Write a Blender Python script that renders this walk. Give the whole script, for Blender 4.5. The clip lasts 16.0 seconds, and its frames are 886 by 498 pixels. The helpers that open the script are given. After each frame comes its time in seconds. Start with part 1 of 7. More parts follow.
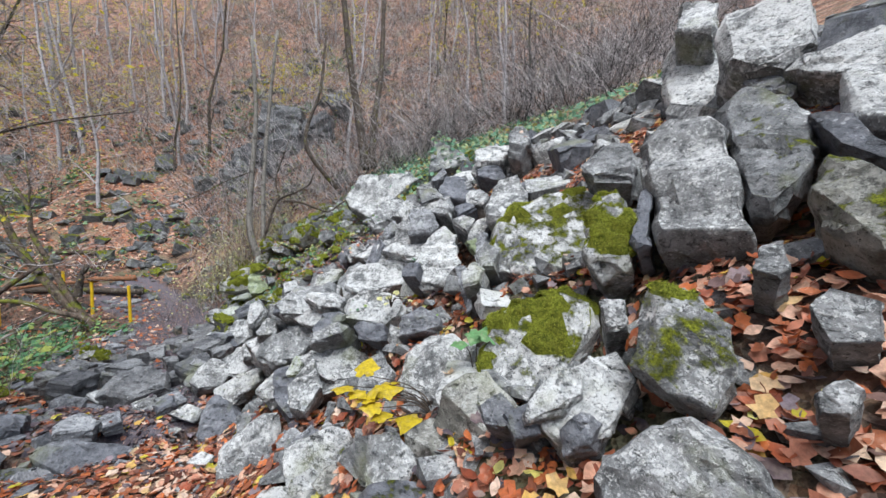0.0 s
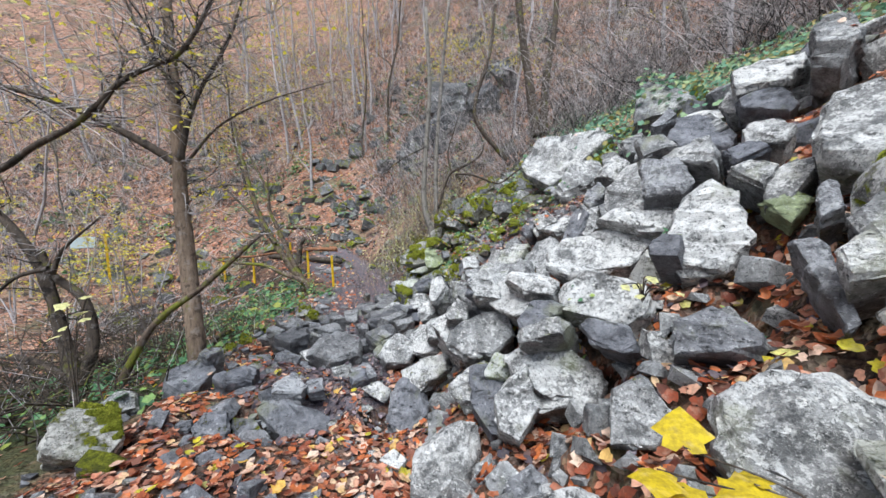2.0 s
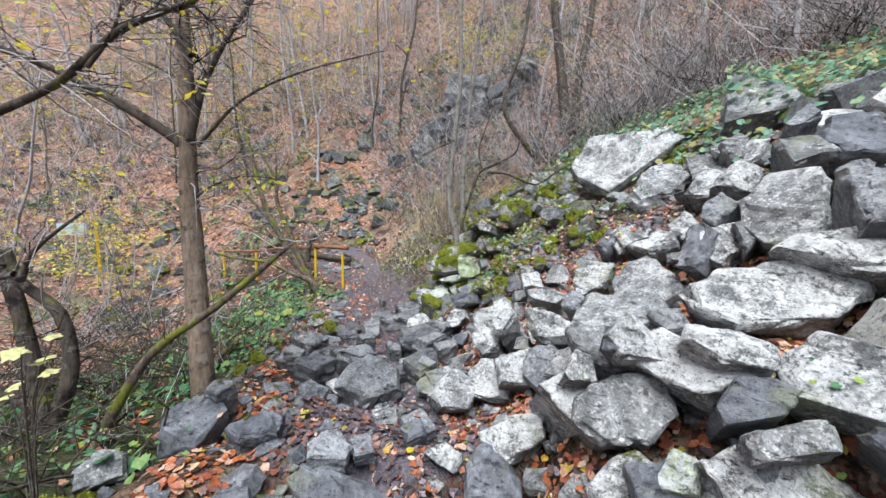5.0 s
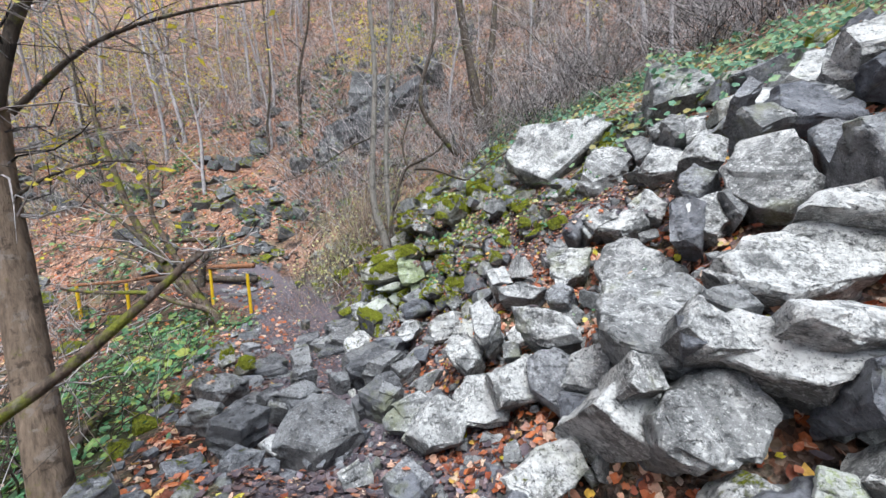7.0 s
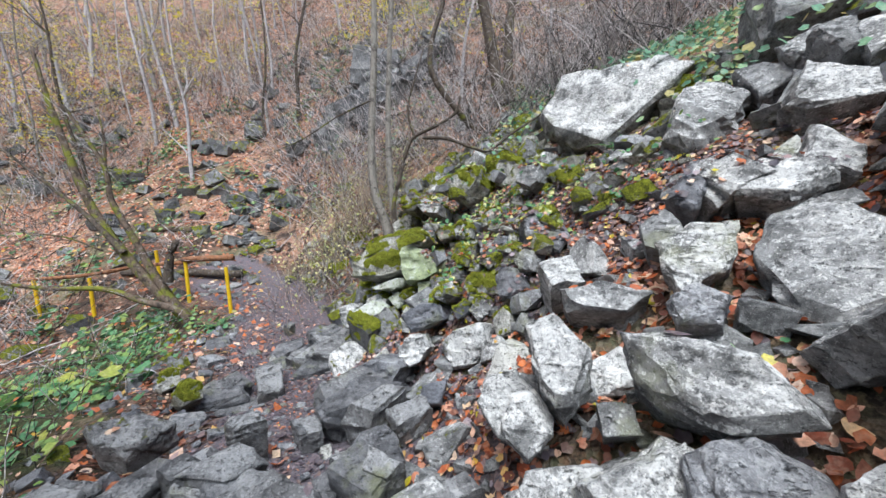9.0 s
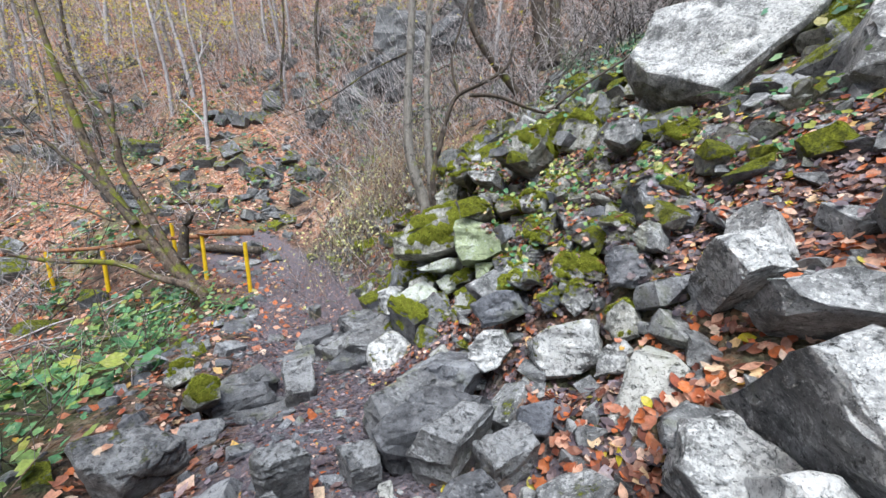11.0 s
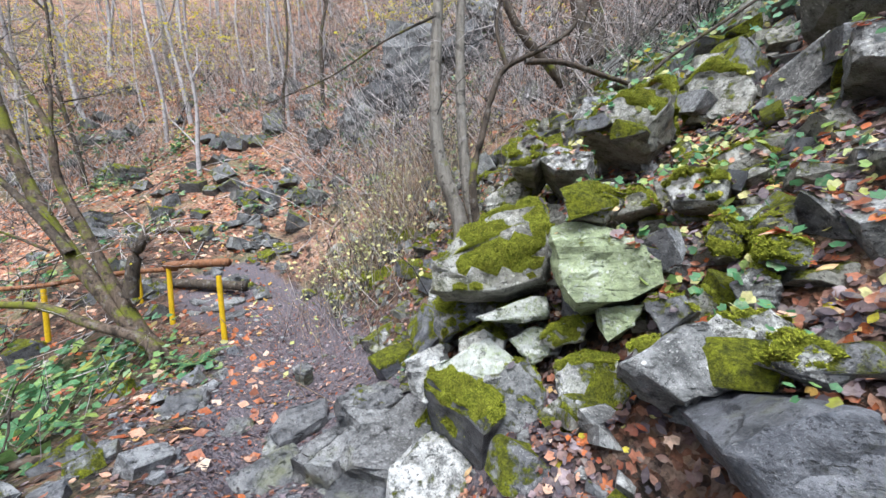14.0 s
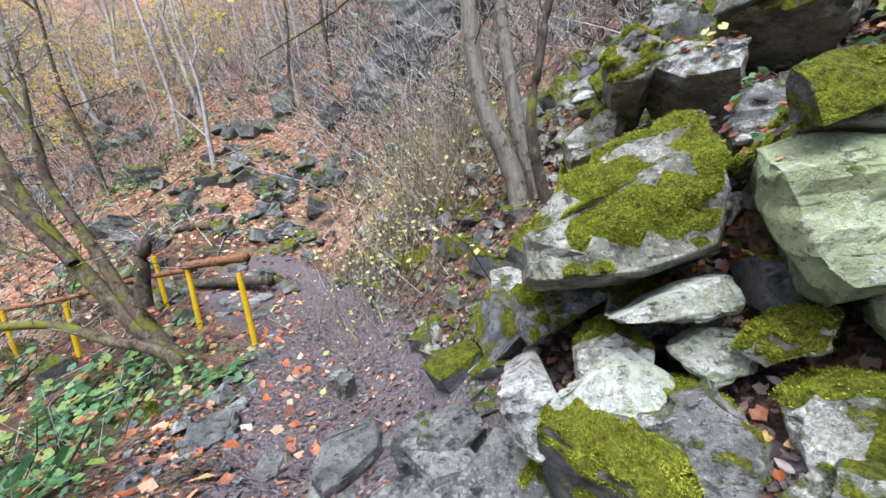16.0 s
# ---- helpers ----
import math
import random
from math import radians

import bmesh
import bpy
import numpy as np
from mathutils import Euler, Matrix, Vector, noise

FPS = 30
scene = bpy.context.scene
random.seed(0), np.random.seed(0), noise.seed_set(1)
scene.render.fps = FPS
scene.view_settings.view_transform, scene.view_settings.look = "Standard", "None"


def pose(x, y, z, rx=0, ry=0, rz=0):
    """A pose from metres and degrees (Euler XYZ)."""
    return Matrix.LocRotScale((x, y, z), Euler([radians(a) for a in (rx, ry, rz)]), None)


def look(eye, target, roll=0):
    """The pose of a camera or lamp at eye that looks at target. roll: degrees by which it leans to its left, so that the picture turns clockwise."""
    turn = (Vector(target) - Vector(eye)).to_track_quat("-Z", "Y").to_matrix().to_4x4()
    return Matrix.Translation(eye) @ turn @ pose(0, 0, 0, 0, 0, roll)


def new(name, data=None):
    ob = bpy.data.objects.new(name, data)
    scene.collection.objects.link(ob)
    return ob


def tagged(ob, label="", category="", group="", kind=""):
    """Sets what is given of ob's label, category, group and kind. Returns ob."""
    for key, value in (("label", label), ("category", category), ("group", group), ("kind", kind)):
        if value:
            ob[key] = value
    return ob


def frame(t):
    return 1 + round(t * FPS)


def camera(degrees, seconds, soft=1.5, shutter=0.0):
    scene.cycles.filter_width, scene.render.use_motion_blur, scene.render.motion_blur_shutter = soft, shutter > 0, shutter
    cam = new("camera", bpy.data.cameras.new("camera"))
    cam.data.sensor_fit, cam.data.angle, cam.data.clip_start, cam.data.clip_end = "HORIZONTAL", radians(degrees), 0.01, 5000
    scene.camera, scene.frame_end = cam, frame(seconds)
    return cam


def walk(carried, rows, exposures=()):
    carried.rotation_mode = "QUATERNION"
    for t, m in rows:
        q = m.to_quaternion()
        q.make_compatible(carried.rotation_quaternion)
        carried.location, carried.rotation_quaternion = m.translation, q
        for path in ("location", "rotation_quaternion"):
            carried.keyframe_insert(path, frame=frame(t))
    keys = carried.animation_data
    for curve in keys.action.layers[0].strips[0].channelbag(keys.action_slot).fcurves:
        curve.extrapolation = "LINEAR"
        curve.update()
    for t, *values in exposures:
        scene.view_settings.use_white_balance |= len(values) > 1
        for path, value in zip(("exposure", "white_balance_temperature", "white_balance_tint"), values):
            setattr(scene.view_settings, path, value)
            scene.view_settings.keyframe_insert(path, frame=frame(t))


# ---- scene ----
cam = camera(101.2, 16.0)
PATH = [
    (0, (0.0, 0.0, 1.5), (-0.099, 1.996, 1.409), -0.7),
    (0.5, (-0.259, 0.208, 1.513), (-0.582, 2.178, 1.379), 0.4),
    (1, (-0.428, 0.474, 1.463), (-1.125, 2.345, 1.346), -4.1),
    (1.5, (-0.513, 0.714, 1.39), (-1.297, 2.535, 1.124), -3.2),
    (2, (-0.701, 0.826, 1.38), (-1.605, 2.599, 1.186), -1.6),
    (2.5, (-0.983, 0.952, 1.539), (-1.759, 2.78, 1.303), -1.4),
    (3, (-1.109, 1.04, 1.557), (-2.003, 2.823, 1.412), -2.6),
    (3.5, (-1.201, 1.18, 1.586), (-2.224, 2.882, 1.345), -0.5),
    (4, (-1.302, 1.212, 1.578), (-2.284, 2.934, 1.31), -0.4),
    (4.2, (-1.356, 1.205, 1.574), (-2.321, 2.94, 1.337), -0.3),
    (6.3, (-2.482, 1.554, 1.361), (-3.01, 3.467, 1.116), 1.3),
    (6.5, (-2.494, 1.583, 1.368), (-2.94, 3.516, 1.114), 0.3),
    (7, (-2.555, 1.773, 1.341), (-2.971, 3.721, 1.158), -2.9),
    (7.5, (-2.607, 2.127, 1.279), (-3.013, 4.076, 1.084), -2.8),
    (8, (-2.854, 2.533, 1.11), (-3.289, 4.481, 0.975), -7.9),
    (8.5, (-2.973, 2.886, 1.107), (-3.224, 4.857, 0.883), -3.6),
    (9, (-3.016, 3.252, 1.084), (-3.471, 5.189, 0.876), -2.8),
    (9.5, (-3.105, 3.456, 1.125), (-3.726, 5.347, 0.928), -4.4),
    (10, (-3.318, 3.531, 1.11), (-3.841, 5.441, 0.832), -2.0),
    (10.2, (-3.423, 3.54, 1.102), (-3.958, 5.442, 0.793), -1.7),
    (12.3, (-4.081, 4.809, 0.636), (-4.584, 6.735, 0.449), -1.9),
    (12.5, (-4.163, 4.873, 0.647), (-4.699, 6.794, 0.504), -1.3),
    (13, (-4.36, 5.194, 0.646), (-4.997, 7.084, 0.488), -3.5),
    (13.5, (-4.475, 5.411, 0.728), (-5.053, 7.317, 0.543), -4.7),
    (14, (-4.644, 5.533, 0.675), (-5.195, 7.451, 0.549), -2.8),
    (14.5, (-4.907, 5.77, 0.695), (-5.373, 7.712, 0.594), -3.9),
    (15, (-5.004, 5.935, 0.637), (-5.497, 7.866, 0.468), -8.9),
    (15.5, (-5.087, 6.086, 0.633), (-5.697, 7.982, 0.455), -11.3),
    (16, (-5.181, 6.295, 0.627), (-5.869, 8.155, 0.37), -8.6),
]
walk(cam, [(t, look(eye, target, roll)) for t, eye, target, roll in PATH],
     exposures=[(0, 0.82, 5860, 6), (1.5, 0.84, 5860, 6), (2.5, 1.06, 5860, 6), (10, 1.16, 5860, 6), (13, 1.34, 5860, 6), (16, 1.34, 5860, 6)])

# ---- light: an overcast autumn sky over a wooded gorge ----
world = bpy.data.worlds.new("overcast_sky")
scene.world = world
world.use_nodes = True
wt = world.node_tree
sky = wt.nodes.new("ShaderNodeTexSky")
sky.sky_type, sky.sun_disc = "NISHITA", False
sky.sun_elevation, sky.sun_rotation = radians(65), radians(200)
sky.air_density, sky.dust_density, sky.ozone_density = 1.0, 6.0, 0.6
wt.links.new(sky.outputs[0], wt.nodes["Background"].inputs[0])
wt.nodes["Background"].inputs[1].default_value = 0.075
sun = new("sun", bpy.data.lights.new("sun", "SUN"))
sun.data.energy, sun.data.angle, sun.data.color = 2.5, radians(34), (1.0, 0.975, 0.945)
sun.matrix_world = look((0, 0, 0), (-0.25, 0.52, -1.0))


# ---- materials ----
class Nodes:
    """Short hand for a node material in world space."""

    def __init__(self, name, rough=0.85, spec=0.3):
        self.m = bpy.data.materials.new(name)
        self.m.use_nodes = True
        self.t = self.m.node_tree
        self.b = self.t.nodes["Principled BSDF"]
        self.b.inputs["Roughness"].default_value = rough
        self.b.inputs["Specular IOR Level"].default_value = spec
        self.pos = self.t.nodes.new("ShaderNodeNewGeometry")
        self.info = None

    def n(self, kind, **kw):
        node = self.t.nodes.new(kind)
        for k, v in kw.items():
            node.inputs[k.replace("_", " ")].default_value = v
        return node

    def link(self, a, b):
        self.t.links.new(a, b)

    def noise(self, scale, detail=4.0, rough=0.6, stretch=None):
        node = self.n("ShaderNodeTexNoise", Scale=scale, Detail=detail, Roughness=rough)
        src = self.pos.outputs["Position"]
        if stretch:
            mp = self.n("ShaderNodeMapping")
            mp.inputs["Scale"].default_value = stretch
            self.link(src, mp.inputs["Vector"])
            src = mp.outputs[0]
        self.link(src, node.inputs["Vector"])
        return node.outputs["Fac"]

    def cells(self, scale, out="Color"):
        node = self.n("ShaderNodeTexVoronoi", Scale=scale)
        self.link(self.pos.outputs["Position"], node.inputs["Vector"])
        return node.outputs[out]

    def ramp(self, fac, stops, interp="LINEAR"):
        node = self.t.nodes.new("ShaderNodeValToRGB")
        e = node.color_ramp.elements
        node.color_ramp.interpolation = interp
        while len(e) < len(stops):
            e.new(0.5)
        for el, (p, c) in zip(e, stops):
            el.position = p
            el.color = (c, c, c, 1) if isinstance(c, (int, float)) else (*c, 1)
        self.link(fac, node.inputs[0])
        return node.outputs[0]

    def mix(self, fac, a, b, blend="MIX"):
        node = self.t.nodes.new("ShaderNodeMix")
        node.data_type, node.blend_type = "RGBA", blend
        for sock, v in ((node.inputs[0], fac), (node.inputs[6], a), (node.inputs[7], b)):
            if isinstance(v, (int, float)):
                sock.default_value = v
            elif isinstance(v, tuple):
                sock.default_value = (*v, 1)
            else:
                self.link(v, sock)
        return node.outputs[2]

    def math(self, op, a, b=0.0, c=0.0):
        node = self.t.nodes.new("ShaderNodeMath")
        node.operation = op
        for sock, v in zip(node.inputs, (a, b, c)):
            if isinstance(v, (int, float)):
                sock.default_value = v
            else:
                self.link(v, sock)
        return node.outputs[0]

    def attr(self, name, kind="GEOMETRY"):
        node = self.t.nodes.new("ShaderNodeAttribute")
        node.attribute_name, node.attribute_type = name, kind
        return node.outputs["Fac"]

    def random(self, island=False):
        if island:
            return self.pos.outputs["Random Per Island"]
        return self.t.nodes.new("ShaderNodeObjectInfo").outputs["Random"]

    def up(self):
        node = self.t.nodes.new("ShaderNodeSeparateXYZ")
        self.link(self.pos.outputs["Normal"], node.inputs[0])
        return node.outputs[2]

    def done(self, colour, height=None, strength=0.5, distance=0.02, rough=None):
        if isinstance(colour, tuple):
            self.b.inputs["Base Color"].default_value = (*colour, 1)
        else:
            self.link(colour, self.b.inputs["Base Color"])
        if rough is not None:
            self.link(rough, self.b.inputs["Roughness"])
        if height is not None:
            bump = self.n("ShaderNodeBump", Strength=strength, Distance=distance)
            self.link(height, bump.inputs["Height"])
            self.link(bump.outputs[0], self.b.inputs["Normal"])
        return self.m


def stone_material(name, dark, light, lichen, amount, rough=0.8):
    """Schist: grey split faces, bleached areas, pale crusts and rosettes of lichen painted paler towards lit tops, dark
    stains and cracks, moss where the object's moss value allows.
    """
    s = Nodes(name, rough)
    big, mid, fine = s.noise(2.4, 8, 0.7), s.noise(10, 7, 0.7), s.noise(70, 5, 0.75)
    layers = s.noise(9, 6, 0.7, (1.0, 1.0, 4.0))
    own = s.random()
    body = s.mix(s.ramp(mid, [(0.36, 0.0), (0.64, 1.0)]), dark, light)
    body = s.mix(s.math("MULTIPLY", own, 0.3), body, s.mix(big, dark, (0.38, 0.355, 0.30)))
    # lichen: some stones bear much of it, some hardly any; tops painted paler than sides, as light falls
    lichen_toplight = s.math("ADD", s.math("MULTIPLY", s.math("SUBTRACT", own, 0.45), 0.13), s.math("MULTIPLY", s.math("SUBTRACT", s.up(), 0.35), 0.05))
    bleach_toplight = s.math("ADD", big, lichen_toplight)
    body = s.mix(s.ramp(bleach_toplight, [(amount - 0.08, 0.0), (amount + 0.05, 0.8)]), body, tuple(0.5 * a + 0.5 * c for a, c in zip(lichen, light)))
    patch = s.math("ADD", s.math("ADD", s.math("MULTIPLY", s.noise(17, 7, 0.72), 0.62), s.math("MULTIPLY", big, 0.38)), lichen_toplight)
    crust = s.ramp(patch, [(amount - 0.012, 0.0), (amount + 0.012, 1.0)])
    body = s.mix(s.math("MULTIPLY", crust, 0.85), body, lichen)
    ring = s.n("ShaderNodeTexVoronoi", Scale=26.0)
    s.link(s.pos.outputs["Position"], ring.inputs["Vector"])
    grit = s.ramp(s.math("ADD", s.math("ADD", s.math("MULTIPLY", s.noise(44, 6, 0.75), 0.7), s.math("MULTIPLY", big, 0.3)), lichen_toplight), [(amount - 0.028, 0.0), (amount - 0.010, 0.75)])
    body = s.mix(grit, body, tuple(0.85 * c for c in lichen))
    dots = s.math("MULTIPLY", s.ramp(s.math("ADD", ring.outputs["Distance"], s.math("MULTIPLY", s.noise(60, 4), 0.25)), [(0.33, 1.0), (0.38, 0.0)]), s.ramp(s.math("ADD", s.noise(5, 4), lichen_toplight), [(amount - 0.03, 0.0), (amount + 0.03, 0.8)]))
    body = s.mix(dots, body, lichen)
    body = s.mix(s.ramp(s.noise(13, 6, 0.75), [(0.36, 0.85), (0.43, 0.0)]), body, tuple(0.5 * c for c in dark))
    body = s.mix(s.ramp(fine, [(0.36, 0.6), (0.43, 0.0)]), body, tuple(0.7 * c for c in dark))
    body = s.mix(s.ramp(s.noise(36, 7, 0.8), [(0.40, 0.85), (0.425, 0.0)]), body, tuple(0.35 * c for c in dark))
    body = s.mix(s.ramp(s.noise(3.4, 8, 0.74), [(0.38, 0.75), (0.46, 0.0)]), body, tuple(0.75 * c for c in dark))
    body = s.mix(s.ramp(s.noise(1.7, 6, 0.7), [(0.56, 0.0), (0.66, 0.45)]), body, (0.20, 0.215, 0.10))
    body = s.mix(s.ramp(s.noise(130, 3, 0.8), [(0.57, 0.0), (0.70, 0.45)]), body, lichen)
    body = s.mix(s.ramp(layers, [(0.31, 0.85), (0.37, 0.0)]), body, (0.04, 0.04, 0.036))
    green = s.math("ADD", s.attr("moss", "OBJECT"),
                   s.math("ADD", s.math("MULTIPLY", s.math("SUBTRACT", s.up(), 0.4), 0.28), s.math("MULTIPLY", s.math("SUBTRACT", s.noise(5.5, 8, 0.72), 0.5), 1.6)))
    mask = s.ramp(green, [(0.54, 0.0), (0.66, 1.0)])
    moss = s.mix(s.ramp(s.noise(75, 5, 0.75), [(0.3, 0.0), (0.7, 1.0)]), (0.04, 0.05, 0.004), (0.50, 0.55, 0.03))
    moss = s.mix(s.ramp(s.noise(7, 5), [(0.45, 0.0), (0.68, 0.5)]), moss, (0.08, 0.07, 0.016))
    moss = s.mix(s.ramp(s.noise(21, 6, 0.72), [(0.36, 0.85), (0.56, 0.0)]), moss, (0.045, 0.055, 0.008))
    body = s.mix(mask, body, moss)
    crack = s.ramp(layers, [(0.30, 0.0), (0.40, 1.0)])
    h = s.math("ADD", s.math("ADD", s.math("MULTIPLY", fine, 0.35), s.math("MULTIPLY", mid, 0.6)), s.math("MULTIPLY", s.math("MULTIPLY", mask, s.noise(130, 3, 0.8)), 1.8))
    h = s.math("ADD", h, s.math("ADD", s.math("MULTIPLY", crust, 0.1), s.math("MULTIPLY", crack, 0.7)))
    return s.done(body, h, 1.0, 0.035, s.mix(mask, (rough,) * 3, (0.98,) * 3))


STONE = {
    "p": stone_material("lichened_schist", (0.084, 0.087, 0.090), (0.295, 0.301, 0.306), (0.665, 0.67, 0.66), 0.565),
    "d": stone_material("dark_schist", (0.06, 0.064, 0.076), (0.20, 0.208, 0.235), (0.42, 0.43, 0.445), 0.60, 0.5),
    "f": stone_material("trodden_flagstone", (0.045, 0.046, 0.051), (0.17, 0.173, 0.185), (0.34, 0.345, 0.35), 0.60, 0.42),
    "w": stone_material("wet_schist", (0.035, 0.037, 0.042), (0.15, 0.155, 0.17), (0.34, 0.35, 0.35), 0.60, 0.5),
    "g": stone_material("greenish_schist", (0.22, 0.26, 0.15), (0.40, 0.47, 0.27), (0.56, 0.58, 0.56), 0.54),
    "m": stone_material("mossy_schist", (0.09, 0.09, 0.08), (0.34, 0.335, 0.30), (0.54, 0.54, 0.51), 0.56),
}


def leaf_material(name, stops, shine=0.35, glow=0.3):
    s = Nodes(name, 0.6, shine)
    c = s.ramp(s.random(True), stops, "LINEAR")
    c = s.mix(s.ramp(s.noise(38, 5, 0.7), [(0.35, 0.75), (0.6, 0.0)]), c, s.mix(0.35, (0.05, 0.03, 0.02), c))
    c = s.mix(s.ramp(s.noise(20, 4), [(0.52, 0.0), (0.68, 0.35)]), c, s.mix(0.5, c, (0.8, 0.66, 0.5)))
    s.done(c, s.noise(120, 2), 0.3, 0.004)
    thin, both = s.t.nodes.new("ShaderNodeBsdfTranslucent"), s.t.nodes.new("ShaderNodeMixShader")
    s.link(c, thin.inputs["Color"])
    both.inputs[0].default_value = glow
    s.link(s.b.outputs[0], both.inputs[1])
    s.link(thin.outputs[0], both.inputs[2])
    s.link(both.outputs[0], s.t.nodes["Material Output"].inputs["Surface"])
    return s.m


LITTER = leaf_material("fallen_leaves", [(0.0, (0.10, 0.035, 0.025)), (0.15, (0.34, 0.08, 0.035)), (0.32, (0.64, 0.19, 0.055)),
                                         (0.46, (0.20, 0.08, 0.055)), (0.60, (0.56, 0.22, 0.13)), (0.75, (0.72, 0.42, 0.29)), (0.9, (0.80, 0.62, 0.49)), (1.0, (0.70, 0.42, 0.05))])
WET = leaf_material("wet_dark_leaves", [(0.0, (0.055, 0.05, 0.07)), (0.5, (0.13, 0.10, 0.12)), (0.75, (0.21, 0.12, 0.10)), (0.9, (0.34, 0.29, 0.34)), (1.0, (0.40, 0.19, 0.11))], 0.6)
YELLOW = leaf_material("yellow_leaves", [(0.0, (0.55, 0.52, 0.04)), (0.5, (0.80, 0.68, 0.04)), (1.0, (0.76, 0.74, 0.28))], 0.35, 0.45)
BRIGHT = leaf_material("bright_yellow_leaf", [(0.0, (0.50, 0.38, 0.01)), (1.0, (0.66, 0.50, 0.015))])
PALE = leaf_material("pale_shrub_leaves", [(0.0, (0.50, 0.52, 0.18)), (0.5, (0.68, 0.66, 0.30)), (1.0, (0.32, 0.42, 0.14))])
GREEN = leaf_material("green_plant_leaves", [(0.0, (0.05, 0.17, 0.07)), (0.5, (0.11, 0.29, 0.13)), (0.85, (0.26, 0.40, 0.10)), (1.0, (0.34, 0.36, 0.06))])
IVY = leaf_material("ivy_leaves", [(0.0, (0.07, 0.19, 0.12)), (0.5, (0.15, 0.34, 0.21)), (0.8, (0.32, 0.46, 0.22)), (1.0, (0.45, 0.33, 0.10))])


def bark_material(name, dark, light, moss, vary=False):
    s = Nodes(name, 0.9)
    grain = s.noise(26, 6, 0.7, (1, 1, 0.22))
    fac = s.ramp(grain, [(0.3, 0.0), (0.7, 1.0)])
    if vary:
        fac = s.ramp(s.math("ADD", s.math("MULTIPLY", s.random(True), 0.45), s.math("MULTIPLY", s.noise(0.9, 6, 0.75), 0.9)), [(0.54, 0.0), (0.84, 1.0)])
    c = s.mix(fac, dark, light)
    c = s.mix(s.ramp(s.noise(11, 4), [(0.56, 0.0), (0.64, 0.7)]), c, tuple(0.5 * v + 0.12 for v in light))
    c = s.mix(s.ramp(s.noise(9, 5), [(0.36, 0.8), (0.44, 0.0)]), c, tuple(0.5 * v for v in dark))
    c = s.mix(s.ramp(s.noise(3.2, 6, 0.7), [(0.60 - moss, 0.0), (0.70 - moss, 1.0)]), c, s.mix(s.noise(70, 3), (0.04, 0.05, 0.008), (0.24, 0.25, 0.03)))
    return s.done(c, grain, 0.9, 0.03)


BARK = bark_material("grey_bark", (0.10, 0.09, 0.08), (0.28, 0.26, 0.23), 0.0)
BARK_DARK = bark_material("dark_wet_bark", (0.03, 0.025, 0.022), (0.11, 0.085, 0.065), 0.03)
BARK_MOSS = bark_material("mossy_bark", (0.03, 0.023, 0.018), (0.17, 0.125, 0.095), 0.11)
BARK_ASH = bark_material("brown_ash_bark", (0.085, 0.062, 0.045), (0.30, 0.225, 0.165), 0.04)
# pale grey bark, lightened further with distance haze in the colour
BARK_HAZED = bark_material("pale_hazed_bark", (0.22, 0.20, 0.205), (0.55, 0.52, 0.53), 0.0)
TWIG = bark_material("grey_brown_twigs", (0.016, 0.014, 0.014), (0.56, 0.52, 0.52), -0.1, True)
TWIG_TAN = bark_material("dry_tan_stems", (0.16, 0.11, 0.08), (0.52, 0.41, 0.30), -0.2, True)


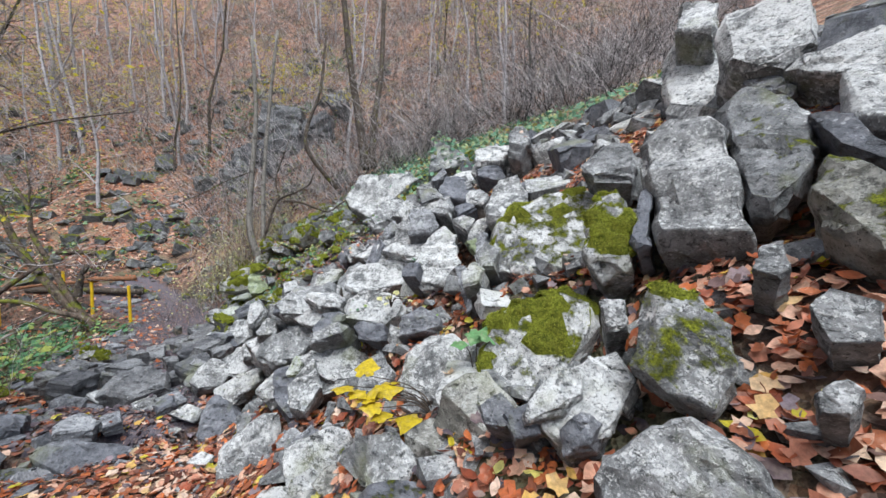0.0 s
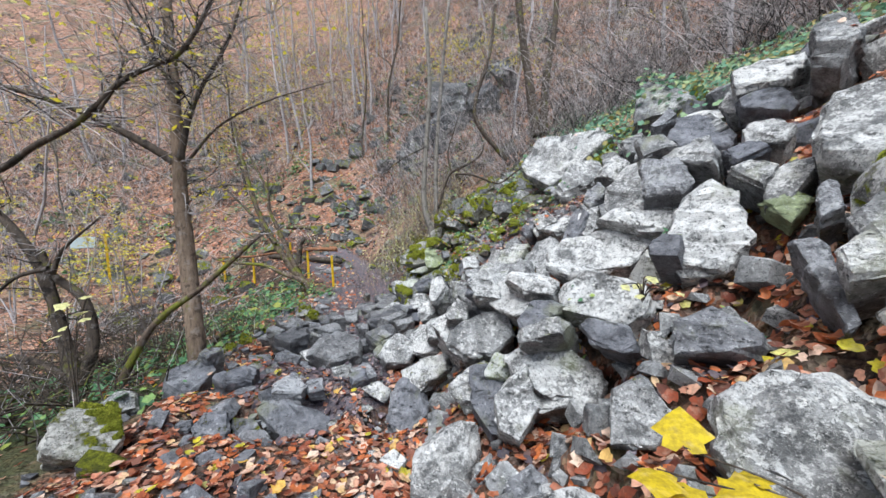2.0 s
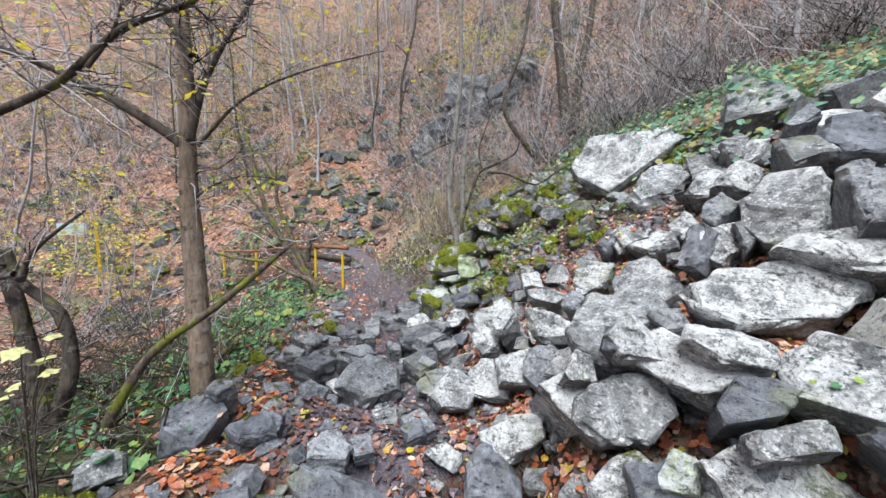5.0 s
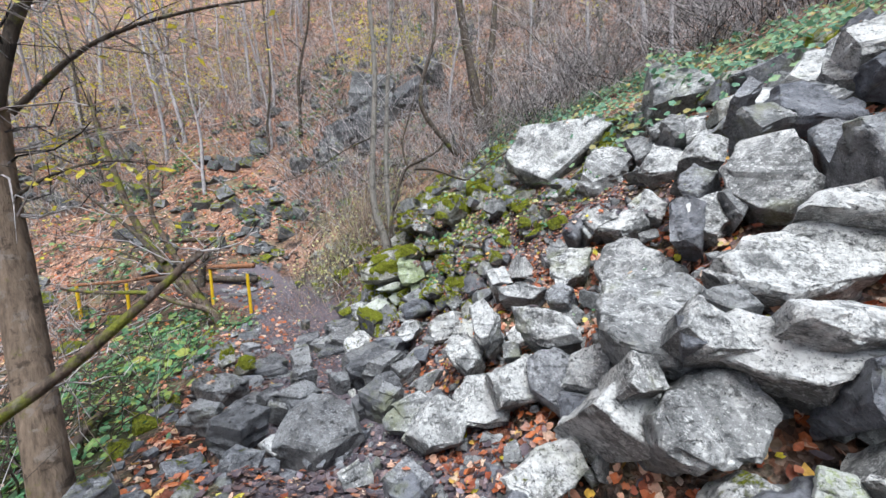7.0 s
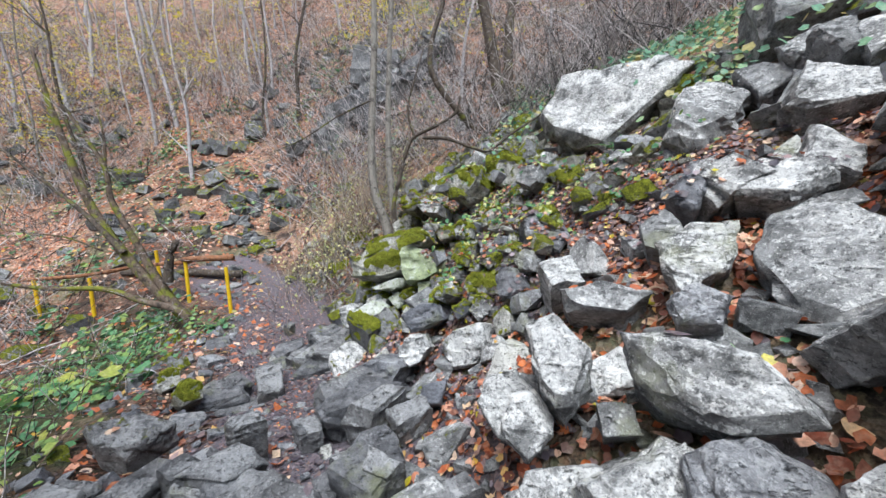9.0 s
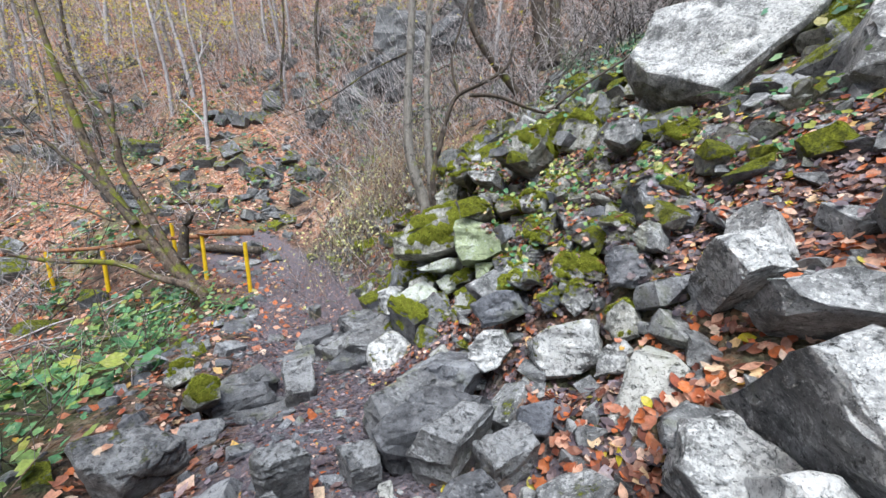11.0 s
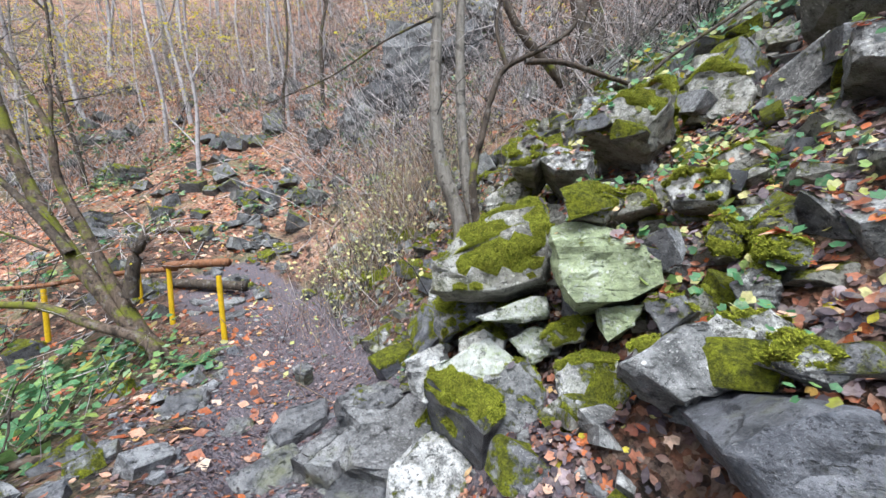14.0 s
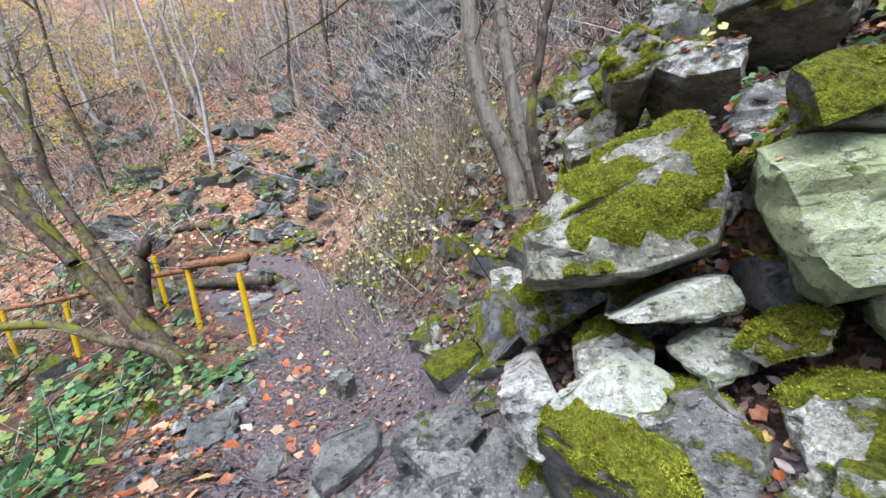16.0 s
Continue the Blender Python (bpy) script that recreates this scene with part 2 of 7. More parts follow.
def ground_material():
    """Leaf-strewn forest floor; trodden violet-grey earth where the path value is high, grass-green where the herb value is."""
    s = Nodes("forest_floor", 0.92)
    cell = s.n("ShaderNodeTexVoronoi", Scale=26.0)
    warp = s.n("ShaderNodeVectorMath")
    warp.operation = "ADD"
    nz = s.n("ShaderNodeTexNoise", Scale=9.0, Detail=3.0)
    s.link(s.pos.outputs["Position"], nz.inputs["Vector"])
    sc = s.n("ShaderNodeVectorMath")
    sc.operation = "SCALE"
    sc.inputs["Scale"].default_value = 0.12
    s.link(nz.outputs["Color"], sc.inputs[0])
    s.link(s.pos.outputs["Position"], warp.inputs[0])
    s.link(sc.outputs[0], warp.inputs[1])
    s.link(warp.outputs[0], cell.inputs["Vector"])
    one = s.n("ShaderNodeSeparateColor")
    s.link(cell.outputs["Color"], one.inputs[0])
    leaves = s.ramp(one.outputs[0], [(0.0, (0.06, 0.04, 0.034)), (0.25, (0.25, 0.13, 0.085)), (0.5, (0.56, 0.235, 0.13)),
                                     (0.7, (0.34, 0.24, 0.20)), (0.9, (0.64, 0.45, 0.36)), (1.0, (0.56, 0.34, 0.19))])
    earth = s.mix(s.noise(25, 5, 0.7), (0.02, 0.016, 0.014), (0.10, 0.075, 0.062))
    c = s.mix(s.ramp(s.noise(1.1, 7, 0.7), [(0.36, 0.95), (0.52, 0.0)]), leaves, earth)
    # near-black earth over the scree: shade of the clefts put into the colour
    c = s.mix(s.ramp(s.math("ADD", s.attr("soil_shade"), s.math("MULTIPLY", s.math("SUBTRACT", s.noise(3, 5), 0.5), 0.8)), [(0.5, 0.0), (0.8, 0.6)]), c, s.mix(s.noise(40, 5), (0.012, 0.01, 0.009), (0.06, 0.045, 0.036)))
    c = s.mix(s.ramp(s.noise(0.55, 8, 0.72), [(0.50, 0.0), (0.60, 0.75)]), c, s.mix(s.noise(14, 6, 0.75), (0.02, 0.026, 0.012), (0.24, 0.26, 0.15)))
    c = s.mix(s.ramp(s.noise(2.6, 7, 0.75), [(0.40, 0.95), (0.48, 0.0)]), c, (0.016, 0.013, 0.011))
    grit = s.mix(s.noise(38, 6, 0.75), (0.034, 0.031, 0.038), (0.24, 0.212, 0.245))
    grit = s.mix(s.ramp(s.noise(90, 3, 0.7), [(0.58, 0.0), (0.68, 0.8)]), grit, leaves)
    c = s.mix(s.ramp(s.math("ADD", s.attr("path"), s.math("MULTIPLY", s.math("SUBTRACT", s.noise(5, 4), 0.5), 0.8)), [(0.4, 0.0), (0.65, 1.0)]), c, grit)
    herb = s.mix(s.noise(30, 5, 0.7), (0.012, 0.016, 0.008), (0.07, 0.09, 0.025))
    c = s.mix(s.ramp(s.math("ADD", s.attr("herb"), s.math("MULTIPLY", s.math("SUBTRACT", s.noise(4, 5), 0.5), 1.2)), [(0.45, 0.0), (0.75, 0.85)]), c, herb)
    h = s.math("ADD", s.math("MULTIPLY", cell.outputs["Distance"], 1.5), s.noise(40, 5, 0.7))
    return s.done(c, h, 0.8, 0.04)


GROUND = ground_material()


def painted(name, colour, rough=0.5, metal=0.0):
    s = Nodes(name, rough)
    s.b.inputs["Metallic"].default_value = metal
    c = s.mix(s.ramp(s.noise(28, 5, 0.7), [(0.5, 0.0), (0.75, 0.6)]), colour, tuple(v * 0.45 for v in colour))
    return s.done(c, s.noise(60, 4), 0.2, 0.004)


YELLOW_PAINT = painted("chipped_yellow_paint", (0.62, 0.40, 0.01))
RAIL_WOOD = bark_material("rust_brown_rail_wood", (0.12, 0.05, 0.025), (0.34, 0.16, 0.08), -0.2)
SIGN_PAINT = painted("pale_blue_sign_paint", (0.62, 0.74, 0.76))


# ---- shape helpers ----
def soft_step(v, k):
    v = v / k
    return k * (v if v > 30 else math.log1p(math.exp(v)))


def base_z(x, y):
    """The lie of the land: a trodden path, a scree slope rising beside it, a ditch, and the far side of the gorge."""
    low = -0.04 - 0.116 * max(-2, min(y, 9.0))
    s = (x + 0.35 + 0.658 * y + 0.228 * soft_step(y - 5, 1.0)) * 0.87
    up = 0.75 * soft_step(s, 0.22) - 0.3 * soft_step(s - 5.3, 0.8)
    left = -0.22 * soft_step(-(s + 2.4), 0.5) + 0.22 * soft_step(-(s + 8), 0.8)
    d = -0.55 * (x + 10) + 0.83 * (y - 11.5)
    near = math.hypot(x + 4, y - 4)
    low -= 0.2 / (1 + math.exp(-4 * max(-6.0, min(6.0, s))))
    rough = 0.05 * noise.noise((x * 1.3, y * 1.3, 0.3)) + min(1.0, max(0.0, (near - 9) / 14)) * 1.1 * noise.noise((x * 0.16, y * 0.16, 5.0))
    up += 0.15 * max(0.0, min(1.0, (s - 1.5) / 0.5)) * max(0.0, min(1.0, y - 6.4)) * max(0.0, min(1.0, (4.0 - s) / 0.6))
    return low + up + left + 0.62 * soft_step(d, 0.8) + 0.22 * soft_step(d - 22, 3.0) + rough


HOLLOWS = []


def ground_z(x, y):
    """The ground as it lies, hollowed where the boulders are bedded in."""
    z = base_z(x, y)
    if HOLLOWS and -10 < x < 5 and -1 < y < 14:
        h = HOLLOWS[0]
        w = ((h[:, 0] - x) ** 2 + (h[:, 1] - y) ** 2) / (0.62 * h[:, 3]) ** 2
        z -= (1.0 - 0.6 * max(0.0, min(1.0, y - 6.2))) * float((np.maximum(0.0, z - h[:, 2] + np.minimum(0.55 * h[:, 3], 0.34)) * np.exp(-w * w)).max())
    return z


def off_path(x, y):
    """Metres from the middle of the trodden path."""
    best = 99.0
    for (ax, ay), (bx, by) in (((-3.6, 4.2), (-5.6, 7.0)), ((-5.6, 7.0), (-7.4, 8.9)), ((-7.4, 8.9), (-9.2, 11.0)), ((-9.2, 11.0), (-11.2, 11.7))):
        t = max(0.0, min(1.0, ((x - ax) * (bx - ax) + (y - ay) * (by - ay)) / ((bx - ax) ** 2 + (by - ay) ** 2)))
        best = min(best, math.hypot(x - ax - t * (bx - ax), y - ay - t * (by - ay)))
    return best


def slope_side(x, y):
    """Metres up the scree from its foot (negative: towards the stream)."""
    return (x + 0.35 + 0.658 * y + 0.228 * soft_step(y - 5, 1.0)) * 0.87


def mesh_object(name, verts, faces, material, parent=None, smooth=True):
    me = bpy.data.meshes.new(name)
    me.from_pydata(verts, [], faces)
    me.materials.append(material)
    if smooth:
        me.shade_smooth()
    ob = new(name, me)
    ob.parent = parent
    return ob


def tube(points, radii, sides=6):
    """Verts and faces of a tapered tube along points."""
    verts, faces = [], []
    pts = [Vector(p) for p in points]
    for i, p in enumerate(pts):
        d = (pts[min(i + 1, len(pts) - 1)] - pts[max(i - 1, 0)]).normalized()
        a = d.orthogonal().normalized() if abs(d.z) > 0.95 else d.cross(Vector((0, 0, 1))).normalized()
        b = d.cross(a)
        for k in range(sides):
            w = 2 * math.pi * k / sides
            verts.append(p + radii[i] * (math.cos(w) * a + math.sin(w) * b))
    n = len(pts)
    for i in range(n - 1):
        for k in range(sides):
            k2 = (k + 1) % sides
            faces.append((i * sides + k, i * sides + k2, (i + 1) * sides + k2, (i + 1) * sides + k))
    verts.append(pts[-1])
    for k in range(sides):
        faces.append(((n - 1) * sides + k, (n - 1) * sides + (k + 1) % sides, len(verts) - 1))
    return verts, faces


class Heap:
    """Collects many small pieces into one mesh."""

    def __init__(self):
        self.v, self.f = [], []

    def add(self, verts, faces):
        o = len(self.v)
        self.v.extend(verts)
        self.f.extend(tuple(i + o for i in f) for f in faces)

    def done(self, name, material, parent=None, smooth=True):
        return mesh_object(name, self.v, self.f, material, parent, smooth)


def bent(start, end, bend, rng, steps=6):
    """Points from start to end with a wander."""
    a, b = Vector(start), Vector(end)
    n = (b - a).length
    out = []
    o = Vector((rng.uniform(-9, 9), rng.uniform(-9, 9), rng.uniform(-9, 9)))
    for i in range(steps + 1):
        t = i / steps
        w = noise.noise_vector(o + Vector((t * 2.2, 0, 0))) * bend * n * math.sin(math.pi * min(t, 0.85) / 0.85 * 0.95)
        out.append(a.lerp(b, t) + w)
    return out


def smooth_line(pts, k=4):
    """A Catmull-Rom curve through points."""
    p = [Vector(q) for q in pts]
    p = [2 * p[0] - p[1]] + p + [2 * p[-1] - p[-2]]
    out = []
    for i in range(1, len(p) - 2):
        for j in range(k):
            t = j / k
            out.append(0.5 * (2 * p[i] + (p[i + 1] - p[i - 1]) * t + (2 * p[i - 1] - 5 * p[i] + 4 * p[i + 1] - p[i + 2]) * t * t
                              + (3 * p[i] - p[i - 1] - 3 * p[i + 1] + p[i + 2]) * t ** 3))
    return out + [p[-2]]


LEAF = [(0, -0.5), (0.22, -0.42), (0.5, -0.1), (0.3, 0.12), (0.34, 0.36), (0.0, 0.62), (-0.34, 0.36), (-0.3, 0.12), (-0.5, -0.1), (-0.22, -0.42)]


STAR = [(r * math.sin(k * 0.6283), r * math.cos(k * 0.6283)) for k, r in enumerate((0.60, 0.46, 0.54, 0.42, 0.44, 0.16, 0.44, 0.42, 0.54, 0.46))]


OVAL = [(0, -0.62), (0.16, -0.40), (0.30, -0.12), (0.30, 0.14), (0.18, 0.40), (0.0, 0.64), (-0.18, 0.40), (-0.30, 0.14), (-0.30, -0.12), (-0.16, -0.40)]
KEEN = [(0, -0.5), (0.16, -0.30), (0.52, -0.22), (0.28, 0.06), (0.40, 0.34), (0.0, 0.66), (-0.40, 0.34), (-0.28, 0.06), (-0.52, -0.22), (-0.16, -0.30)]


def leaf(pos, size, normal, spin, curl, lobes=True, shape=None):
    """One curled leaf: verts and faces."""
    n = Vector(normal).normalized()
    a = n.orthogonal().normalized()
    a = (math.cos(spin) * a + math.sin(spin) * n.cross(a)).normalized()
    b = n.cross(a)
    p = Vector(pos)
    if lobes:
        v = [p + size * (u * a + w * b + curl * (u * u * 1.3 + w * w * 0.5) * n) for u, w in shape or LEAF]
        v.append(p - 0.02 * size * n)
        return v, [(i, (i + 1) % 10, 10) for i in range(10)]
    v = [p + size * (u * a + w * b + curl * u * u * n) for u, w in ((0, -0.55), (0.36, 0), (0, 0.55), (-0.36, 0))]
    return v, [(0, 1, 2), (0, 2, 3)]


# ---- the ground: one sheet to the hilltops ----
def spaced(lo, hi, mid, fine, grow):
    out, step = [mid], fine
    while out[-1] < hi:
        out.append(out[-1] + step)
        step = fine if abs(out[-1] - mid) < 8 else step * grow
    step, down = fine, [mid]
    while down[-1] > lo:
        down.append(down[-1] - step)
        step = fine if abs(down[-1] - mid) < 8 else step * grow
    return sorted(set(out + down))


def build_ground():
    xs, ys = spaced(-90, 60, -4.0, 0.16, 1.06), spaced(-40, 100, 5.0, 0.16, 1.06)
    verts = [(x, y, ground_z(x, y)) for y in ys for x in xs]
    w = len(xs)
    faces = [(j * w + i, j * w + i + 1, (j + 1) * w + i + 1, (j + 1) * w + i) for j in range(len(ys) - 1) for i in range(w - 1)]
    ob = mesh_object("ground", verts, faces, GROUND)
    path = ob.data.attributes.new("path", "FLOAT", "POINT")
    herb = ob.data.attributes.new("herb", "FLOAT", "POINT")
    soil_shade = ob.data.attributes.new("soil_shade", "FLOAT", "POINT")
    trod, green, bare = [], [], []
    for x, y, z in verts:
        s = slope_side(x, y)
        trod.append(max(0.0, min(1.0, 1.75 - off_path(x, y) / 0.75)) if x > -13 and 3 < y < 14 else 0.0)
        # scree and ditch ground, darkened to paint in the shade between stones
        bare.append(max(0.0, min(1.0, (s + 6.5) / 1.5, (7.5 - s) / 2)) * max(0.0, min(1.0, (14 - y) / 2)) * (1.0 if s > -2 else 1.25))
        green.append(max(0.0, 1 - abs(s + 3.6) / 2.2) * max(0.0, min(1.0, (11 - y) / 2)) * 1.2 + max(0.0, min(0.8, (s - 5.0) / 3)) * 0.5)
    path.data.foreach_set("value", trod)
    herb.data.foreach_set("value", green)
    soil_shade.data.foreach_set("value", bare)
    tagged(ob, "forest floor of fallen leaves, trodden earth and scree", "ground", kind="structure")
    return ob.data


# ---- the boulders of the scree ----
TEXT = {"p": "pale grey lichen-spotted angular boulder on the scree", "d": "dark blue-grey slab of schist bedded beside the path",
        "f": "dark grey-green flagstone trodden flush with the path", "g": "freshly broken greenish stone wedged among boulders", "m": "boulder wrapped in yellow-green moss on the slope"}
SOLID_V, SOLID_F = [], []
SPOTS = []
BEDS = []


def rock_mesh(name, hull, size, seed, material, cuts=4):
    """A convex block, its edges worn, its faces split and roughened."""
    bm = bmesh.new()
    for p in hull:
        bm.verts.new(p)
    got = bmesh.ops.convex_hull(bm, input=bm.verts)
    junk = [g for g in got["geom_interior"] + got["geom_unused"] if isinstance(g, bmesh.types.BMVert) and g.is_valid]
    bmesh.ops.delete(bm, geom=list(set(junk)), context="VERTS")
    chip = random.Random(seed * 7 + 1)
    for _ in range(3):
        d = Vector((chip.gauss(0, 1), chip.gauss(0, 1), chip.gauss(0.3, 0.8))).normalized()
        far = max(v.co.dot(d) for v in bm.verts)
        mid = sum(v.co.dot(d) for v in bm.verts) / len(bm.verts)
        bmesh.ops.bisect_plane(bm, geom=bm.verts[:] + bm.edges[:] + bm.faces[:], plane_co=d * (mid + (far - mid) * chip.uniform(0.76, 0.93)), plane_no=d, clear_outer=True)
        bmesh.ops.holes_fill(bm, edges=[e for e in bm.edges if e.is_boundary], sides=0)
    bmesh.ops.dissolve_limit(bm, angle_limit=radians(11), verts=bm.verts, edges=bm.edges)
    bmesh.ops.bevel(bm, geom=list(bm.edges), offset=0.011 * size, segments=1, affect="EDGES", clamp_overlap=True)
    bmesh.ops.triangulate(bm, faces=bm.faces)
    for _ in range(cuts):
        long = [e for e in bm.edges if e.calc_length() > 0.10 * size]
        if not long or len(bm.faces) > 2200:
            break
        bmesh.ops.subdivide_edges(bm, edges=long, cuts=1)
        bmesh.ops.triangulate(bm, faces=[f for f in bm.faces if len(f.verts) > 3])
    bm.normal_update()
    o = Vector((seed * 3.7 % 31, seed * 1.9 % 17, seed * 0.7 % 11))
    k = 1 / size
    bed = Vector((chip.gauss(0, 0.45), chip.gauss(0, 0.45), 1)).normalized()
    for v in bm.verts:
        q = v.co * k
        a = noise.noise(q * 1.6 + o) * 0.014 + abs(noise.noise(q * 4.0 + o)) * -0.022 + noise.noise(q * 12 + o) * 0.012
        along = q.dot(bed)
        step = noise.noise((q - bed * along) * 0.9 + bed * along * 8.0 + o)
        v.co += v.normal * size * (a + 0.02 * (1 if step > 0.12 else -0.5))
    me = bpy.data.meshes.new(name)
    bm.to_mesh(me)
    bm.free()
    me.materials.append(material)
    me.shade_smooth()
    me.set_sharp_from_angle(angle=radians(22))
    return me


def rock(x, y, z, az, el, depth, kind, moss, *outline):
    """A block whose broad face has this outline, looks towards az and el, and that reaches back into the slope (a negative depth: a loose slab, as thick as that)."""
    flat, depth = depth < 0, abs(depth)
    seed = len(SPOTS) + 1
    rng = random.Random(seed)
    ca, sa, ce, se = math.cos(radians(az)), math.sin(radians(az)), math.cos(radians(el)), math.sin(radians(el))
    n = Vector((ca * ce, sa * ce, se))
    e1 = Vector((-sa, ca, 0))
    e2 = n.cross(e1)
    c = Vector((x, y, z))
    size = max(max(u for u, v in outline) - min(u for u, v in outline), max(v for u, v in outline) - min(v for u, v in outline))
    for _ in range(0 if flat else 14):
        b = c - n * depth
        if b.z < base_z(b.x, b.y) - 0.02 or depth > 2.0 * size:
            break
        depth += 0.12 * size
    hull = []
    lean, rise, tip = rng.uniform(0, 6.3), rng.uniform(0.02, 0.06), rng.uniform(0.02, 0.12)
    for u, v in outline:
        k = rng.uniform(0.78, 0.95)
        slant = size * (rise + tip * (math.cos(lean) * u + math.sin(lean) * v) / size)
        hull += [e1 * u + e2 * v - n * depth * rng.uniform(0.0, 0.10), (e1 * u + e2 * v) * k + n * max(0.004, slant),
                 (e1 * u + e2 * v) * rng.uniform(0.78, 0.97) - n * depth]
    me = rock_mesh("boulder", hull, size, seed, STONE[kind])
    ob = new("boulder", me)
    ob.location = c
    if kind != "g" and y > 6.6 and 0.5 < slope_side(x, y) < 3.4 and size < 0.9:
        moss = max(moss, rng.choice((0.34, 0.45, 0.52, 0.6)))
    ob["moss"] = float(moss)
    tagged(ob, TEXT["m"] if moss > 0.45 else TEXT[kind], "boulder", "boulders of the scree", "")
    base = len(SOLID_V)
    SOLID_V.extend(c + v.co for v in me.vertices)
    SOLID_F.extend(tuple(base + i for i in p.vertices) for p in me.polygons)
    SPOTS.append((x, y, size * 0.5))
    BEDS.append((x, y, z, size))
    return ob


rock(1.22, 1.95, 1.70, -122, 40, 0.38, "p", 0, (-0.31, 0.43), (-0.07, 0.65), (0.13, 0.43), (0.17, 0.00), (0.20, -0.35), (0.08, -0.45), (-0.14, -0.39), (-0.18, 0.05))
rock(1.51, 1.89, 1.88, -129, 40, 0.32, "p", 0.36, (-0.23, 0.40), (-0.12, 0.54), (0.09, 0.45), (0.20, 0.03), (0.12, -0.22), (0.03, -0.43), (-0.06, -0.41), (-0.11, -0.06))
rock(2.23, 2.85, 2.94, -128, 40, 0.44, "p", 0, (-0.27, 0.44), (-0.08, 0.57), (0.30, 0.31), (0.29, -0.30), (0.11, -0.46), (-0.18, -0.37), (-0.29, 0.01))
rock(2.33, 2.30, 2.53, -135, 40, 0.33, "p", 0.1, (-0.34, 0.05), (-0.14, 0.07), (0.11, 0.24), (0.21, 0.04), (0.17, -0.20), (-0.08, -0.16))
rock(1.91, 1.78, 2.10, -137, 40, 0.19, "p", 0, (-0.12, 0.28), (0.01, 0.23), (0.13, 0.09), (0.12, -0.28), (-0.07, -0.20), (-0.11, -0.04))
rock(1.64, 1.61, 1.87, -135, 40, 0.19, "d", 0.1, (-0.15, 0.21), (-0.02, 0.20), (0.10, -0.11), (0.09, -0.20), (-0.05, -0.04))
rock(1.36, 1.31, 1.59, -136, 40, 0.20, "m", 0.5, (-0.15, 0.09), (-0.09, 0.26), (0.02, 0.17), (0.12, 0.02), (0.11, -0.21), (0.03, -0.19), (-0.09, -0.06))
rock(2.49, 4.03, 3.13, -122, 40, 0.53, "p", 0, (-0.24, 0.67), (-0.05, 0.88), (0.37, 0.37), (0.35, -0.16), (0.08, -0.62), (-0.24, -0.70), (-0.34, -0.17))
rock(2.14, 2.68, 2.52, -129, 40, 0.26, "d", 0.3, (-0.20, 0.23), (-0.01, 0.20), (0.15, -0.11), (0.11, -0.21), (-0.09, -0.07))
rock(2.48, 4.01, 3.69, -122, 40, 0.27, "p", 0, (-0.17, 0.55), (0.19, 0.25), (0.13, -0.42), (-0.17, -0.29))
rock(0.71, 1.19, 1.14, -121, 40, 0.23, "p", 0.5, (-0.11, 0.24), (0.03, 0.23), (0.13, 0.07), (0.15, -0.07), (0.08, -0.19), (-0.04, -0.17), (-0.15, -0.10), (-0.15, 0.07))
rock(1.05, 1.28, 1.39, -129, 40, 0.07, "p", 0.1, (-0.03, 0.07), (0.03, 0.10), (0.05, -0.02), (0.01, -0.09), (-0.05, -0.05))
rock(0.61, 1.47, 1.17, -112, 40, 0.08, "p", 0, (-0.06, 0.07), (0.04, 0.07), (0.05, -0.06), (-0.03, -0.08))
rock(0.52, 0.87, 0.91, -121, 40, 0.25, "p", 0, (-0.18, 0.00), (-0.07, 0.11), (0.04, 0.15), (0.14, 0.10), (0.19, 0.01), (0.14, -0.08), (-0.13, -0.18), (-0.21, -0.10))
rock(0.42, 1.29, 0.87, -108, 40, 0.22, "p", 0.25, (-0.13, 0.05), (0.03, 0.20), (0.16, 0.11), (0.11, -0.05), (-0.03, -0.18), (-0.14, -0.09))
rock(0.22, 1.31, 0.81, -100, 40, 0.11, "d", 0, (-0.08, 0.02), (0.05, 0.09), (0.06, -0.04), (-0.03, -0.07))
rock(0.77, 3.06, 1.45, -110, 40, 0.79, "p", 0.5, (-0.54, 0.08), (-0.28, 0.52), (0.24, 0.61), (0.47, 0.41), (0.42, 0.09), (0.32, -0.11), (0.34, -0.38), (-0.13, -0.47), (-0.50, -0.46), (-0.58, -0.10))
rock(0.82, 2.04, 1.48, -120, 40, 0.20, "p", 0.6, (-0.13, 0.27), (0.01, 0.30), (0.13, 0.11), (0.12, -0.19), (-0.03, -0.27), (-0.13, -0.13))
rock(0.96, 1.98, 1.55, -125, 40, 0.06, "d", 0, (-0.03, 0.30), (0.02, 0.29), (0.05, -0.16), (-0.00, -0.22), (-0.04, -0.14))
rock(1.24, 3.03, 2.06, -118, 40, 0.33, "p", 0, (-0.27, -0.01), (-0.05, 0.29), (0.11, 0.22), (0.17, -0.03), (0.14, -0.22), (-0.13, -0.21))
rock(0.42, 2.02, 0.89, -111, 40, 0.52, "p", 0.5, (-0.36, 0.00), (-0.23, 0.19), (0.10, 0.37), (0.30, 0.27), (0.33, 0.13), (0.21, -0.08), (0.04, -0.26), (-0.18, -0.33), (-0.32, -0.20))
rock(-0.17, 2.31, 0.60, -92, 40, 0.35, "p", 0, (-0.25, 0.07), (0.02, 0.25), (0.27, 0.21), (0.27, 0.01), (0.08, -0.19), (-0.16, -0.21), (-0.24, -0.10))
rock(-0.32, 2.86, 0.79, -89, 40, 0.20, "d", 0, (-0.17, 0.05), (-0.01, 0.15), (0.18, 0.02), (0.18, -0.09), (-0.18, -0.13))
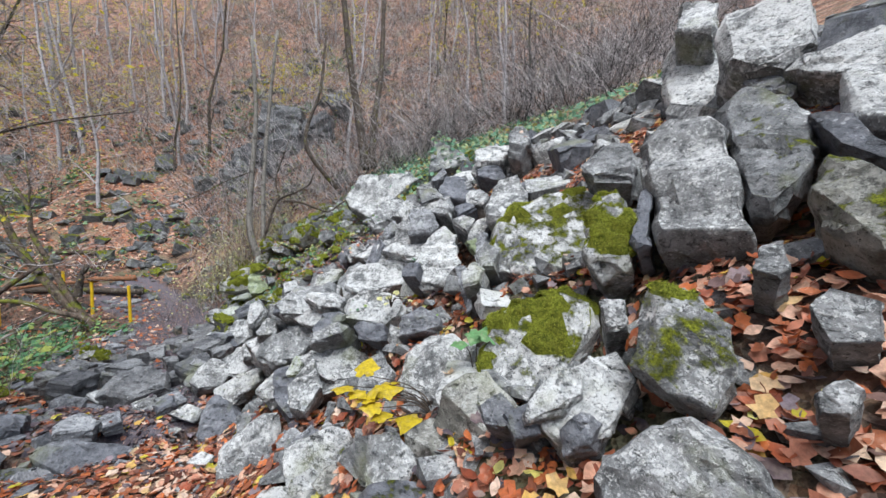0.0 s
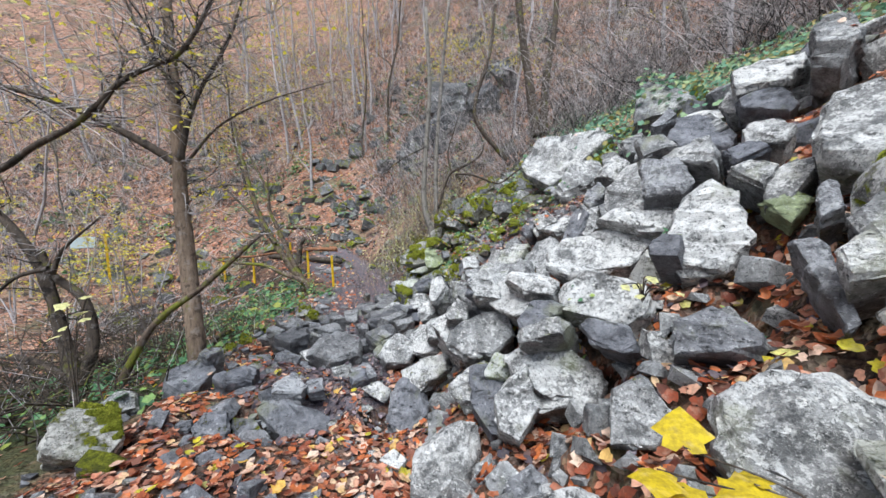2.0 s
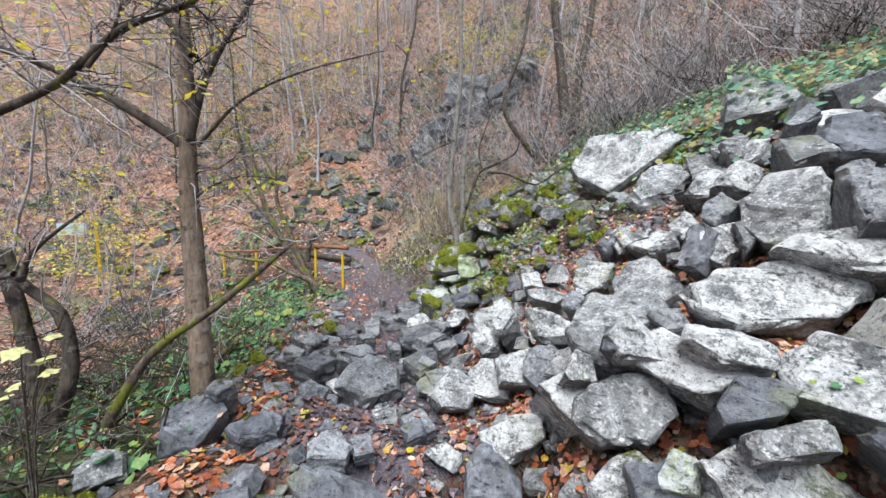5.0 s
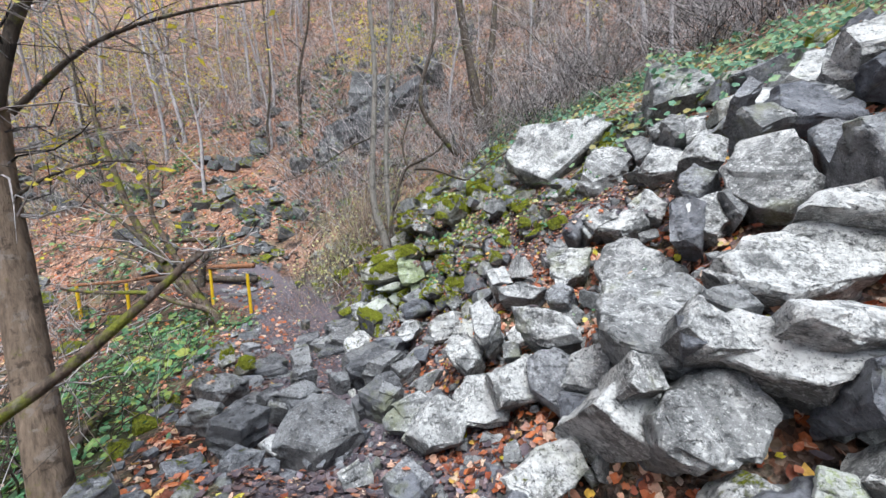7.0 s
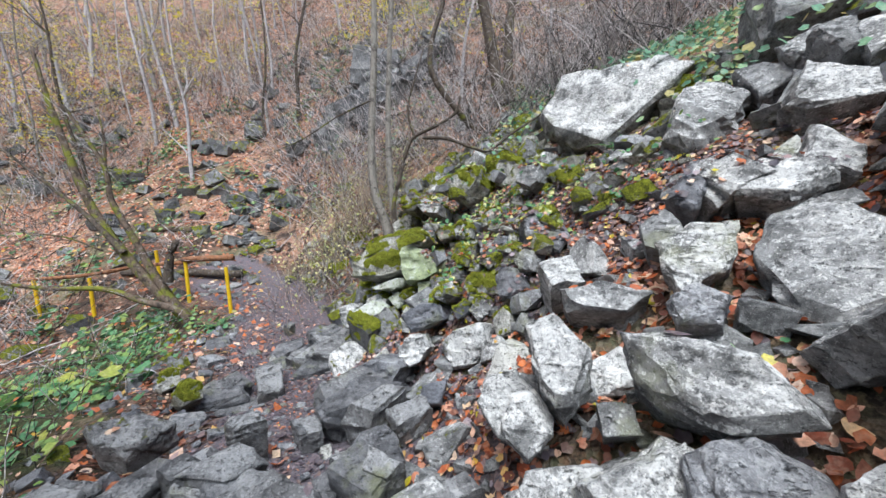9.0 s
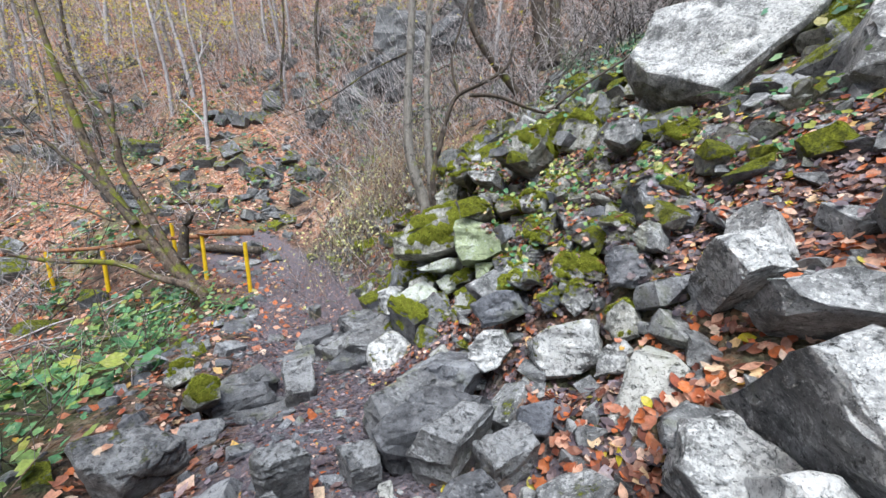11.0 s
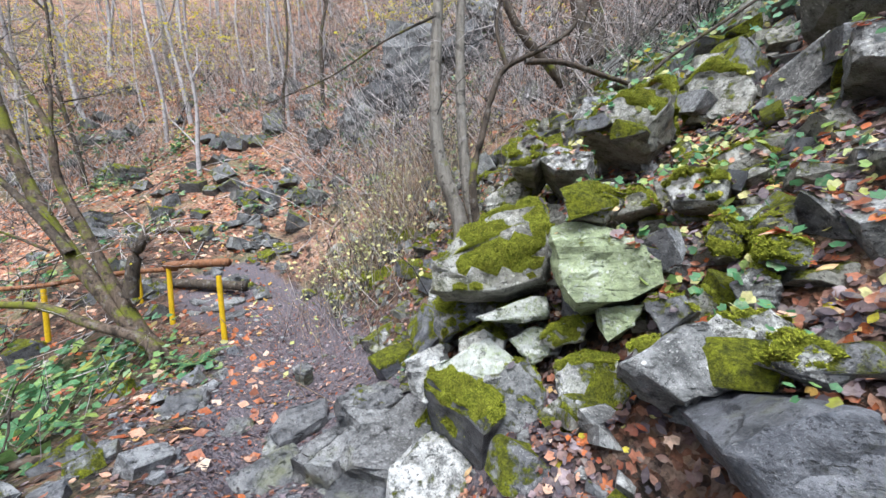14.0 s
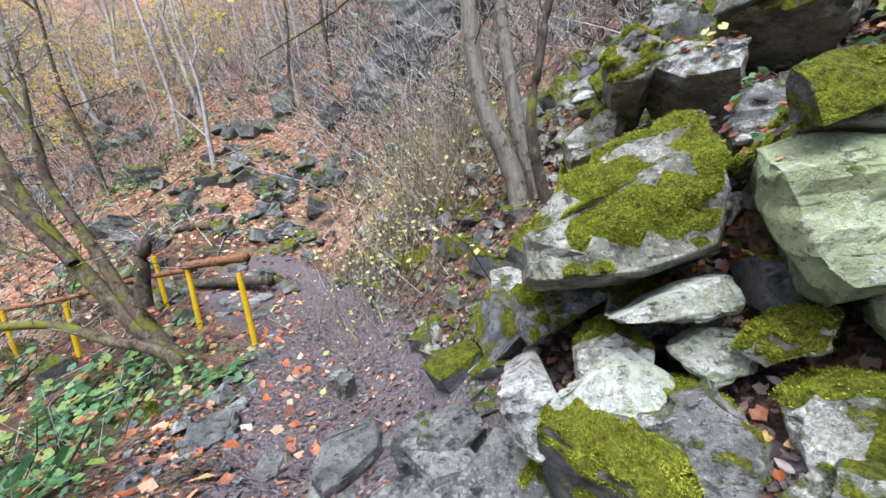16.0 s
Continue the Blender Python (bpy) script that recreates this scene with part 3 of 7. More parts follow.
rock(0.33, 1.29, 0.92, -119, 40, 0.14, "p", 0.3, (-0.09, -0.05), (-0.01, 0.14), (0.08, 0.10), (0.09, 0.02), (0.02, -0.06), (-0.10, -0.14))
rock(0.13, 1.36, 0.82, -108, 40, 0.10, "d", 0, (-0.08, 0.01), (0.00, 0.08), (0.06, 0.03), (0.05, -0.06), (-0.04, -0.06))
rock(-0.35, 1.70, 0.40, -86, 40, 0.19, "p", 0.3, (-0.13, 0.12), (0.02, 0.12), (0.14, 0.03), (0.09, -0.11), (-0.12, -0.13))
rock(-0.92, 2.22, 0.08, -72, 40, 0.25, "p", 0.3, (-0.22, 0.08), (0.06, 0.17), (0.22, 0.14), (0.19, -0.04), (-0.01, -0.17), (-0.20, -0.15))
rock(-1.71, 2.77, -0.22, -60, 40, 0.37, "p", 0, (-0.22, 0.11), (0.03, 0.26), (0.24, 0.22), (0.22, -0.09), (0.02, -0.25), (-0.25, -0.19))
rock(-1.17, 3.12, 0.36, -73, 40, 0.31, "p", 0, (-0.25, 0.10), (-0.02, 0.24), (0.28, 0.07), (0.22, -0.17), (-0.02, -0.18), (-0.20, -0.05))
rock(-1.46, 3.09, 0.09, -67, 40, 0.31, "d", 0.1, (-0.19, 0.26), (0.03, 0.29), (0.22, 0.03), (0.16, -0.24), (-0.02, -0.27), (-0.19, -0.03))
rock(-1.91, 3.66, 0.32, -64, 40, 0.36, "p", 0, (-0.33, 0.10), (0.01, 0.27), (0.24, 0.06), (0.19, -0.22), (-0.10, -0.19))
rock(-0.29, 7.73, 3.06, -93, 40, 0.66, "p", 0, (-0.35, 0.31), (-0.24, 0.71), (0.50, 0.05), (0.42, -0.27), (-0.05, -0.35), (-0.37, -0.36))
rock(-0.05, 5.58, 2.15, -98, 40, 0.45, "d", 0, (-0.37, -0.04), (-0.20, 0.34), (0.11, 0.31), (0.34, -0.06), (0.25, -0.25), (-0.18, -0.26))
rock(-1.94, 8.62, 2.40, -112, 28, 0.9, "p", 0.1, (-0.90, -0.06), (-0.64, 0.50), (0.18, 0.29), (0.77, 0.69), (0.90, 0.36), (0.63, 0.00), (0.21, -0.51), (0.03, -0.75), (-0.43, -0.61), (-0.72, -0.40))
rock(0.55, 5.61, 2.69, -105, 40, 0.36, "p", 0, (-0.36, 0.09), (-0.01, 0.17), (0.27, 0.20), (0.26, 0.07), (0.08, -0.27), (-0.29, -0.26))
rock(0.47, 5.38, 2.34, -104, 40, 0.25, "d", 0, (-0.27, 0.14), (0.10, 0.17), (0.21, -0.07), (0.14, -0.16), (-0.22, -0.05))
rock(0.80, 5.15, 2.79, -109, 40, 0.26, "p", 0, (-0.15, 0.20), (0.03, 0.37), (0.19, 0.01), (0.04, -0.31), (-0.12, -0.23))
rock(0.47, 3.74, 1.79, -112, 40, 0.33, "p", 0, (-0.23, 0.05), (-0.16, 0.38), (0.04, 0.45), (0.20, 0.14), (0.20, -0.34), (0.03, -0.31), (-0.16, -0.24))
rock(-0.45, 4.22, 1.60, -94, 40, 0.27, "d", 0, (-0.14, -0.06), (-0.11, 0.19), (0.08, 0.26), (0.21, -0.03), (0.09, -0.16), (-0.14, -0.18))
rock(-0.22, 3.71, 1.22, -99, 40, 0.36, "p", 0, (-0.21, 0.24), (-0.01, 0.50), (0.15, 0.32), (0.22, 0.04), (0.20, -0.17), (0.02, -0.35), (-0.15, -0.36), (-0.27, -0.10))
rock(-0.60, 4.31, 1.31, -92, 40, 0.19, "p", 0, (-0.33, -0.03), (-0.02, 0.15), (0.24, 0.08), (0.22, -0.10), (-0.15, -0.09))
rock(-0.89, 4.21, 1.02, -98, 40, 0.44, "p", 0, (-0.54, -0.02), (-0.27, 0.16), (0.23, 0.28), (0.43, 0.17), (0.39, 0.05), (0.24, -0.14), (-0.25, -0.30), (-0.44, -0.22))
rock(-0.59, 4.23, 1.31, -103, 40, 0.23, "p", 0, (-0.39, -0.05), (-0.26, 0.08), (0.04, 0.15), (0.27, 0.09), (0.27, -0.03), (0.16, -0.16), (-0.21, -0.08))
rock(-1.31, 3.41, 0.88, -90, 40, 0.16, "p", 0, (-0.21, -0.02), (-0.17, 0.09), (0.03, 0.11), (0.19, 0.03), (0.16, -0.10), (-0.04, -0.10))
rock(-0.84, 3.36, 0.81, -102, 40, 0.28, "p", 0.2, (-0.28, 0.07), (-0.16, 0.20), (0.12, 0.17), (0.28, 0.12), (0.27, -0.02), (0.17, -0.18), (0.00, -0.17), (-0.26, -0.15), (-0.31, -0.00))
rock(-1.23, 3.28, 0.69, -92, 40, 0.20, "d", 0, (-0.15, -0.07), (-0.07, 0.10), (0.07, 0.12), (0.16, 0.07), (0.10, -0.06), (-0.12, -0.15))
rock(-1.16, 3.05, 0.66, -94, 40, 0.18, "p", 0.34, (-0.16, -0.03), (0.01, 0.07), (0.15, 0.11), (0.12, -0.02), (-0.13, -0.13))
rock(-0.79, 3.07, 0.66, -106, 40, 0.14, "d", 0.34, (-0.20, 0.03), (-0.11, 0.10), (0.08, 0.09), (0.18, -0.04), (0.09, -0.09), (-0.09, -0.07))
rock(-1.74, 3.48, 0.41, -79, 40, 0.33, "p", 0, (-0.25, 0.03), (-0.01, 0.23), (0.24, 0.25), (0.27, 0.00), (0.14, -0.17), (-0.13, -0.20), (-0.27, -0.12))
rock(-1.11, 3.14, 0.30, -96, 40, 0.43, "p", 0, (-0.37, -0.14), (-0.24, 0.07), (-0.03, 0.23), (0.20, 0.20), (0.32, 0.08), (0.28, -0.09), (-0.30, -0.34))
rock(-1.68, 3.25, 0.11, -80, 40, 0.29, "p", 0.35, (-0.08, 0.13), (0.05, 0.19), (0.17, 0.09), (0.17, -0.14), (-0.09, -0.20), (-0.23, -0.05))
rock(-2.51, 3.53, -0.42, -63, 40, 0.31, "d", 0, (-0.18, 0.15), (-0.04, 0.30), (0.19, 0.15), (0.22, -0.04), (0.00, -0.30), (-0.19, -0.20))
rock(-3.46, 3.09, -0.51, -41, 72, 0.42, "d", 0, (-0.35, 0.26), (-0.15, 0.30), (0.18, 0.09), (0.36, -0.13), (0.24, -0.21), (-0.06, -0.25), (-0.22, -0.02))
rock(-3.92, 2.57, -0.42, -27, 72, 0.22, "d", 0.25, (-0.14, 0.07), (-0.02, 0.20), (0.15, 0.14), (0.13, -0.20), (-0.11, -0.18))
rock(-5.18, 3.06, -0.42, -25, 72, 0.43, "d", 0.05, (-0.21, 0.16), (0.22, 0.39), (0.31, -0.03), (0.00, -0.31), (-0.26, -0.15))
rock(-4.93, 2.34, -0.30, -17, 40, 0.20, "p", 0, (-0.13, 0.04), (0.01, 0.14), (0.15, 0.05), (0.13, -0.13), (-0.15, -0.09))
rock(-4.17, 1.85, -0.10, -12, 40, 0.34, "m", 0.45, (-0.20, 0.08), (-0.10, 0.22), (0.09, 0.19), (0.21, 0.09), (0.20, -0.19), (0.10, -0.29), (-0.23, -0.08))
rock(-4.39, 4.59, -0.47, -48, 72, 0.58, "f", 0, (-0.33, 0.11), (0.04, 0.44), (0.40, 0.11), (0.37, -0.23), (-0.06, -0.33), (-0.40, -0.05))
rock(-3.21, 4.42, -0.29, -59, 40, 0.32, "p", 0, (-0.27, 0.02), (-0.02, 0.26), (0.29, 0.07), (0.15, -0.17), (-0.15, -0.16))
rock(-2.61, 4.45, 0.07, -68, 40, 0.27, "p", 0, (-0.19, 0.12), (0.18, 0.20), (0.17, -0.14), (-0.16, -0.16))
rock(-1.72, 3.56, 0.79, -80, 40, 0.22, "p", 0, (-0.16, -0.01), (-0.02, 0.17), (0.12, 0.10), (0.14, -0.12), (-0.08, -0.12))
rock(-1.72, 4.55, 0.76, -83, 40, 0.22, "p", 0, (-0.22, 0.03), (0.01, 0.17), (0.20, 0.07), (0.16, -0.12), (-0.16, -0.13))
rock(-3.70, 3.22, -0.29, -40, 72, 0.21, "d", 0.2, (-0.15, 0.09), (0.04, 0.15), (0.17, -0.04), (0.11, -0.13), (-0.16, -0.06))
rock(-4.39, 3.10, -0.25, -31, 72, 0.19, "d", 0.2, (-0.19, 0.10), (0.14, 0.13), (0.17, -0.13), (-0.11, -0.10))
rock(-3.75, 2.79, -0.54, -33, 72, 0.23, "d", 0.4, (-0.13, 0.22), (0.05, 0.16), (0.18, -0.19), (-0.09, -0.17))
rock(-0.65, 5.16, 1.55, -99, 40, 0.35, "p", 0, (-0.21, 0.04), (-0.09, 0.31), (0.14, 0.29), (0.25, -0.14), (0.05, -0.26), (-0.17, -0.21))
rock(-0.44, 4.20, 1.61, -106, 40, 0.31, "d", 0, (-0.26, 0.25), (0.05, 0.22), (0.17, -0.09), (0.12, -0.17), (-0.14, -0.16))
rock(-1.41, 7.10, 1.86, -89, 40, 0.58, "p", 0, (-0.38, -0.25), (-0.10, 0.39), (0.25, 0.59), (0.39, 0.14), (0.08, -0.36), (-0.26, -0.46))
rock(-0.85, 5.58, 1.86, -96, 40, 0.30, "p", 0.1, (-0.23, -0.08), (-0.02, 0.25), (0.16, 0.04), (0.08, -0.20))
rock(-1.86, 4.00, 0.73, -95, 68, -0.26, "p", 0, (-0.26, -0.20), (-0.08, -0.40), (0.30, -0.36), (0.42, 0.10), (0.30, 0.40), (-0.10, 0.46), (-0.27, 0.24))
rock(-1.45, 3.51, 0.70, -118, 40, 0.23, "p", 0, (-0.33, -0.05), (-0.30, 0.09), (-0.19, 0.16), (0.12, 0.10), (0.29, 0.04), (0.26, -0.05), (0.11, -0.15), (-0.13, -0.12))
rock(-0.71, 5.01, 1.52, -118, 40, 0.45, "p", 0, (-0.30, 0.12), (-0.16, 0.45), (0.17, 0.44), (0.30, -0.08), (0.20, -0.38), (-0.06, -0.31), (-0.24, -0.13))
rock(-1.52, 3.17, 0.30, -122, 40, 0.12, "g", 0.1, (-0.08, -0.07), (-0.05, 0.10), (0.07, 0.11), (0.08, -0.03), (-0.03, -0.11))
rock(-1.29, 3.14, 0.38, -128, 40, 0.16, "d", 0, (-0.12, -0.07), (-0.02, 0.10), (0.08, 0.13), (0.09, -0.03), (-0.05, -0.13))
rock(-2.46, 3.77, -0.15, -91, 40, 0.33, "p", 0.3, (-0.25, -0.04), (-0.04, 0.13), (0.21, 0.25), (0.24, 0.06), (0.01, -0.19), (-0.16, -0.19))
rock(-2.31, 4.38, 0.13, -94, 40, 0.34, "d", 0, (-0.24, 0.18), (-0.04, 0.25), (0.22, 0.14), (0.22, -0.19), (0.02, -0.24), (-0.20, -0.09))
rock(-2.91, 4.67, -0.19, -82, 40, 0.25, "p", 0, (-0.23, 0.08), (0.10, 0.18), (0.22, -0.09), (-0.10, -0.16))
rock(-2.63, 4.59, -0.07, -87, 40, 0.18, "p", 0, (-0.13, 0.12), (0.12, 0.09), (0.07, -0.10), (-0.07, -0.11))
rock(-2.87, 6.85, 0.84, -86, 40, 0.34, "d", 0, (-0.20, 0.14), (-0.04, 0.32), (0.25, -0.05), (0.13, -0.24), (-0.15, -0.15))
rock(-1.08, 5.07, 1.24, -112, 40, 0.23, "p", 0.2, (-0.16, 0.11), (0.07, 0.24), (0.14, -0.01), (0.06, -0.19), (-0.12, -0.14))
rock(-0.93, 6.43, 1.83, -108, 40, 0.39, "p", 0, (-0.28, -0.08), (-0.12, 0.30), (0.28, 0.16), (0.24, -0.15), (-0.15, -0.22))
rock(-1.73, 5.95, 1.24, -100, 40, 0.23, "p", 0, (-0.20, 0.04), (0.01, 0.15), (0.21, -0.03), (-0.04, -0.16))
rock(-0.34, 4.93, 1.72, -123, 40, 0.21, "d", 0, (-0.16, 0.20), (0.01, 0.26), (0.12, 0.04), (0.07, -0.24), (-0.05, -0.23))
rock(-0.41, 4.45, 1.57, -126, 40, 0.23, "d", 0, (-0.17, -0.01), (-0.02, 0.22), (0.12, 0.20), (0.14, -0.21), (-0.10, -0.18))
rock(0.43, 5.86, 2.62, -124, 40, 0.41, "p", 0, (-0.29, -0.15), (-0.18, 0.31), (0.03, 0.47), (0.24, 0.19), (0.26, -0.42), (-0.13, -0.33))
rock(0.06, 5.67, 2.25, -122, 40, 0.29, "p", 0, (-0.21, 0.03), (-0.08, 0.23), (0.18, -0.08), (0.09, -0.16))
rock(-5.63, 4.58, -0.45, -44, 72, 0.30, "f", 0, (-0.21, -0.04), (-0.05, 0.20), (0.20, 0.05), (0.08, -0.20))
rock(-4.82, 4.87, -0.40, -55, 72, 0.25, "f", 0, (-0.29, -0.01), (0.11, 0.21), (0.27, -0.05), (-0.07, -0.13))
rock(-4.33, 3.23, -0.28, -42, 72, 0.14, "d", 0, (-0.08, -0.00), (-0.01, 0.15), (0.10, 0.07), (0.06, -0.09), (-0.06, -0.11))
rock(-3.54, 4.86, -0.43, -72, 40, 0.24, "p", 0, (-0.24, 0.06), (0.04, 0.17), (0.27, -0.06), (-0.07, -0.16))
rock(-5.16, 3.33, -0.19, -33, 72, 0.14, "d", 0.35, (-0.14, -0.00), (-0.05, 0.09), (0.11, 0.08), (0.14, -0.06), (-0.04, -0.10))
rock(-2.92, 3.64, -0.37, -78, 40, 0.17, "p", 0.3, (-0.20, -0.01), (-0.02, 0.10), (0.13, 0.03), (0.09, -0.12))
rock(-1.56, 5.27, 0.81, -121, 40, 0.55, "p", 0.05, (-0.33, 0.20), (-0.19, 0.37), (0.05, 0.23), (0.20, 0.10), (0.38, 0.02), (0.36, -0.06), (-0.05, -0.41), (-0.25, -0.32), (-0.35, -0.03))
rock(-2.10, 5.54, 0.79, -108, 40, 0.30, "p", 0.25, (-0.20, 0.05), (0.01, 0.22), (0.21, 0.21), (0.18, -0.05), (-0.06, -0.25), (-0.15, -0.14))
rock(-1.53, 5.90, 1.22, -116, 40, 0.33, "p", 0, (-0.37, 0.21), (-0.07, 0.16), (0.19, 0.12), (0.31, -0.06), (0.08, -0.22), (-0.21, -0.17))
rock(-1.97, 5.99, 1.15, -108, 40, 0.19, "d", 0, (-0.14, -0.05), (-0.01, 0.19), (0.11, 0.05), (0.03, -0.18))
rock(-1.22, 5.12, 1.23, -128, 40, 0.23, "d", 0, (-0.17, 0.18), (-0.04, 0.24), (0.13, 0.13), (0.13, -0.25), (-0.07, -0.24))
rock(-1.06, 5.38, 1.54, -127, 40, 0.23, "d", 0.35, (-0.14, 0.08), (-0.02, 0.19), (0.17, 0.07), (0.06, -0.19), (-0.08, -0.13))
rock(-0.85, 6.70, 1.86, -119, 40, 0.41, "p", 0, (-0.29, -0.22), (-0.13, 0.34), (0.18, 0.19), (0.25, -0.03), (-0.03, -0.25))
rock(-0.92, 7.16, 2.14, -116, 40, 0.33, "p", 0, (-0.27, 0.16), (-0.00, 0.17), (0.29, -0.03), (-0.05, -0.28))
rock(-0.70, 7.07, 2.34, -118, 40, 0.30, "p", 0, (-0.21, 0.03), (0.10, 0.23), (0.19, -0.05), (-0.08, -0.20))
rock(-0.53, 6.64, 2.21, -123, 40, 0.18, "p", 0, (-0.14, 0.19), (0.09, 0.19), (0.09, -0.09), (-0.05, -0.26))
rock(-2.41, 4.68, 0.45, -107, 40, 0.25, "p", 0, (-0.29, 0.14), (-0.16, 0.16), (0.08, 0.07), (0.25, 0.08), (0.31, -0.10), (0.07, -0.17), (-0.12, -0.12), (-0.23, -0.02))
rock(-2.88, 4.91, 0.39, -93, 40, 0.23, "p", 0, (-0.17, 0.17), (-0.03, 0.24), (0.12, 0.06), (0.14, -0.07), (0.01, -0.24), (-0.10, -0.11))
rock(-2.89, 4.59, -0.16, -93, 40, 0.33, "p", 0.1, (-0.27, 0.02), (-0.12, 0.23), (0.12, 0.25), (0.24, 0.10), (0.21, -0.14), (0.03, -0.20), (-0.23, -0.19))
rock(-2.58, 4.56, 0.05, -103, 40, 0.20, "p", 0.1, (-0.14, -0.01), (0.00, 0.22), (0.13, 0.18), (0.12, -0.05), (-0.01, -0.18), (-0.10, -0.13))
rock(-2.33, 4.50, 0.06, -112, 40, 0.22, "p", 0, (-0.13, 0.13), (-0.07, 0.26), (0.03, 0.21), (0.09, -0.02), (0.16, -0.21), (-0.02, -0.20), (-0.11, -0.11))
rock(-2.13, 4.20, 0.32, -122, 40, 0.22, "p", 0, (-0.16, 0.04), (-0.06, 0.15), (0.07, 0.17), (0.14, 0.01), (0.13, -0.16), (-0.16, -0.18))
rock(-2.21, 4.06, 0.10, -123, 40, 0.21, "d", 0, (-0.19, 0.07), (0.12, 0.12), (0.14, -0.04), (-0.11, -0.15))
rock(-3.04, 4.86, 0.12, -88, 40, 0.19, "p", 0.15, (-0.08, 0.11), (0.05, 0.14), (0.14, -0.02), (0.00, -0.17), (-0.12, -0.05))
rock(-3.64, 4.80, -0.52, -71, 40, 0.24, "p", 0.1, (-0.21, 0.05), (0.01, 0.19), (0.22, -0.03), (0.17, -0.13), (-0.18, -0.07))
rock(-4.76, 4.89, -0.39, -48, 72, 0.26, "f", 0, (-0.16, 0.13), (0.04, 0.21), (0.19, 0.05), (0.06, -0.20), (-0.12, -0.15))
rock(-6.50, 6.61, -0.83, -47, 72, 0.27, "f", 0.1, (-0.30, 0.10), (0.15, 0.17), (0.30, -0.07), (-0.11, -0.19))
rock(-6.14, 5.28, -0.50, -37, 72, 0.31, "f", 0.3, (-0.24, 0.16), (0.09, 0.20), (0.35, -0.08), (0.01, -0.21), (-0.17, -0.05))
rock(-6.08, 7.70, -0.83, -57, 72, 0.39, "f", 0, (-0.35, 0.01), (0.13, 0.32), (0.40, -0.10), (-0.15, -0.20))
rock(-4.40, 5.79, -0.37, -64, 72, 0.29, "f", 0, (-0.32, 0.02), (0.08, 0.23), (0.47, 0.07), (0.05, -0.12), (-0.23, -0.16))
rock(-4.20, 5.12, -0.51, -61, 72, 0.22, "f", 0, (-0.15, 0.02), (0.10, 0.16), (0.15, -0.03), (-0.09, -0.15))
rock(-5.49, 4.49, -0.32, -33, 72, 0.20, "f", 0, (-0.14, 0.08), (-0.01, 0.14), (0.13, -0.04), (0.04, -0.17))
rock(-5.33, 4.80, -0.45, -39, 72, 0.21, "f", 0.1, (-0.22, 0.02), (0.10, 0.13), (0.20, 0.02), (-0.05, -0.16))
rock(-2.59, 5.60, 0.52, -98, 40, 0.16, "p", 0, (-0.25, 0.05), (0.00, 0.12), (0.28, 0.04), (0.15, -0.10), (-0.20, -0.10))
rock(-2.80, 5.80, 0.65, -93, 40, 0.19, "p", 0, (-0.16, 0.07), (0.07, 0.12), (0.15, -0.05), (-0.07, -0.14))
rock(-5.03, 7.67, -0.28, -68, 40, 0.41, "g", 0, (-0.35, 0.10), (0.09, 0.31), (0.29, 0.06), (0.20, -0.24), (-0.22, -0.21))
rock(-4.10, 7.07, 0.13, -78, 40, 0.24, "p", 0.1, (-0.28, 0.01), (0.07, 0.17), (0.32, -0.03), (-0.11, -0.15))
rock(-3.44, 6.82, 0.35, -88, 40, 0.24, "p", 0, (-0.17, -0.03), (0.03, 0.20), (0.15, -0.02), (-0.02, -0.14))
rock(-4.17, 5.68, -0.30, -68, 72, 0.26, "f", 0, (-0.28, -0.04), (0.09, 0.17), (0.25, 0.07), (-0.04, -0.18))
rock(-4.50, 6.06, -0.38, -65, 72, 0.41, "f", 0, (-0.43, -0.11), (0.06, 0.23), (0.45, 0.24), (0.33, 0.03), (-0.30, -0.31))
rock(-5.93, 7.64, -0.79, -58, 72, 0.43, "f", 0, (-0.36, -0.02), (0.02, 0.29), (0.30, 0.04), (0.05, -0.28))
rock(-4.76, 4.89, -0.33, -43, 72, 0.16, "f", 0, (-0.25, 0.05), (0.08, 0.12), (0.22, -0.06), (-0.02, -0.10))
rock(-4.15, 5.29, -0.50, -65, 72, 0.16, "f", 0, (-0.18, 0.02), (0.09, 0.10), (0.15, 0.00), (-0.05, -0.11))
rock(-6.40, 5.49, -0.64, -32, 72, 0.23, "f", 0.1, (-0.27, 0.09), (0.04, 0.14), (0.24, -0.07), (0.01, -0.16))
rock(-6.41, 6.41, -0.83, -43, 72, 0.28, "f", 0.1, (-0.34, 0.21), (0.28, 0.07), (0.30, -0.16), (-0.21, -0.11))
rock(-4.98, 7.90, 0.45, -88, 16, 0.52, "m", 0.7, (-0.45, -0.23), (-0.43, 0.00), (-0.22, 0.20), (0.29, 0.44), (0.37, 0.26), (0.37, -0.00), (0.33, -0.16), (0.05, -0.24), (-0.40, -0.25))
rock(-4.39, 7.57, 0.44, -106, 16, 0.39, "g", 0.3, (-0.28, 0.26), (-0.13, 0.26), (0.12, 0.19), (0.27, 0.08), (0.31, -0.09), (0.14, -0.19), (-0.12, -0.26), (-0.18, -0.20), (-0.25, 0.01))
rock(-4.85, 7.76, 0.14, -92, 16, 0.14, "g", 0, (-0.25, -0.05), (-0.11, 0.01), (0.10, 0.10), (0.19, 0.10), (0.20, -0.03), (0.04, -0.07), (-0.20, -0.08))
rock(-5.31, 8.34, -0.06, -81, 16, 0.28, "p", 0.5, (-0.26, 0.13), (0.16, 0.16), (0.40, 0.10), (0.14, -0.05), (-0.19, -0.21), (-0.25, -0.11))
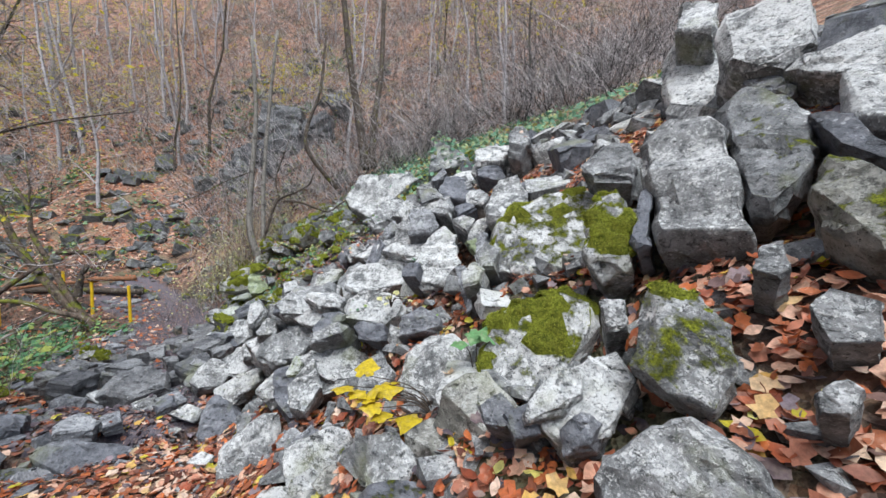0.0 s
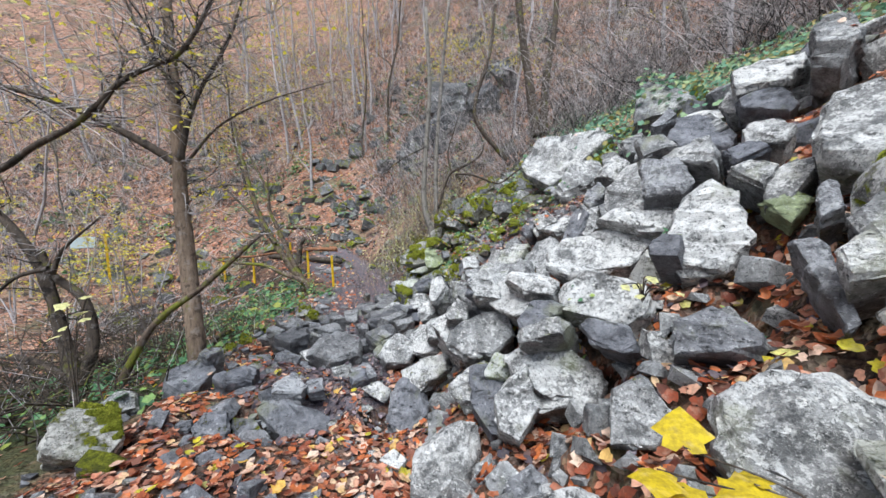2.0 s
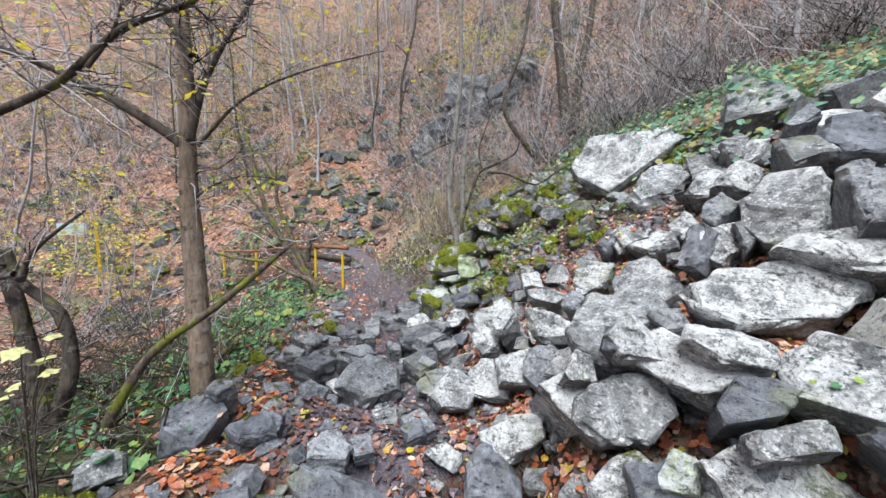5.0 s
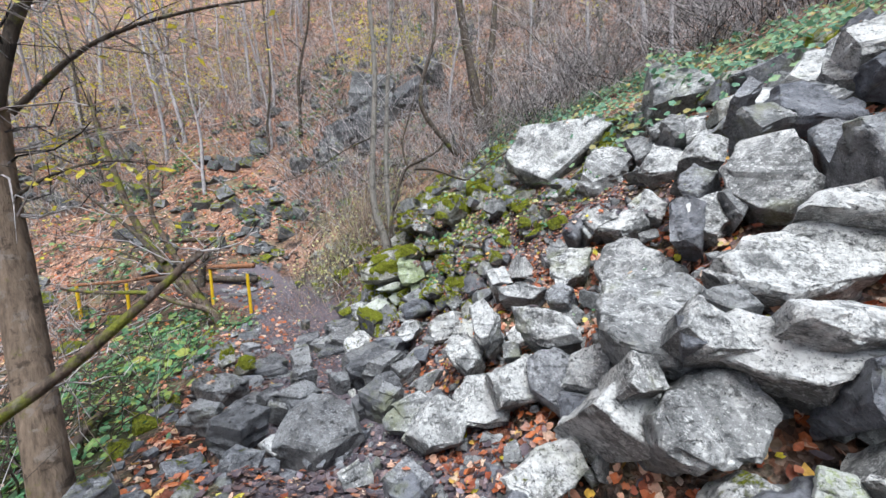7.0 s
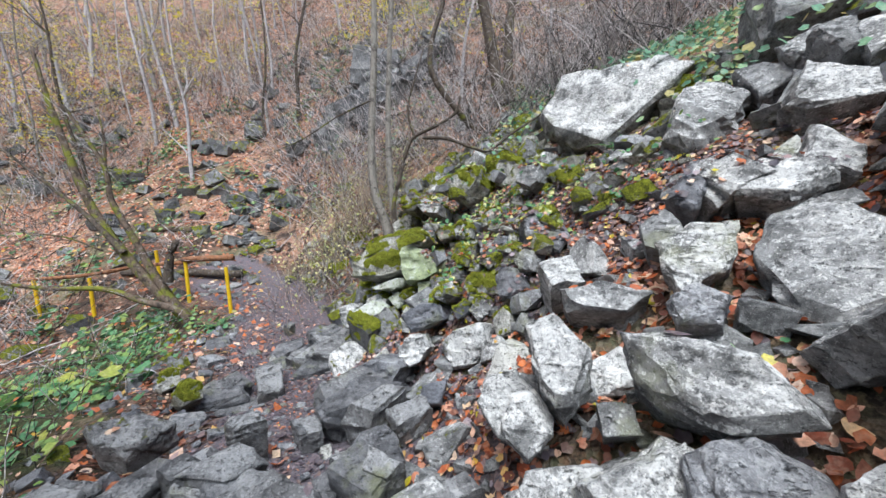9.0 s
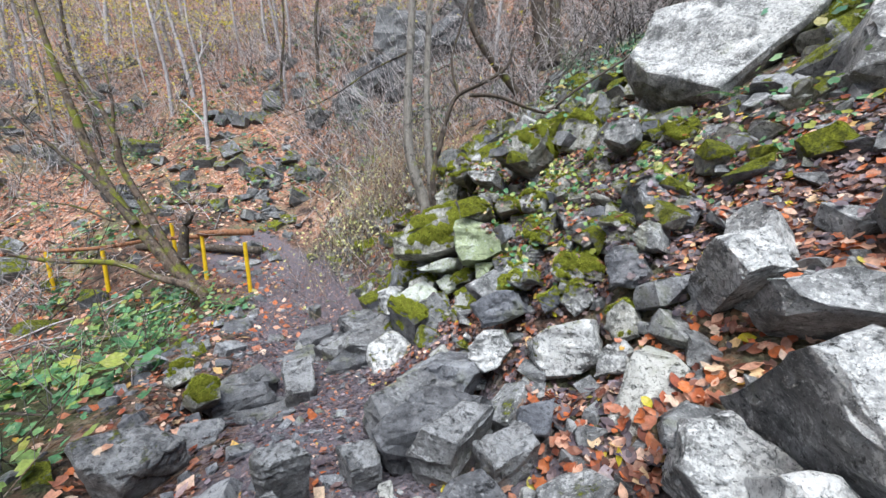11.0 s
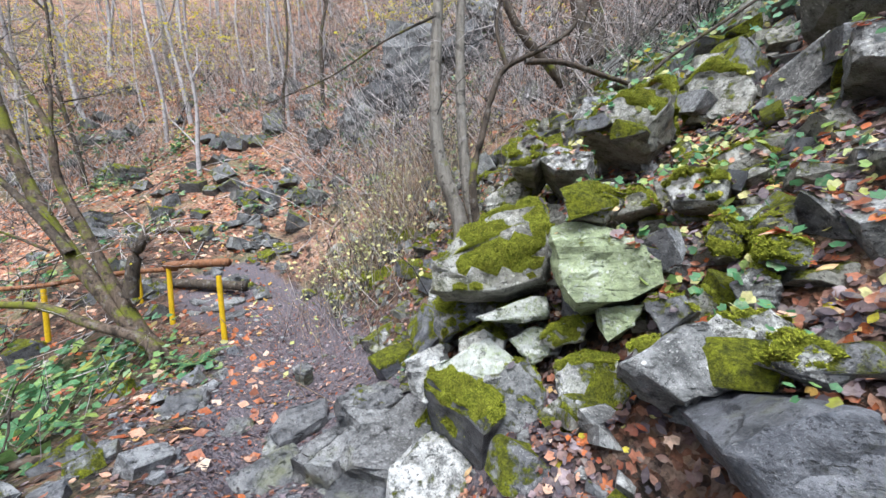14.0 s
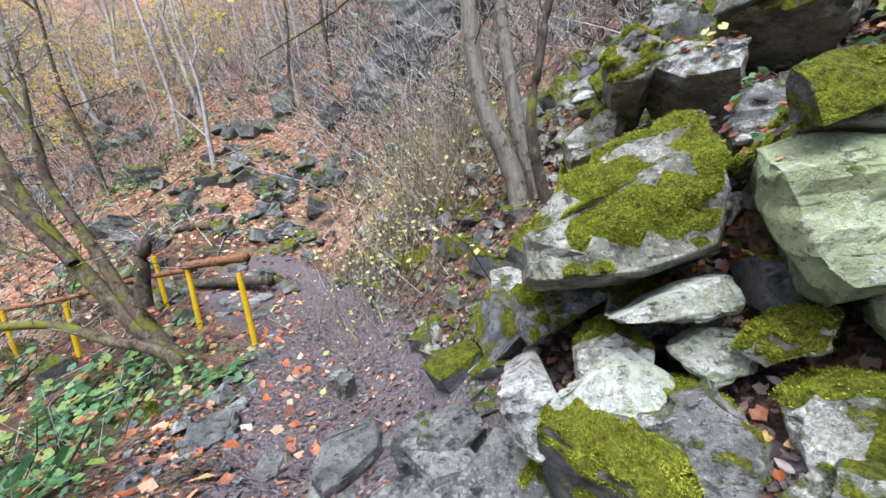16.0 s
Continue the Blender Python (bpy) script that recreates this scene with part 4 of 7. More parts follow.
rock(-4.32, 7.56, 0.14, -108, 16, 0.16, "g", 0, (-0.11, 0.06), (0.14, 0.10), (0.09, -0.01), (-0.03, -0.12), (-0.10, -0.03))
rock(-4.73, 7.80, -0.08, -95, 16, 0.18, "g", 0, (-0.17, 0.01), (-0.02, 0.11), (0.12, 0.08), (0.09, -0.06), (-0.03, -0.13))
rock(-4.56, 7.71, 0.02, -100, 16, 0.15, "m", 0.5, (-0.15, -0.05), (-0.03, 0.07), (0.15, 0.11), (0.09, -0.03), (-0.07, -0.10))
rock(-5.09, 7.84, -0.18, -85, 16, 0.25, "m", 0.5, (-0.14, 0.10), (0.03, 0.19), (0.18, 0.10), (0.14, -0.09), (-0.06, -0.21), (-0.15, -0.09))
rock(-4.89, 7.56, -0.36, -91, 16, 0.35, "p", 0.05, (-0.29, -0.08), (-0.03, 0.20), (0.11, 0.26), (0.23, 0.11), (0.19, -0.07), (-0.02, -0.21), (-0.21, -0.20))
rock(-4.45, 7.53, -0.27, -105, 16, 0.28, "p", 0.35, (-0.19, 0.12), (-0.09, 0.21), (0.12, 0.21), (0.09, 0.02), (0.18, -0.18), (0.01, -0.25), (-0.17, -0.10))
rock(-6.00, 7.97, -0.61, -64, 72, 0.23, "f", 0.3, (-0.26, 0.01), (-0.07, 0.16), (0.21, 0.15), (0.28, -0.02), (0.10, -0.14), (-0.22, -0.12))
rock(-3.98, 8.73, 1.45, -107, 16, 0.42, "m", 0.9, (-0.42, -0.06), (-0.14, 0.25), (0.28, 0.26), (0.29, 0.04), (0.10, -0.30), (-0.18, -0.18))
rock(-3.26, 9.04, 1.66, -117, 16, 0.36, "m", 1, (-0.26, 0.11), (-0.09, 0.28), (0.13, 0.18), (0.22, -0.05), (0.18, -0.26), (-0.24, -0.23))
rock(-4.48, 8.70, 1.16, -98, 16, 0.24, "p", 0.25, (-0.30, 0.10), (-0.09, 0.16), (0.22, 0.02), (0.24, -0.16), (-0.10, -0.11))
rock(-4.13, 8.14, 0.77, -108, 16, 0.14, "m", 0.7, (-0.17, 0.05), (0.07, 0.10), (0.17, -0.05), (-0.08, -0.10))
rock(-3.42, 8.22, 1.02, -121, 16, 0.16, "m", 0.8, (-0.16, 0.04), (0.01, 0.10), (0.13, -0.03), (0.00, -0.11))
rock(-3.84, 7.56, 0.55, -121, 16, 0.11, "m", 0.8, (-0.08, 0.02), (-0.01, 0.17), (0.07, 0.02), (0.05, -0.10), (-0.03, -0.10))
rock(-4.00, 7.12, 0.21, -124, 16, 0.09, "p", 0.1, (-0.13, -0.03), (-0.04, 0.08), (0.09, 0.02), (0.09, -0.03), (-0.04, -0.04))
rock(-2.99, 7.84, 1.45, -112, 16, 0.25, "p", 0.1, (-0.18, -0.06), (-0.16, 0.15), (0.12, 0.16), (0.15, -0.06), (0.04, -0.17))
rock(-2.59, 7.65, 1.41, -119, 16, 0.19, "m", 0.7, (-0.12, 0.10), (-0.03, 0.13), (0.14, -0.02), (0.09, -0.15), (-0.10, -0.04))
rock(-3.06, 6.55, 0.61, -123, 16, 0.15, "p", 0, (-0.10, -0.01), (-0.04, 0.10), (0.05, 0.11), (0.10, -0.09), (-0.03, -0.10))
rock(-3.21, 6.46, 0.43, -121, 16, 0.20, "d", 0.1, (-0.13, 0.03), (-0.11, 0.14), (0.03, 0.14), (0.14, -0.02), (0.11, -0.14), (-0.08, -0.13))
rock(-3.46, 6.62, 0.16, -112, 16, 0.19, "p", 0.1, (-0.14, -0.04), (-0.06, 0.13), (0.09, 0.09), (0.11, -0.02), (-0.02, -0.14))
rock(-3.55, 6.80, 0.33, -108, 16, 0.16, "m", 0.8, (-0.11, -0.03), (-0.03, 0.13), (0.08, 0.07), (0.10, -0.06), (-0.05, -0.10))
rock(-3.36, 6.76, 0.31, -113, 16, 0.12, "m", 0.8, (-0.09, -0.02), (-0.08, 0.09), (0.08, 0.05), (0.08, -0.05), (-0.01, -0.07))
rock(-4.03, 6.51, 0.08, -95, 16, 0.21, "d", 0, (-0.21, 0.01), (-0.03, 0.13), (0.09, 0.13), (0.20, -0.01), (0.04, -0.10), (-0.12, -0.15))
rock(-4.08, 6.36, -0.20, -93, 16, 0.24, "p", 0, (-0.15, 0.02), (-0.05, 0.15), (0.08, 0.16), (0.16, 0.03), (0.12, -0.08), (-0.05, -0.16), (-0.15, -0.11))
rock(-3.57, 6.29, -0.11, -113, 16, 0.36, "p", 0.38, (-0.30, -0.03), (-0.17, 0.11), (0.13, 0.23), (0.17, 0.11), (0.22, -0.02), (0.04, -0.18), (-0.21, -0.24))
rock(-5.31, 7.32, -0.77, -65, 40, 0.39, "p", 0.4, (-0.20, 0.14), (0.07, 0.33), (0.29, 0.13), (0.21, -0.19), (-0.12, -0.26), (-0.24, -0.10))
rock(-5.76, 7.31, -0.83, -57, 72, 0.34, "f", 0, (-0.29, -0.16), (-0.13, 0.09), (0.24, 0.29), (0.25, -0.04), (-0.01, -0.13))
rock(-4.95, 7.59, -0.40, -74, 16, 0.35, "p", 0.15, (-0.26, -0.04), (-0.05, 0.17), (0.22, 0.25), (0.26, -0.01), (0.03, -0.22), (-0.19, -0.13))
rock(-5.94, 7.86, -0.66, -59, 72, 0.22, "f", 0, (-0.24, 0.13), (0.13, 0.14), (0.21, -0.11), (-0.09, -0.15))
rock(-6.72, 7.67, -1.06, -48, 72, 0.19, "f", 0, (-0.12, -0.10), (0.04, 0.31), (0.13, 0.08), (-0.03, -0.24))
rock(-4.39, 6.21, -0.38, -80, 16, 0.22, "d", 0, (-0.36, -0.01), (-0.06, 0.14), (0.23, 0.13), (0.30, 0.02), (0.21, -0.12), (-0.35, -0.15))
rock(-6.24, 6.44, -0.96, -37, 72, 0.40, "f", 0, (-0.33, 0.23), (0.08, 0.15), (0.33, -0.08), (0.29, -0.31), (-0.32, 0.00))
rock(-8.29, 8.29, -1.03, -40, 72, 0.36, "f", 0.1, (-0.24, 0.03), (-0.00, 0.24), (0.25, 0.22), (0.15, -0.19), (-0.13, -0.26))
rock(-6.45, 6.12, -0.64, -29, 40, 0.19, "m", 0.7, (-0.13, 0.02), (-0.02, 0.14), (0.13, 0.08), (0.11, -0.12), (-0.07, -0.11))
rock(-7.03, 6.39, -0.68, -28, 40, 0.19, "m", 0.7, (-0.12, -0.02), (-0.02, 0.15), (0.14, 0.08), (0.10, -0.09), (-0.08, -0.11))
rock(-6.83, 8.14, -1.00, -51, 72, 0.36, "f", 0, (-0.27, -0.11), (-0.11, 0.24), (0.29, 0.22), (0.29, -0.04), (-0.13, -0.24))
rock(-7.41, 8.06, -1.08, -42, 72, 0.27, "f", 0, (-0.18, -0.06), (-0.01, 0.21), (0.18, 0.07), (0.03, -0.20))
rock(-8.30, 8.23, -1.01, -36, 72, 0.32, "f", 0, (-0.23, 0.01), (-0.03, 0.21), (0.27, 0.17), (0.15, -0.13), (-0.13, -0.21))
rock(-7.34, 8.96, -0.86, -53, 72, 0.14, "f", 0, (-0.11, 0.03), (0.03, 0.08), (0.10, 0.01), (-0.01, -0.11))
rock(-4.40, 8.22, 0.80, -102, 16, 0.22, "p", 0.4, (-0.14, -0.03), (-0.01, 0.18), (0.15, 0.12), (0.11, -0.13), (-0.11, -0.13))
rock(-4.99, 8.96, 0.90, -89, 16, 0.25, "m", 0.6, (-0.22, -0.00), (0.08, 0.18), (0.21, 0.11), (0.10, -0.13), (-0.18, -0.16))
rock(-4.79, 8.72, 1.25, -92, 16, 0.25, "m", 0.6, (-0.15, 0.06), (0.03, 0.18), (0.19, 0.06), (0.05, -0.16), (-0.12, -0.14))
rock(-3.83, 7.91, 0.81, -117, 16, 0.18, "p", 0.5, (-0.17, 0.03), (-0.05, 0.14), (0.16, 0.04), (0.13, -0.10), (-0.10, -0.10))
rock(-4.01, 7.13, -0.07, -123, 16, 0.29, "d", 0.1, (-0.25, 0.01), (-0.10, 0.15), (0.11, 0.12), (0.18, 0.06), (0.13, -0.11), (-0.17, -0.24))
rock(-4.10, 7.43, 0.23, -116, 16, 0.17, "d", 0.4, (-0.12, 0.03), (0.03, 0.09), (0.11, 0.01), (-0.03, -0.14))
rock(-5.48, 8.04, -0.42, -76, 16, 0.19, "p", 0.3, (-0.12, 0.04), (0.03, 0.14), (0.14, 0.02), (0.05, -0.11), (-0.10, -0.08))
rock(-5.36, 7.72, -0.63, -77, 16, 0.22, "p", 0.1, (-0.17, -0.01), (0.03, 0.18), (0.13, 0.12), (0.11, -0.12), (-0.09, -0.16))
rock(-5.41, 7.61, -0.25, -80, 16, 0.19, "p", 0.2, (-0.12, 0.09), (0.07, 0.19), (0.13, -0.00), (0.02, -0.17), (-0.10, -0.10))
rock(-4.45, 6.70, -0.55, -81, 16, 0.26, "d", 0, (-0.31, -0.19), (-0.19, 0.06), (0.11, 0.16), (0.28, 0.11), (0.10, -0.14))
rock(-3.44, 8.22, 0.97, -102, 16, 0.21, "m", 0.7, (-0.19, 0.06), (0.02, 0.16), (0.18, 0.02), (0.10, -0.11), (-0.12, -0.12))
rock(-3.73, 7.28, 0.51, -100, 16, 0.12, "p", 0.5, (-0.08, -0.04), (-0.05, 0.08), (0.08, 0.03), (0.05, -0.07))
rock(-4.17, 8.22, 0.77, -90, 16, 0.21, "m", 0.7, (-0.16, 0.04), (0.04, 0.14), (0.13, -0.02), (-0.01, -0.15))
rock(-4.36, 7.67, 0.74, -86, 16, 0.15, "m", 0.6, (-0.15, -0.04), (-0.02, 0.11), (0.14, 0.02), (0.02, -0.09))
rock(-3.19, 6.78, 0.60, -117, 16, 0.12, "m", 0.7, (-0.09, -0.07), (-0.02, 0.13), (0.07, 0.08), (0.06, -0.04), (-0.03, -0.10))
rock(-3.54, 6.84, 0.52, -108, 16, 0.07, "p", 0.3, (-0.06, -0.01), (-0.01, 0.04), (0.04, 0.02), (0.02, -0.05))
rock(-3.90, 6.79, 0.22, -98, 16, 0.11, "p", 0.2, (-0.11, -0.01), (-0.03, 0.08), (0.09, 0.01), (0.04, -0.07))
rock(-3.40, 6.88, 0.55, -111, 16, 0.12, "m", 0.6, (-0.13, -0.00), (0.03, 0.08), (0.09, 0.00), (0.01, -0.08))
rock(-2.87, 6.94, 0.90, -122, 16, 0.10, "m", 0.7, (-0.08, -0.05), (-0.03, 0.08), (0.06, 0.04), (0.04, -0.07))
rock(-1.98, 3.60, 0.55, -74, 40, 0.16, "p", 0, (-0.14, -0.10), (-0.03, 0.11), (0.08, 0.08), (0.09, -0.08))
rock(-5.56, 7.64, -0.64, -56, 72, 0.56, "f", 0, (-0.52, -0.04), (0.10, 0.37), (0.47, 0.09), (-0.03, -0.38))
rock(-3.97, 5.15, -0.38, -56, 72, 0.40, "f", 0, (-0.29, 0.01), (0.10, 0.29), (0.25, -0.01), (-0.06, -0.27))
rock(-3.32, 3.90, -0.37, -53, 72, 0.25, "d", 0, (-0.16, 0.07), (0.06, 0.18), (0.16, -0.07), (-0.06, -0.16))
rock(-5.01, 4.37, -0.30, -40, 72, 0.27, "f", 0, (-0.29, 0.05), (0.06, 0.18), (0.27, -0.05), (-0.02, -0.18))
rock(-1.18, 5.99, 1.33, -91, 40, 0.24, "p", 0, (-0.18, -0.08), (-0.03, 0.26), (0.15, 0.05), (0.05, -0.22))
rock(-0.90, 5.02, 1.37, -96, 40, 0.17, "p", 0, (-0.11, 0.09), (0.01, 0.15), (0.11, -0.03), (-0.01, -0.21))
rock(-1.79, 6.02, 1.22, -84, 40, 0.31, "p", 0, (-0.22, 0.04), (0.06, 0.22), (0.19, -0.04), (-0.05, -0.21))
rock(-2.85, 6.96, 0.88, -75, 40, 0.36, "d", 0, (-0.24, 0.12), (-0.11, 0.29), (0.25, -0.09), (0.08, -0.30))
rock(-0.19, 4.04, 1.36, -111, 40, 0.21, "p", 0, (-0.16, 0.00), (-0.03, 0.17), (0.10, 0.13), (0.12, -0.11), (-0.06, -0.17))
rock(-0.50, 3.48, 1.14, -109, 40, 0.13, "d", 0, (-0.10, -0.01), (-0.06, 0.09), (0.09, 0.09), (0.10, -0.08), (-0.06, -0.08))
rock(-0.46, 5.45, 2.08, -101, 40, 0.27, "p", 0, (-0.23, 0.09), (0.07, 0.14), (0.22, -0.02), (-0.09, -0.21))
rock(-0.65, 6.74, 2.26, -97, 40, 0.25, "p", 0, (-0.19, 0.11), (0.08, 0.22), (0.15, -0.13), (-0.06, -0.19))
rock(-0.22, 4.31, 1.80, -109, 40, 0.27, "p", 0, (-0.28, -0.01), (0.03, 0.22), (0.12, 0.07), (0.13, -0.14), (-0.03, -0.13))
rock(0.59, 6.49, 2.66, -110, 40, 0.42, "p", 0, (-0.33, -0.08), (-0.07, 0.42), (0.21, 0.37), (0.24, -0.34), (-0.09, -0.32))
rock(-0.35, 5.99, 2.41, -101, 40, 0.21, "d", 0, (-0.14, -0.08), (0.05, 0.20), (0.14, 0.06), (-0.05, -0.18))
rock(0.08, 2.67, 1.20, -113, 40, 0.12, "p", 0, (-0.09, 0.01), (-0.01, 0.12), (0.07, 0.07), (0.07, -0.07), (-0.05, -0.13))
rock(0.03, 2.83, 1.07, -110, 40, 0.17, "d", 0, (-0.13, 0.17), (-0.06, 0.25), (0.01, 0.12), (0.10, -0.18), (0.06, -0.22), (-0.01, -0.07))
rock(0.20, 2.86, 1.31, -114, 40, 0.15, "p", 0, (-0.11, 0.02), (-0.03, 0.14), (0.08, 0.07), (0.09, -0.11), (-0.04, -0.12))
rock(0.17, 3.78, 1.39, -106, 40, 0.19, "g", 0.3, (-0.14, -0.00), (0.01, 0.13), (0.11, 0.03), (0.02, -0.14))
rock(0.18, 3.29, 1.41, -110, 40, 0.09, "d", 0.2, (-0.06, 0.08), (0.02, 0.15), (0.06, -0.07), (-0.03, -0.14))
rock(0.04, 3.94, 1.61, -103, 40, 0.20, "p", 0, (-0.16, 0.02), (-0.02, 0.11), (0.12, 0.03), (0.05, -0.15))
rock(0.21, 3.89, 1.54, -106, 40, 0.20, "p", 0, (-0.15, 0.00), (-0.00, 0.18), (0.12, 0.21), (0.13, 0.06), (0.01, -0.20), (-0.12, -0.24))
rock(0.19, 4.30, 1.91, -104, 40, 0.23, "p", 0, (-0.16, 0.12), (0.03, 0.16), (0.15, 0.00), (0.09, -0.15), (-0.12, -0.11))
rock(0.04, 4.20, 1.78, -102, 40, 0.18, "d", 0, (-0.14, 0.03), (0.03, 0.11), (0.15, -0.00), (-0.05, -0.13))
rock(-1.23, 6.28, 1.35, -105, 40, 0.18, "p", 0, (-0.12, 0.02), (0.05, 0.20), (0.12, -0.06), (-0.05, -0.15))
rock(-1.82, 3.53, 0.78, -109, 40, 0.10, "d", 0, (-0.07, 0.07), (0.04, 0.09), (0.06, -0.07), (-0.04, -0.09))
rock(-1.52, 3.83, 0.86, -113, 40, 0.16, "p", 0, (-0.16, 0.02), (-0.00, 0.12), (0.13, -0.04), (0.01, -0.09))
rock(-3.79, 3.37, -0.33, -54, 72, 0.13, "d", 0, (-0.11, 0.06), (0.05, 0.09), (0.11, -0.06), (-0.05, -0.08))
rock(-3.77, 4.05, -0.50, -63, 40, 0.17, "p", 0.1, (-0.13, 0.04), (0.09, 0.13), (0.13, -0.08), (-0.09, -0.09))
rock(-3.54, 3.41, -0.33, -60, 72, 0.15, "d", 0, (-0.11, 0.07), (0.06, 0.10), (0.11, -0.07), (-0.05, -0.10))
rock(-3.29, 3.78, -0.34, -70, 72, 0.16, "d", 0, (-0.12, 0.01), (0.04, 0.11), (0.12, -0.01), (-0.04, -0.11))
rock(-5.05, 4.33, -0.62, -47, 72, 0.20, "f", 0, (-0.16, 0.09), (0.08, 0.15), (0.16, -0.12), (-0.07, -0.11))
rock(-5.33, 4.10, -0.63, -42, 72, 0.20, "d", 0.3, (-0.18, 0.11), (0.12, 0.12), (0.19, -0.14), (-0.11, -0.08))
rock(-4.63, 4.42, -0.55, -53, 40, 0.17, "p", 0, (-0.22, 0.03), (0.08, 0.13), (0.22, -0.06), (-0.08, -0.10))
rock(-3.87, 5.61, -0.33, -72, 72, 0.21, "f", 0, (-0.18, 0.03), (0.11, 0.14), (0.18, -0.03), (-0.10, -0.13))
rock(-5.97, 6.72, -0.75, -52, 72, 0.24, "f", 0, (-0.16, 0.21), (0.15, 0.28), (0.15, -0.24), (-0.13, -0.21))
rock(-4.68, 5.55, -0.49, -57, 72, 0.15, "f", 0, (-0.13, 0.09), (0.09, 0.10), (0.11, -0.10), (-0.06, -0.09))
rock(-3.42, 4.94, -0.35, -78, 72, 0.14, "f", 0, (-0.18, -0.00), (0.07, 0.11), (0.17, -0.01), (-0.05, -0.08))
rock(-3.89, 5.10, -0.37, -68, 72, 0.16, "f", 0, (-0.07, 0.13), (0.15, -0.00), (0.03, -0.09), (-0.11, -0.02))
rock(-2.66, 4.84, 0.17, -99, 40, 0.12, "p", 0, (-0.09, 0.06), (0.06, 0.07), (0.09, -0.05), (-0.06, -0.09))
rock(-5.05, 7.67, -0.28, -66, 72, 0.52, "f", 0, (-0.36, 0.02), (0.13, 0.39), (0.33, -0.01), (-0.08, -0.35))
rock(-6.60, 7.56, -1.06, -51, 72, 0.37, "f", 0, (-0.28, 0.10), (0.17, 0.28), (0.28, -0.14), (-0.15, -0.21))
rock(-3.75, 5.76, -0.27, -79, 40, 0.13, "d", 0, (-0.07, 0.06), (0.12, 0.10), (0.07, -0.08), (-0.11, -0.08))
rock(-3.13, 5.10, 0.05, -97, 40, 0.27, "p", 0.1, (-0.14, 0.15), (0.01, 0.20), (0.15, 0.06), (0.18, -0.14), (-0.05, -0.18), (-0.18, -0.05))
rock(-5.12, 4.89, -0.38, -37, 72, 0.13, "f", 0, (-0.11, 0.04), (0.04, 0.09), (0.13, -0.05), (-0.05, -0.08))
rock(-4.93, 5.22, -0.27, -46, 72, 0.10, "f", 0, (-0.13, 0.07), (0.09, 0.06), (0.14, -0.07), (-0.08, -0.06))
rock(-3.25, 6.27, 0.12, -123, 16, 0.17, "m", 0.55, (-0.10, 0.04), (-0.01, 0.14), (0.07, 0.09), (0.12, -0.06), (-0.00, -0.14), (-0.10, -0.07))
rock(-3.32, 6.06, -0.02, -126, 16, 0.11, "p", 0.1, (-0.08, 0.02), (0.01, 0.12), (0.07, 0.07), (0.06, -0.07), (-0.08, -0.15))
rock(0.55, 1.34, 0.96, -126, 40, 0.12, "p", 0.3, (-0.08, 0.06), (-0.01, 0.12), (0.07, 0.02), (0.05, -0.10), (-0.04, -0.09))
rock(0.85, 1.45, 1.18, -132, 40, 0.11, "p", 0, (-0.08, 0.07), (-0.01, 0.13), (0.07, 0.03), (0.05, -0.11), (-0.05, -0.11))
rock(0.38, 1.19, 0.84, -123, 40, 0.09, "d", 0, (-0.06, -0.01), (-0.01, 0.07), (0.06, 0.06), (0.04, -0.03), (-0.04, -0.09))
rock(1.06, 1.04, 1.27, -136, 40, 0.11, "p", 0.1, (-0.08, 0.01), (-0.03, 0.10), (0.06, 0.07), (0.06, -0.07), (-0.03, -0.10))
rock(0.84, 0.84, 1.12, -135, 40, 0.06, "p", 0, (-0.04, 0.00), (0.01, 0.06), (0.04, 0.03), (0.02, -0.04), (-0.03, -0.05))
rock(-3.97, 7.47, 0.23, -119, 16, 0.11, "m", 0.5, (-0.07, 0.02), (-0.00, 0.10), (0.08, 0.04), (0.04, -0.07), (-0.06, -0.09))
rock(-3.83, 7.30, 0.35, -125, 16, 0.13, "p", 0.3, (-0.09, 0.02), (-0.01, 0.11), (0.08, 0.04), (0.06, -0.07), (-0.05, -0.09))
rock(-3.69, 7.48, 0.56, -125, 16, 0.12, "m", 0.6, (-0.09, 0.00), (-0.01, 0.11), (0.07, 0.06), (0.07, -0.07), (-0.04, -0.11))
rock(-4.24, 7.30, 0.03, -113, 16, 0.13, "p", 0.2, (-0.08, 0.05), (0.03, 0.11), (0.09, 0.02), (0.02, -0.09), (-0.08, -0.08))
rock(-3.76, 8.10, 0.65, -116, 16, 0.16, "m", 0.6, (-0.12, 0.03), (0.01, 0.12), (0.10, -0.02), (0.00, -0.13))
rock(-3.87, 7.11, 0.21, -97, 16, 0.17, "p", 0.2, (-0.14, 0.03), (0.01, 0.11), (0.13, -0.02), (-0.01, -0.12))
rock(-3.67, 6.63, 0.12, -106, 16, 0.13, "d", 0.2, (-0.09, 0.01), (0.04, 0.10), (0.08, -0.01), (-0.02, -0.10))
rock(-2.87, 7.13, 0.75, -120, 16, 0.12, "p", 0.1, (-0.08, 0.01), (-0.00, 0.10), (0.08, 0.00), (0.00, -0.11))
rock(-2.56, 5.35, 0.14, -106, 40, 0.24, "p", 0, (-0.17, 0.00), (-0.00, 0.17), (0.15, 0.09), (0.10, -0.09), (-0.09, -0.16))
rock(-2.23, 5.17, 0.59, -117, 40, 0.19, "d", 0.1, (-0.15, 0.01), (-0.00, 0.14), (0.12, 0.06), (0.09, -0.08), (-0.08, -0.12))
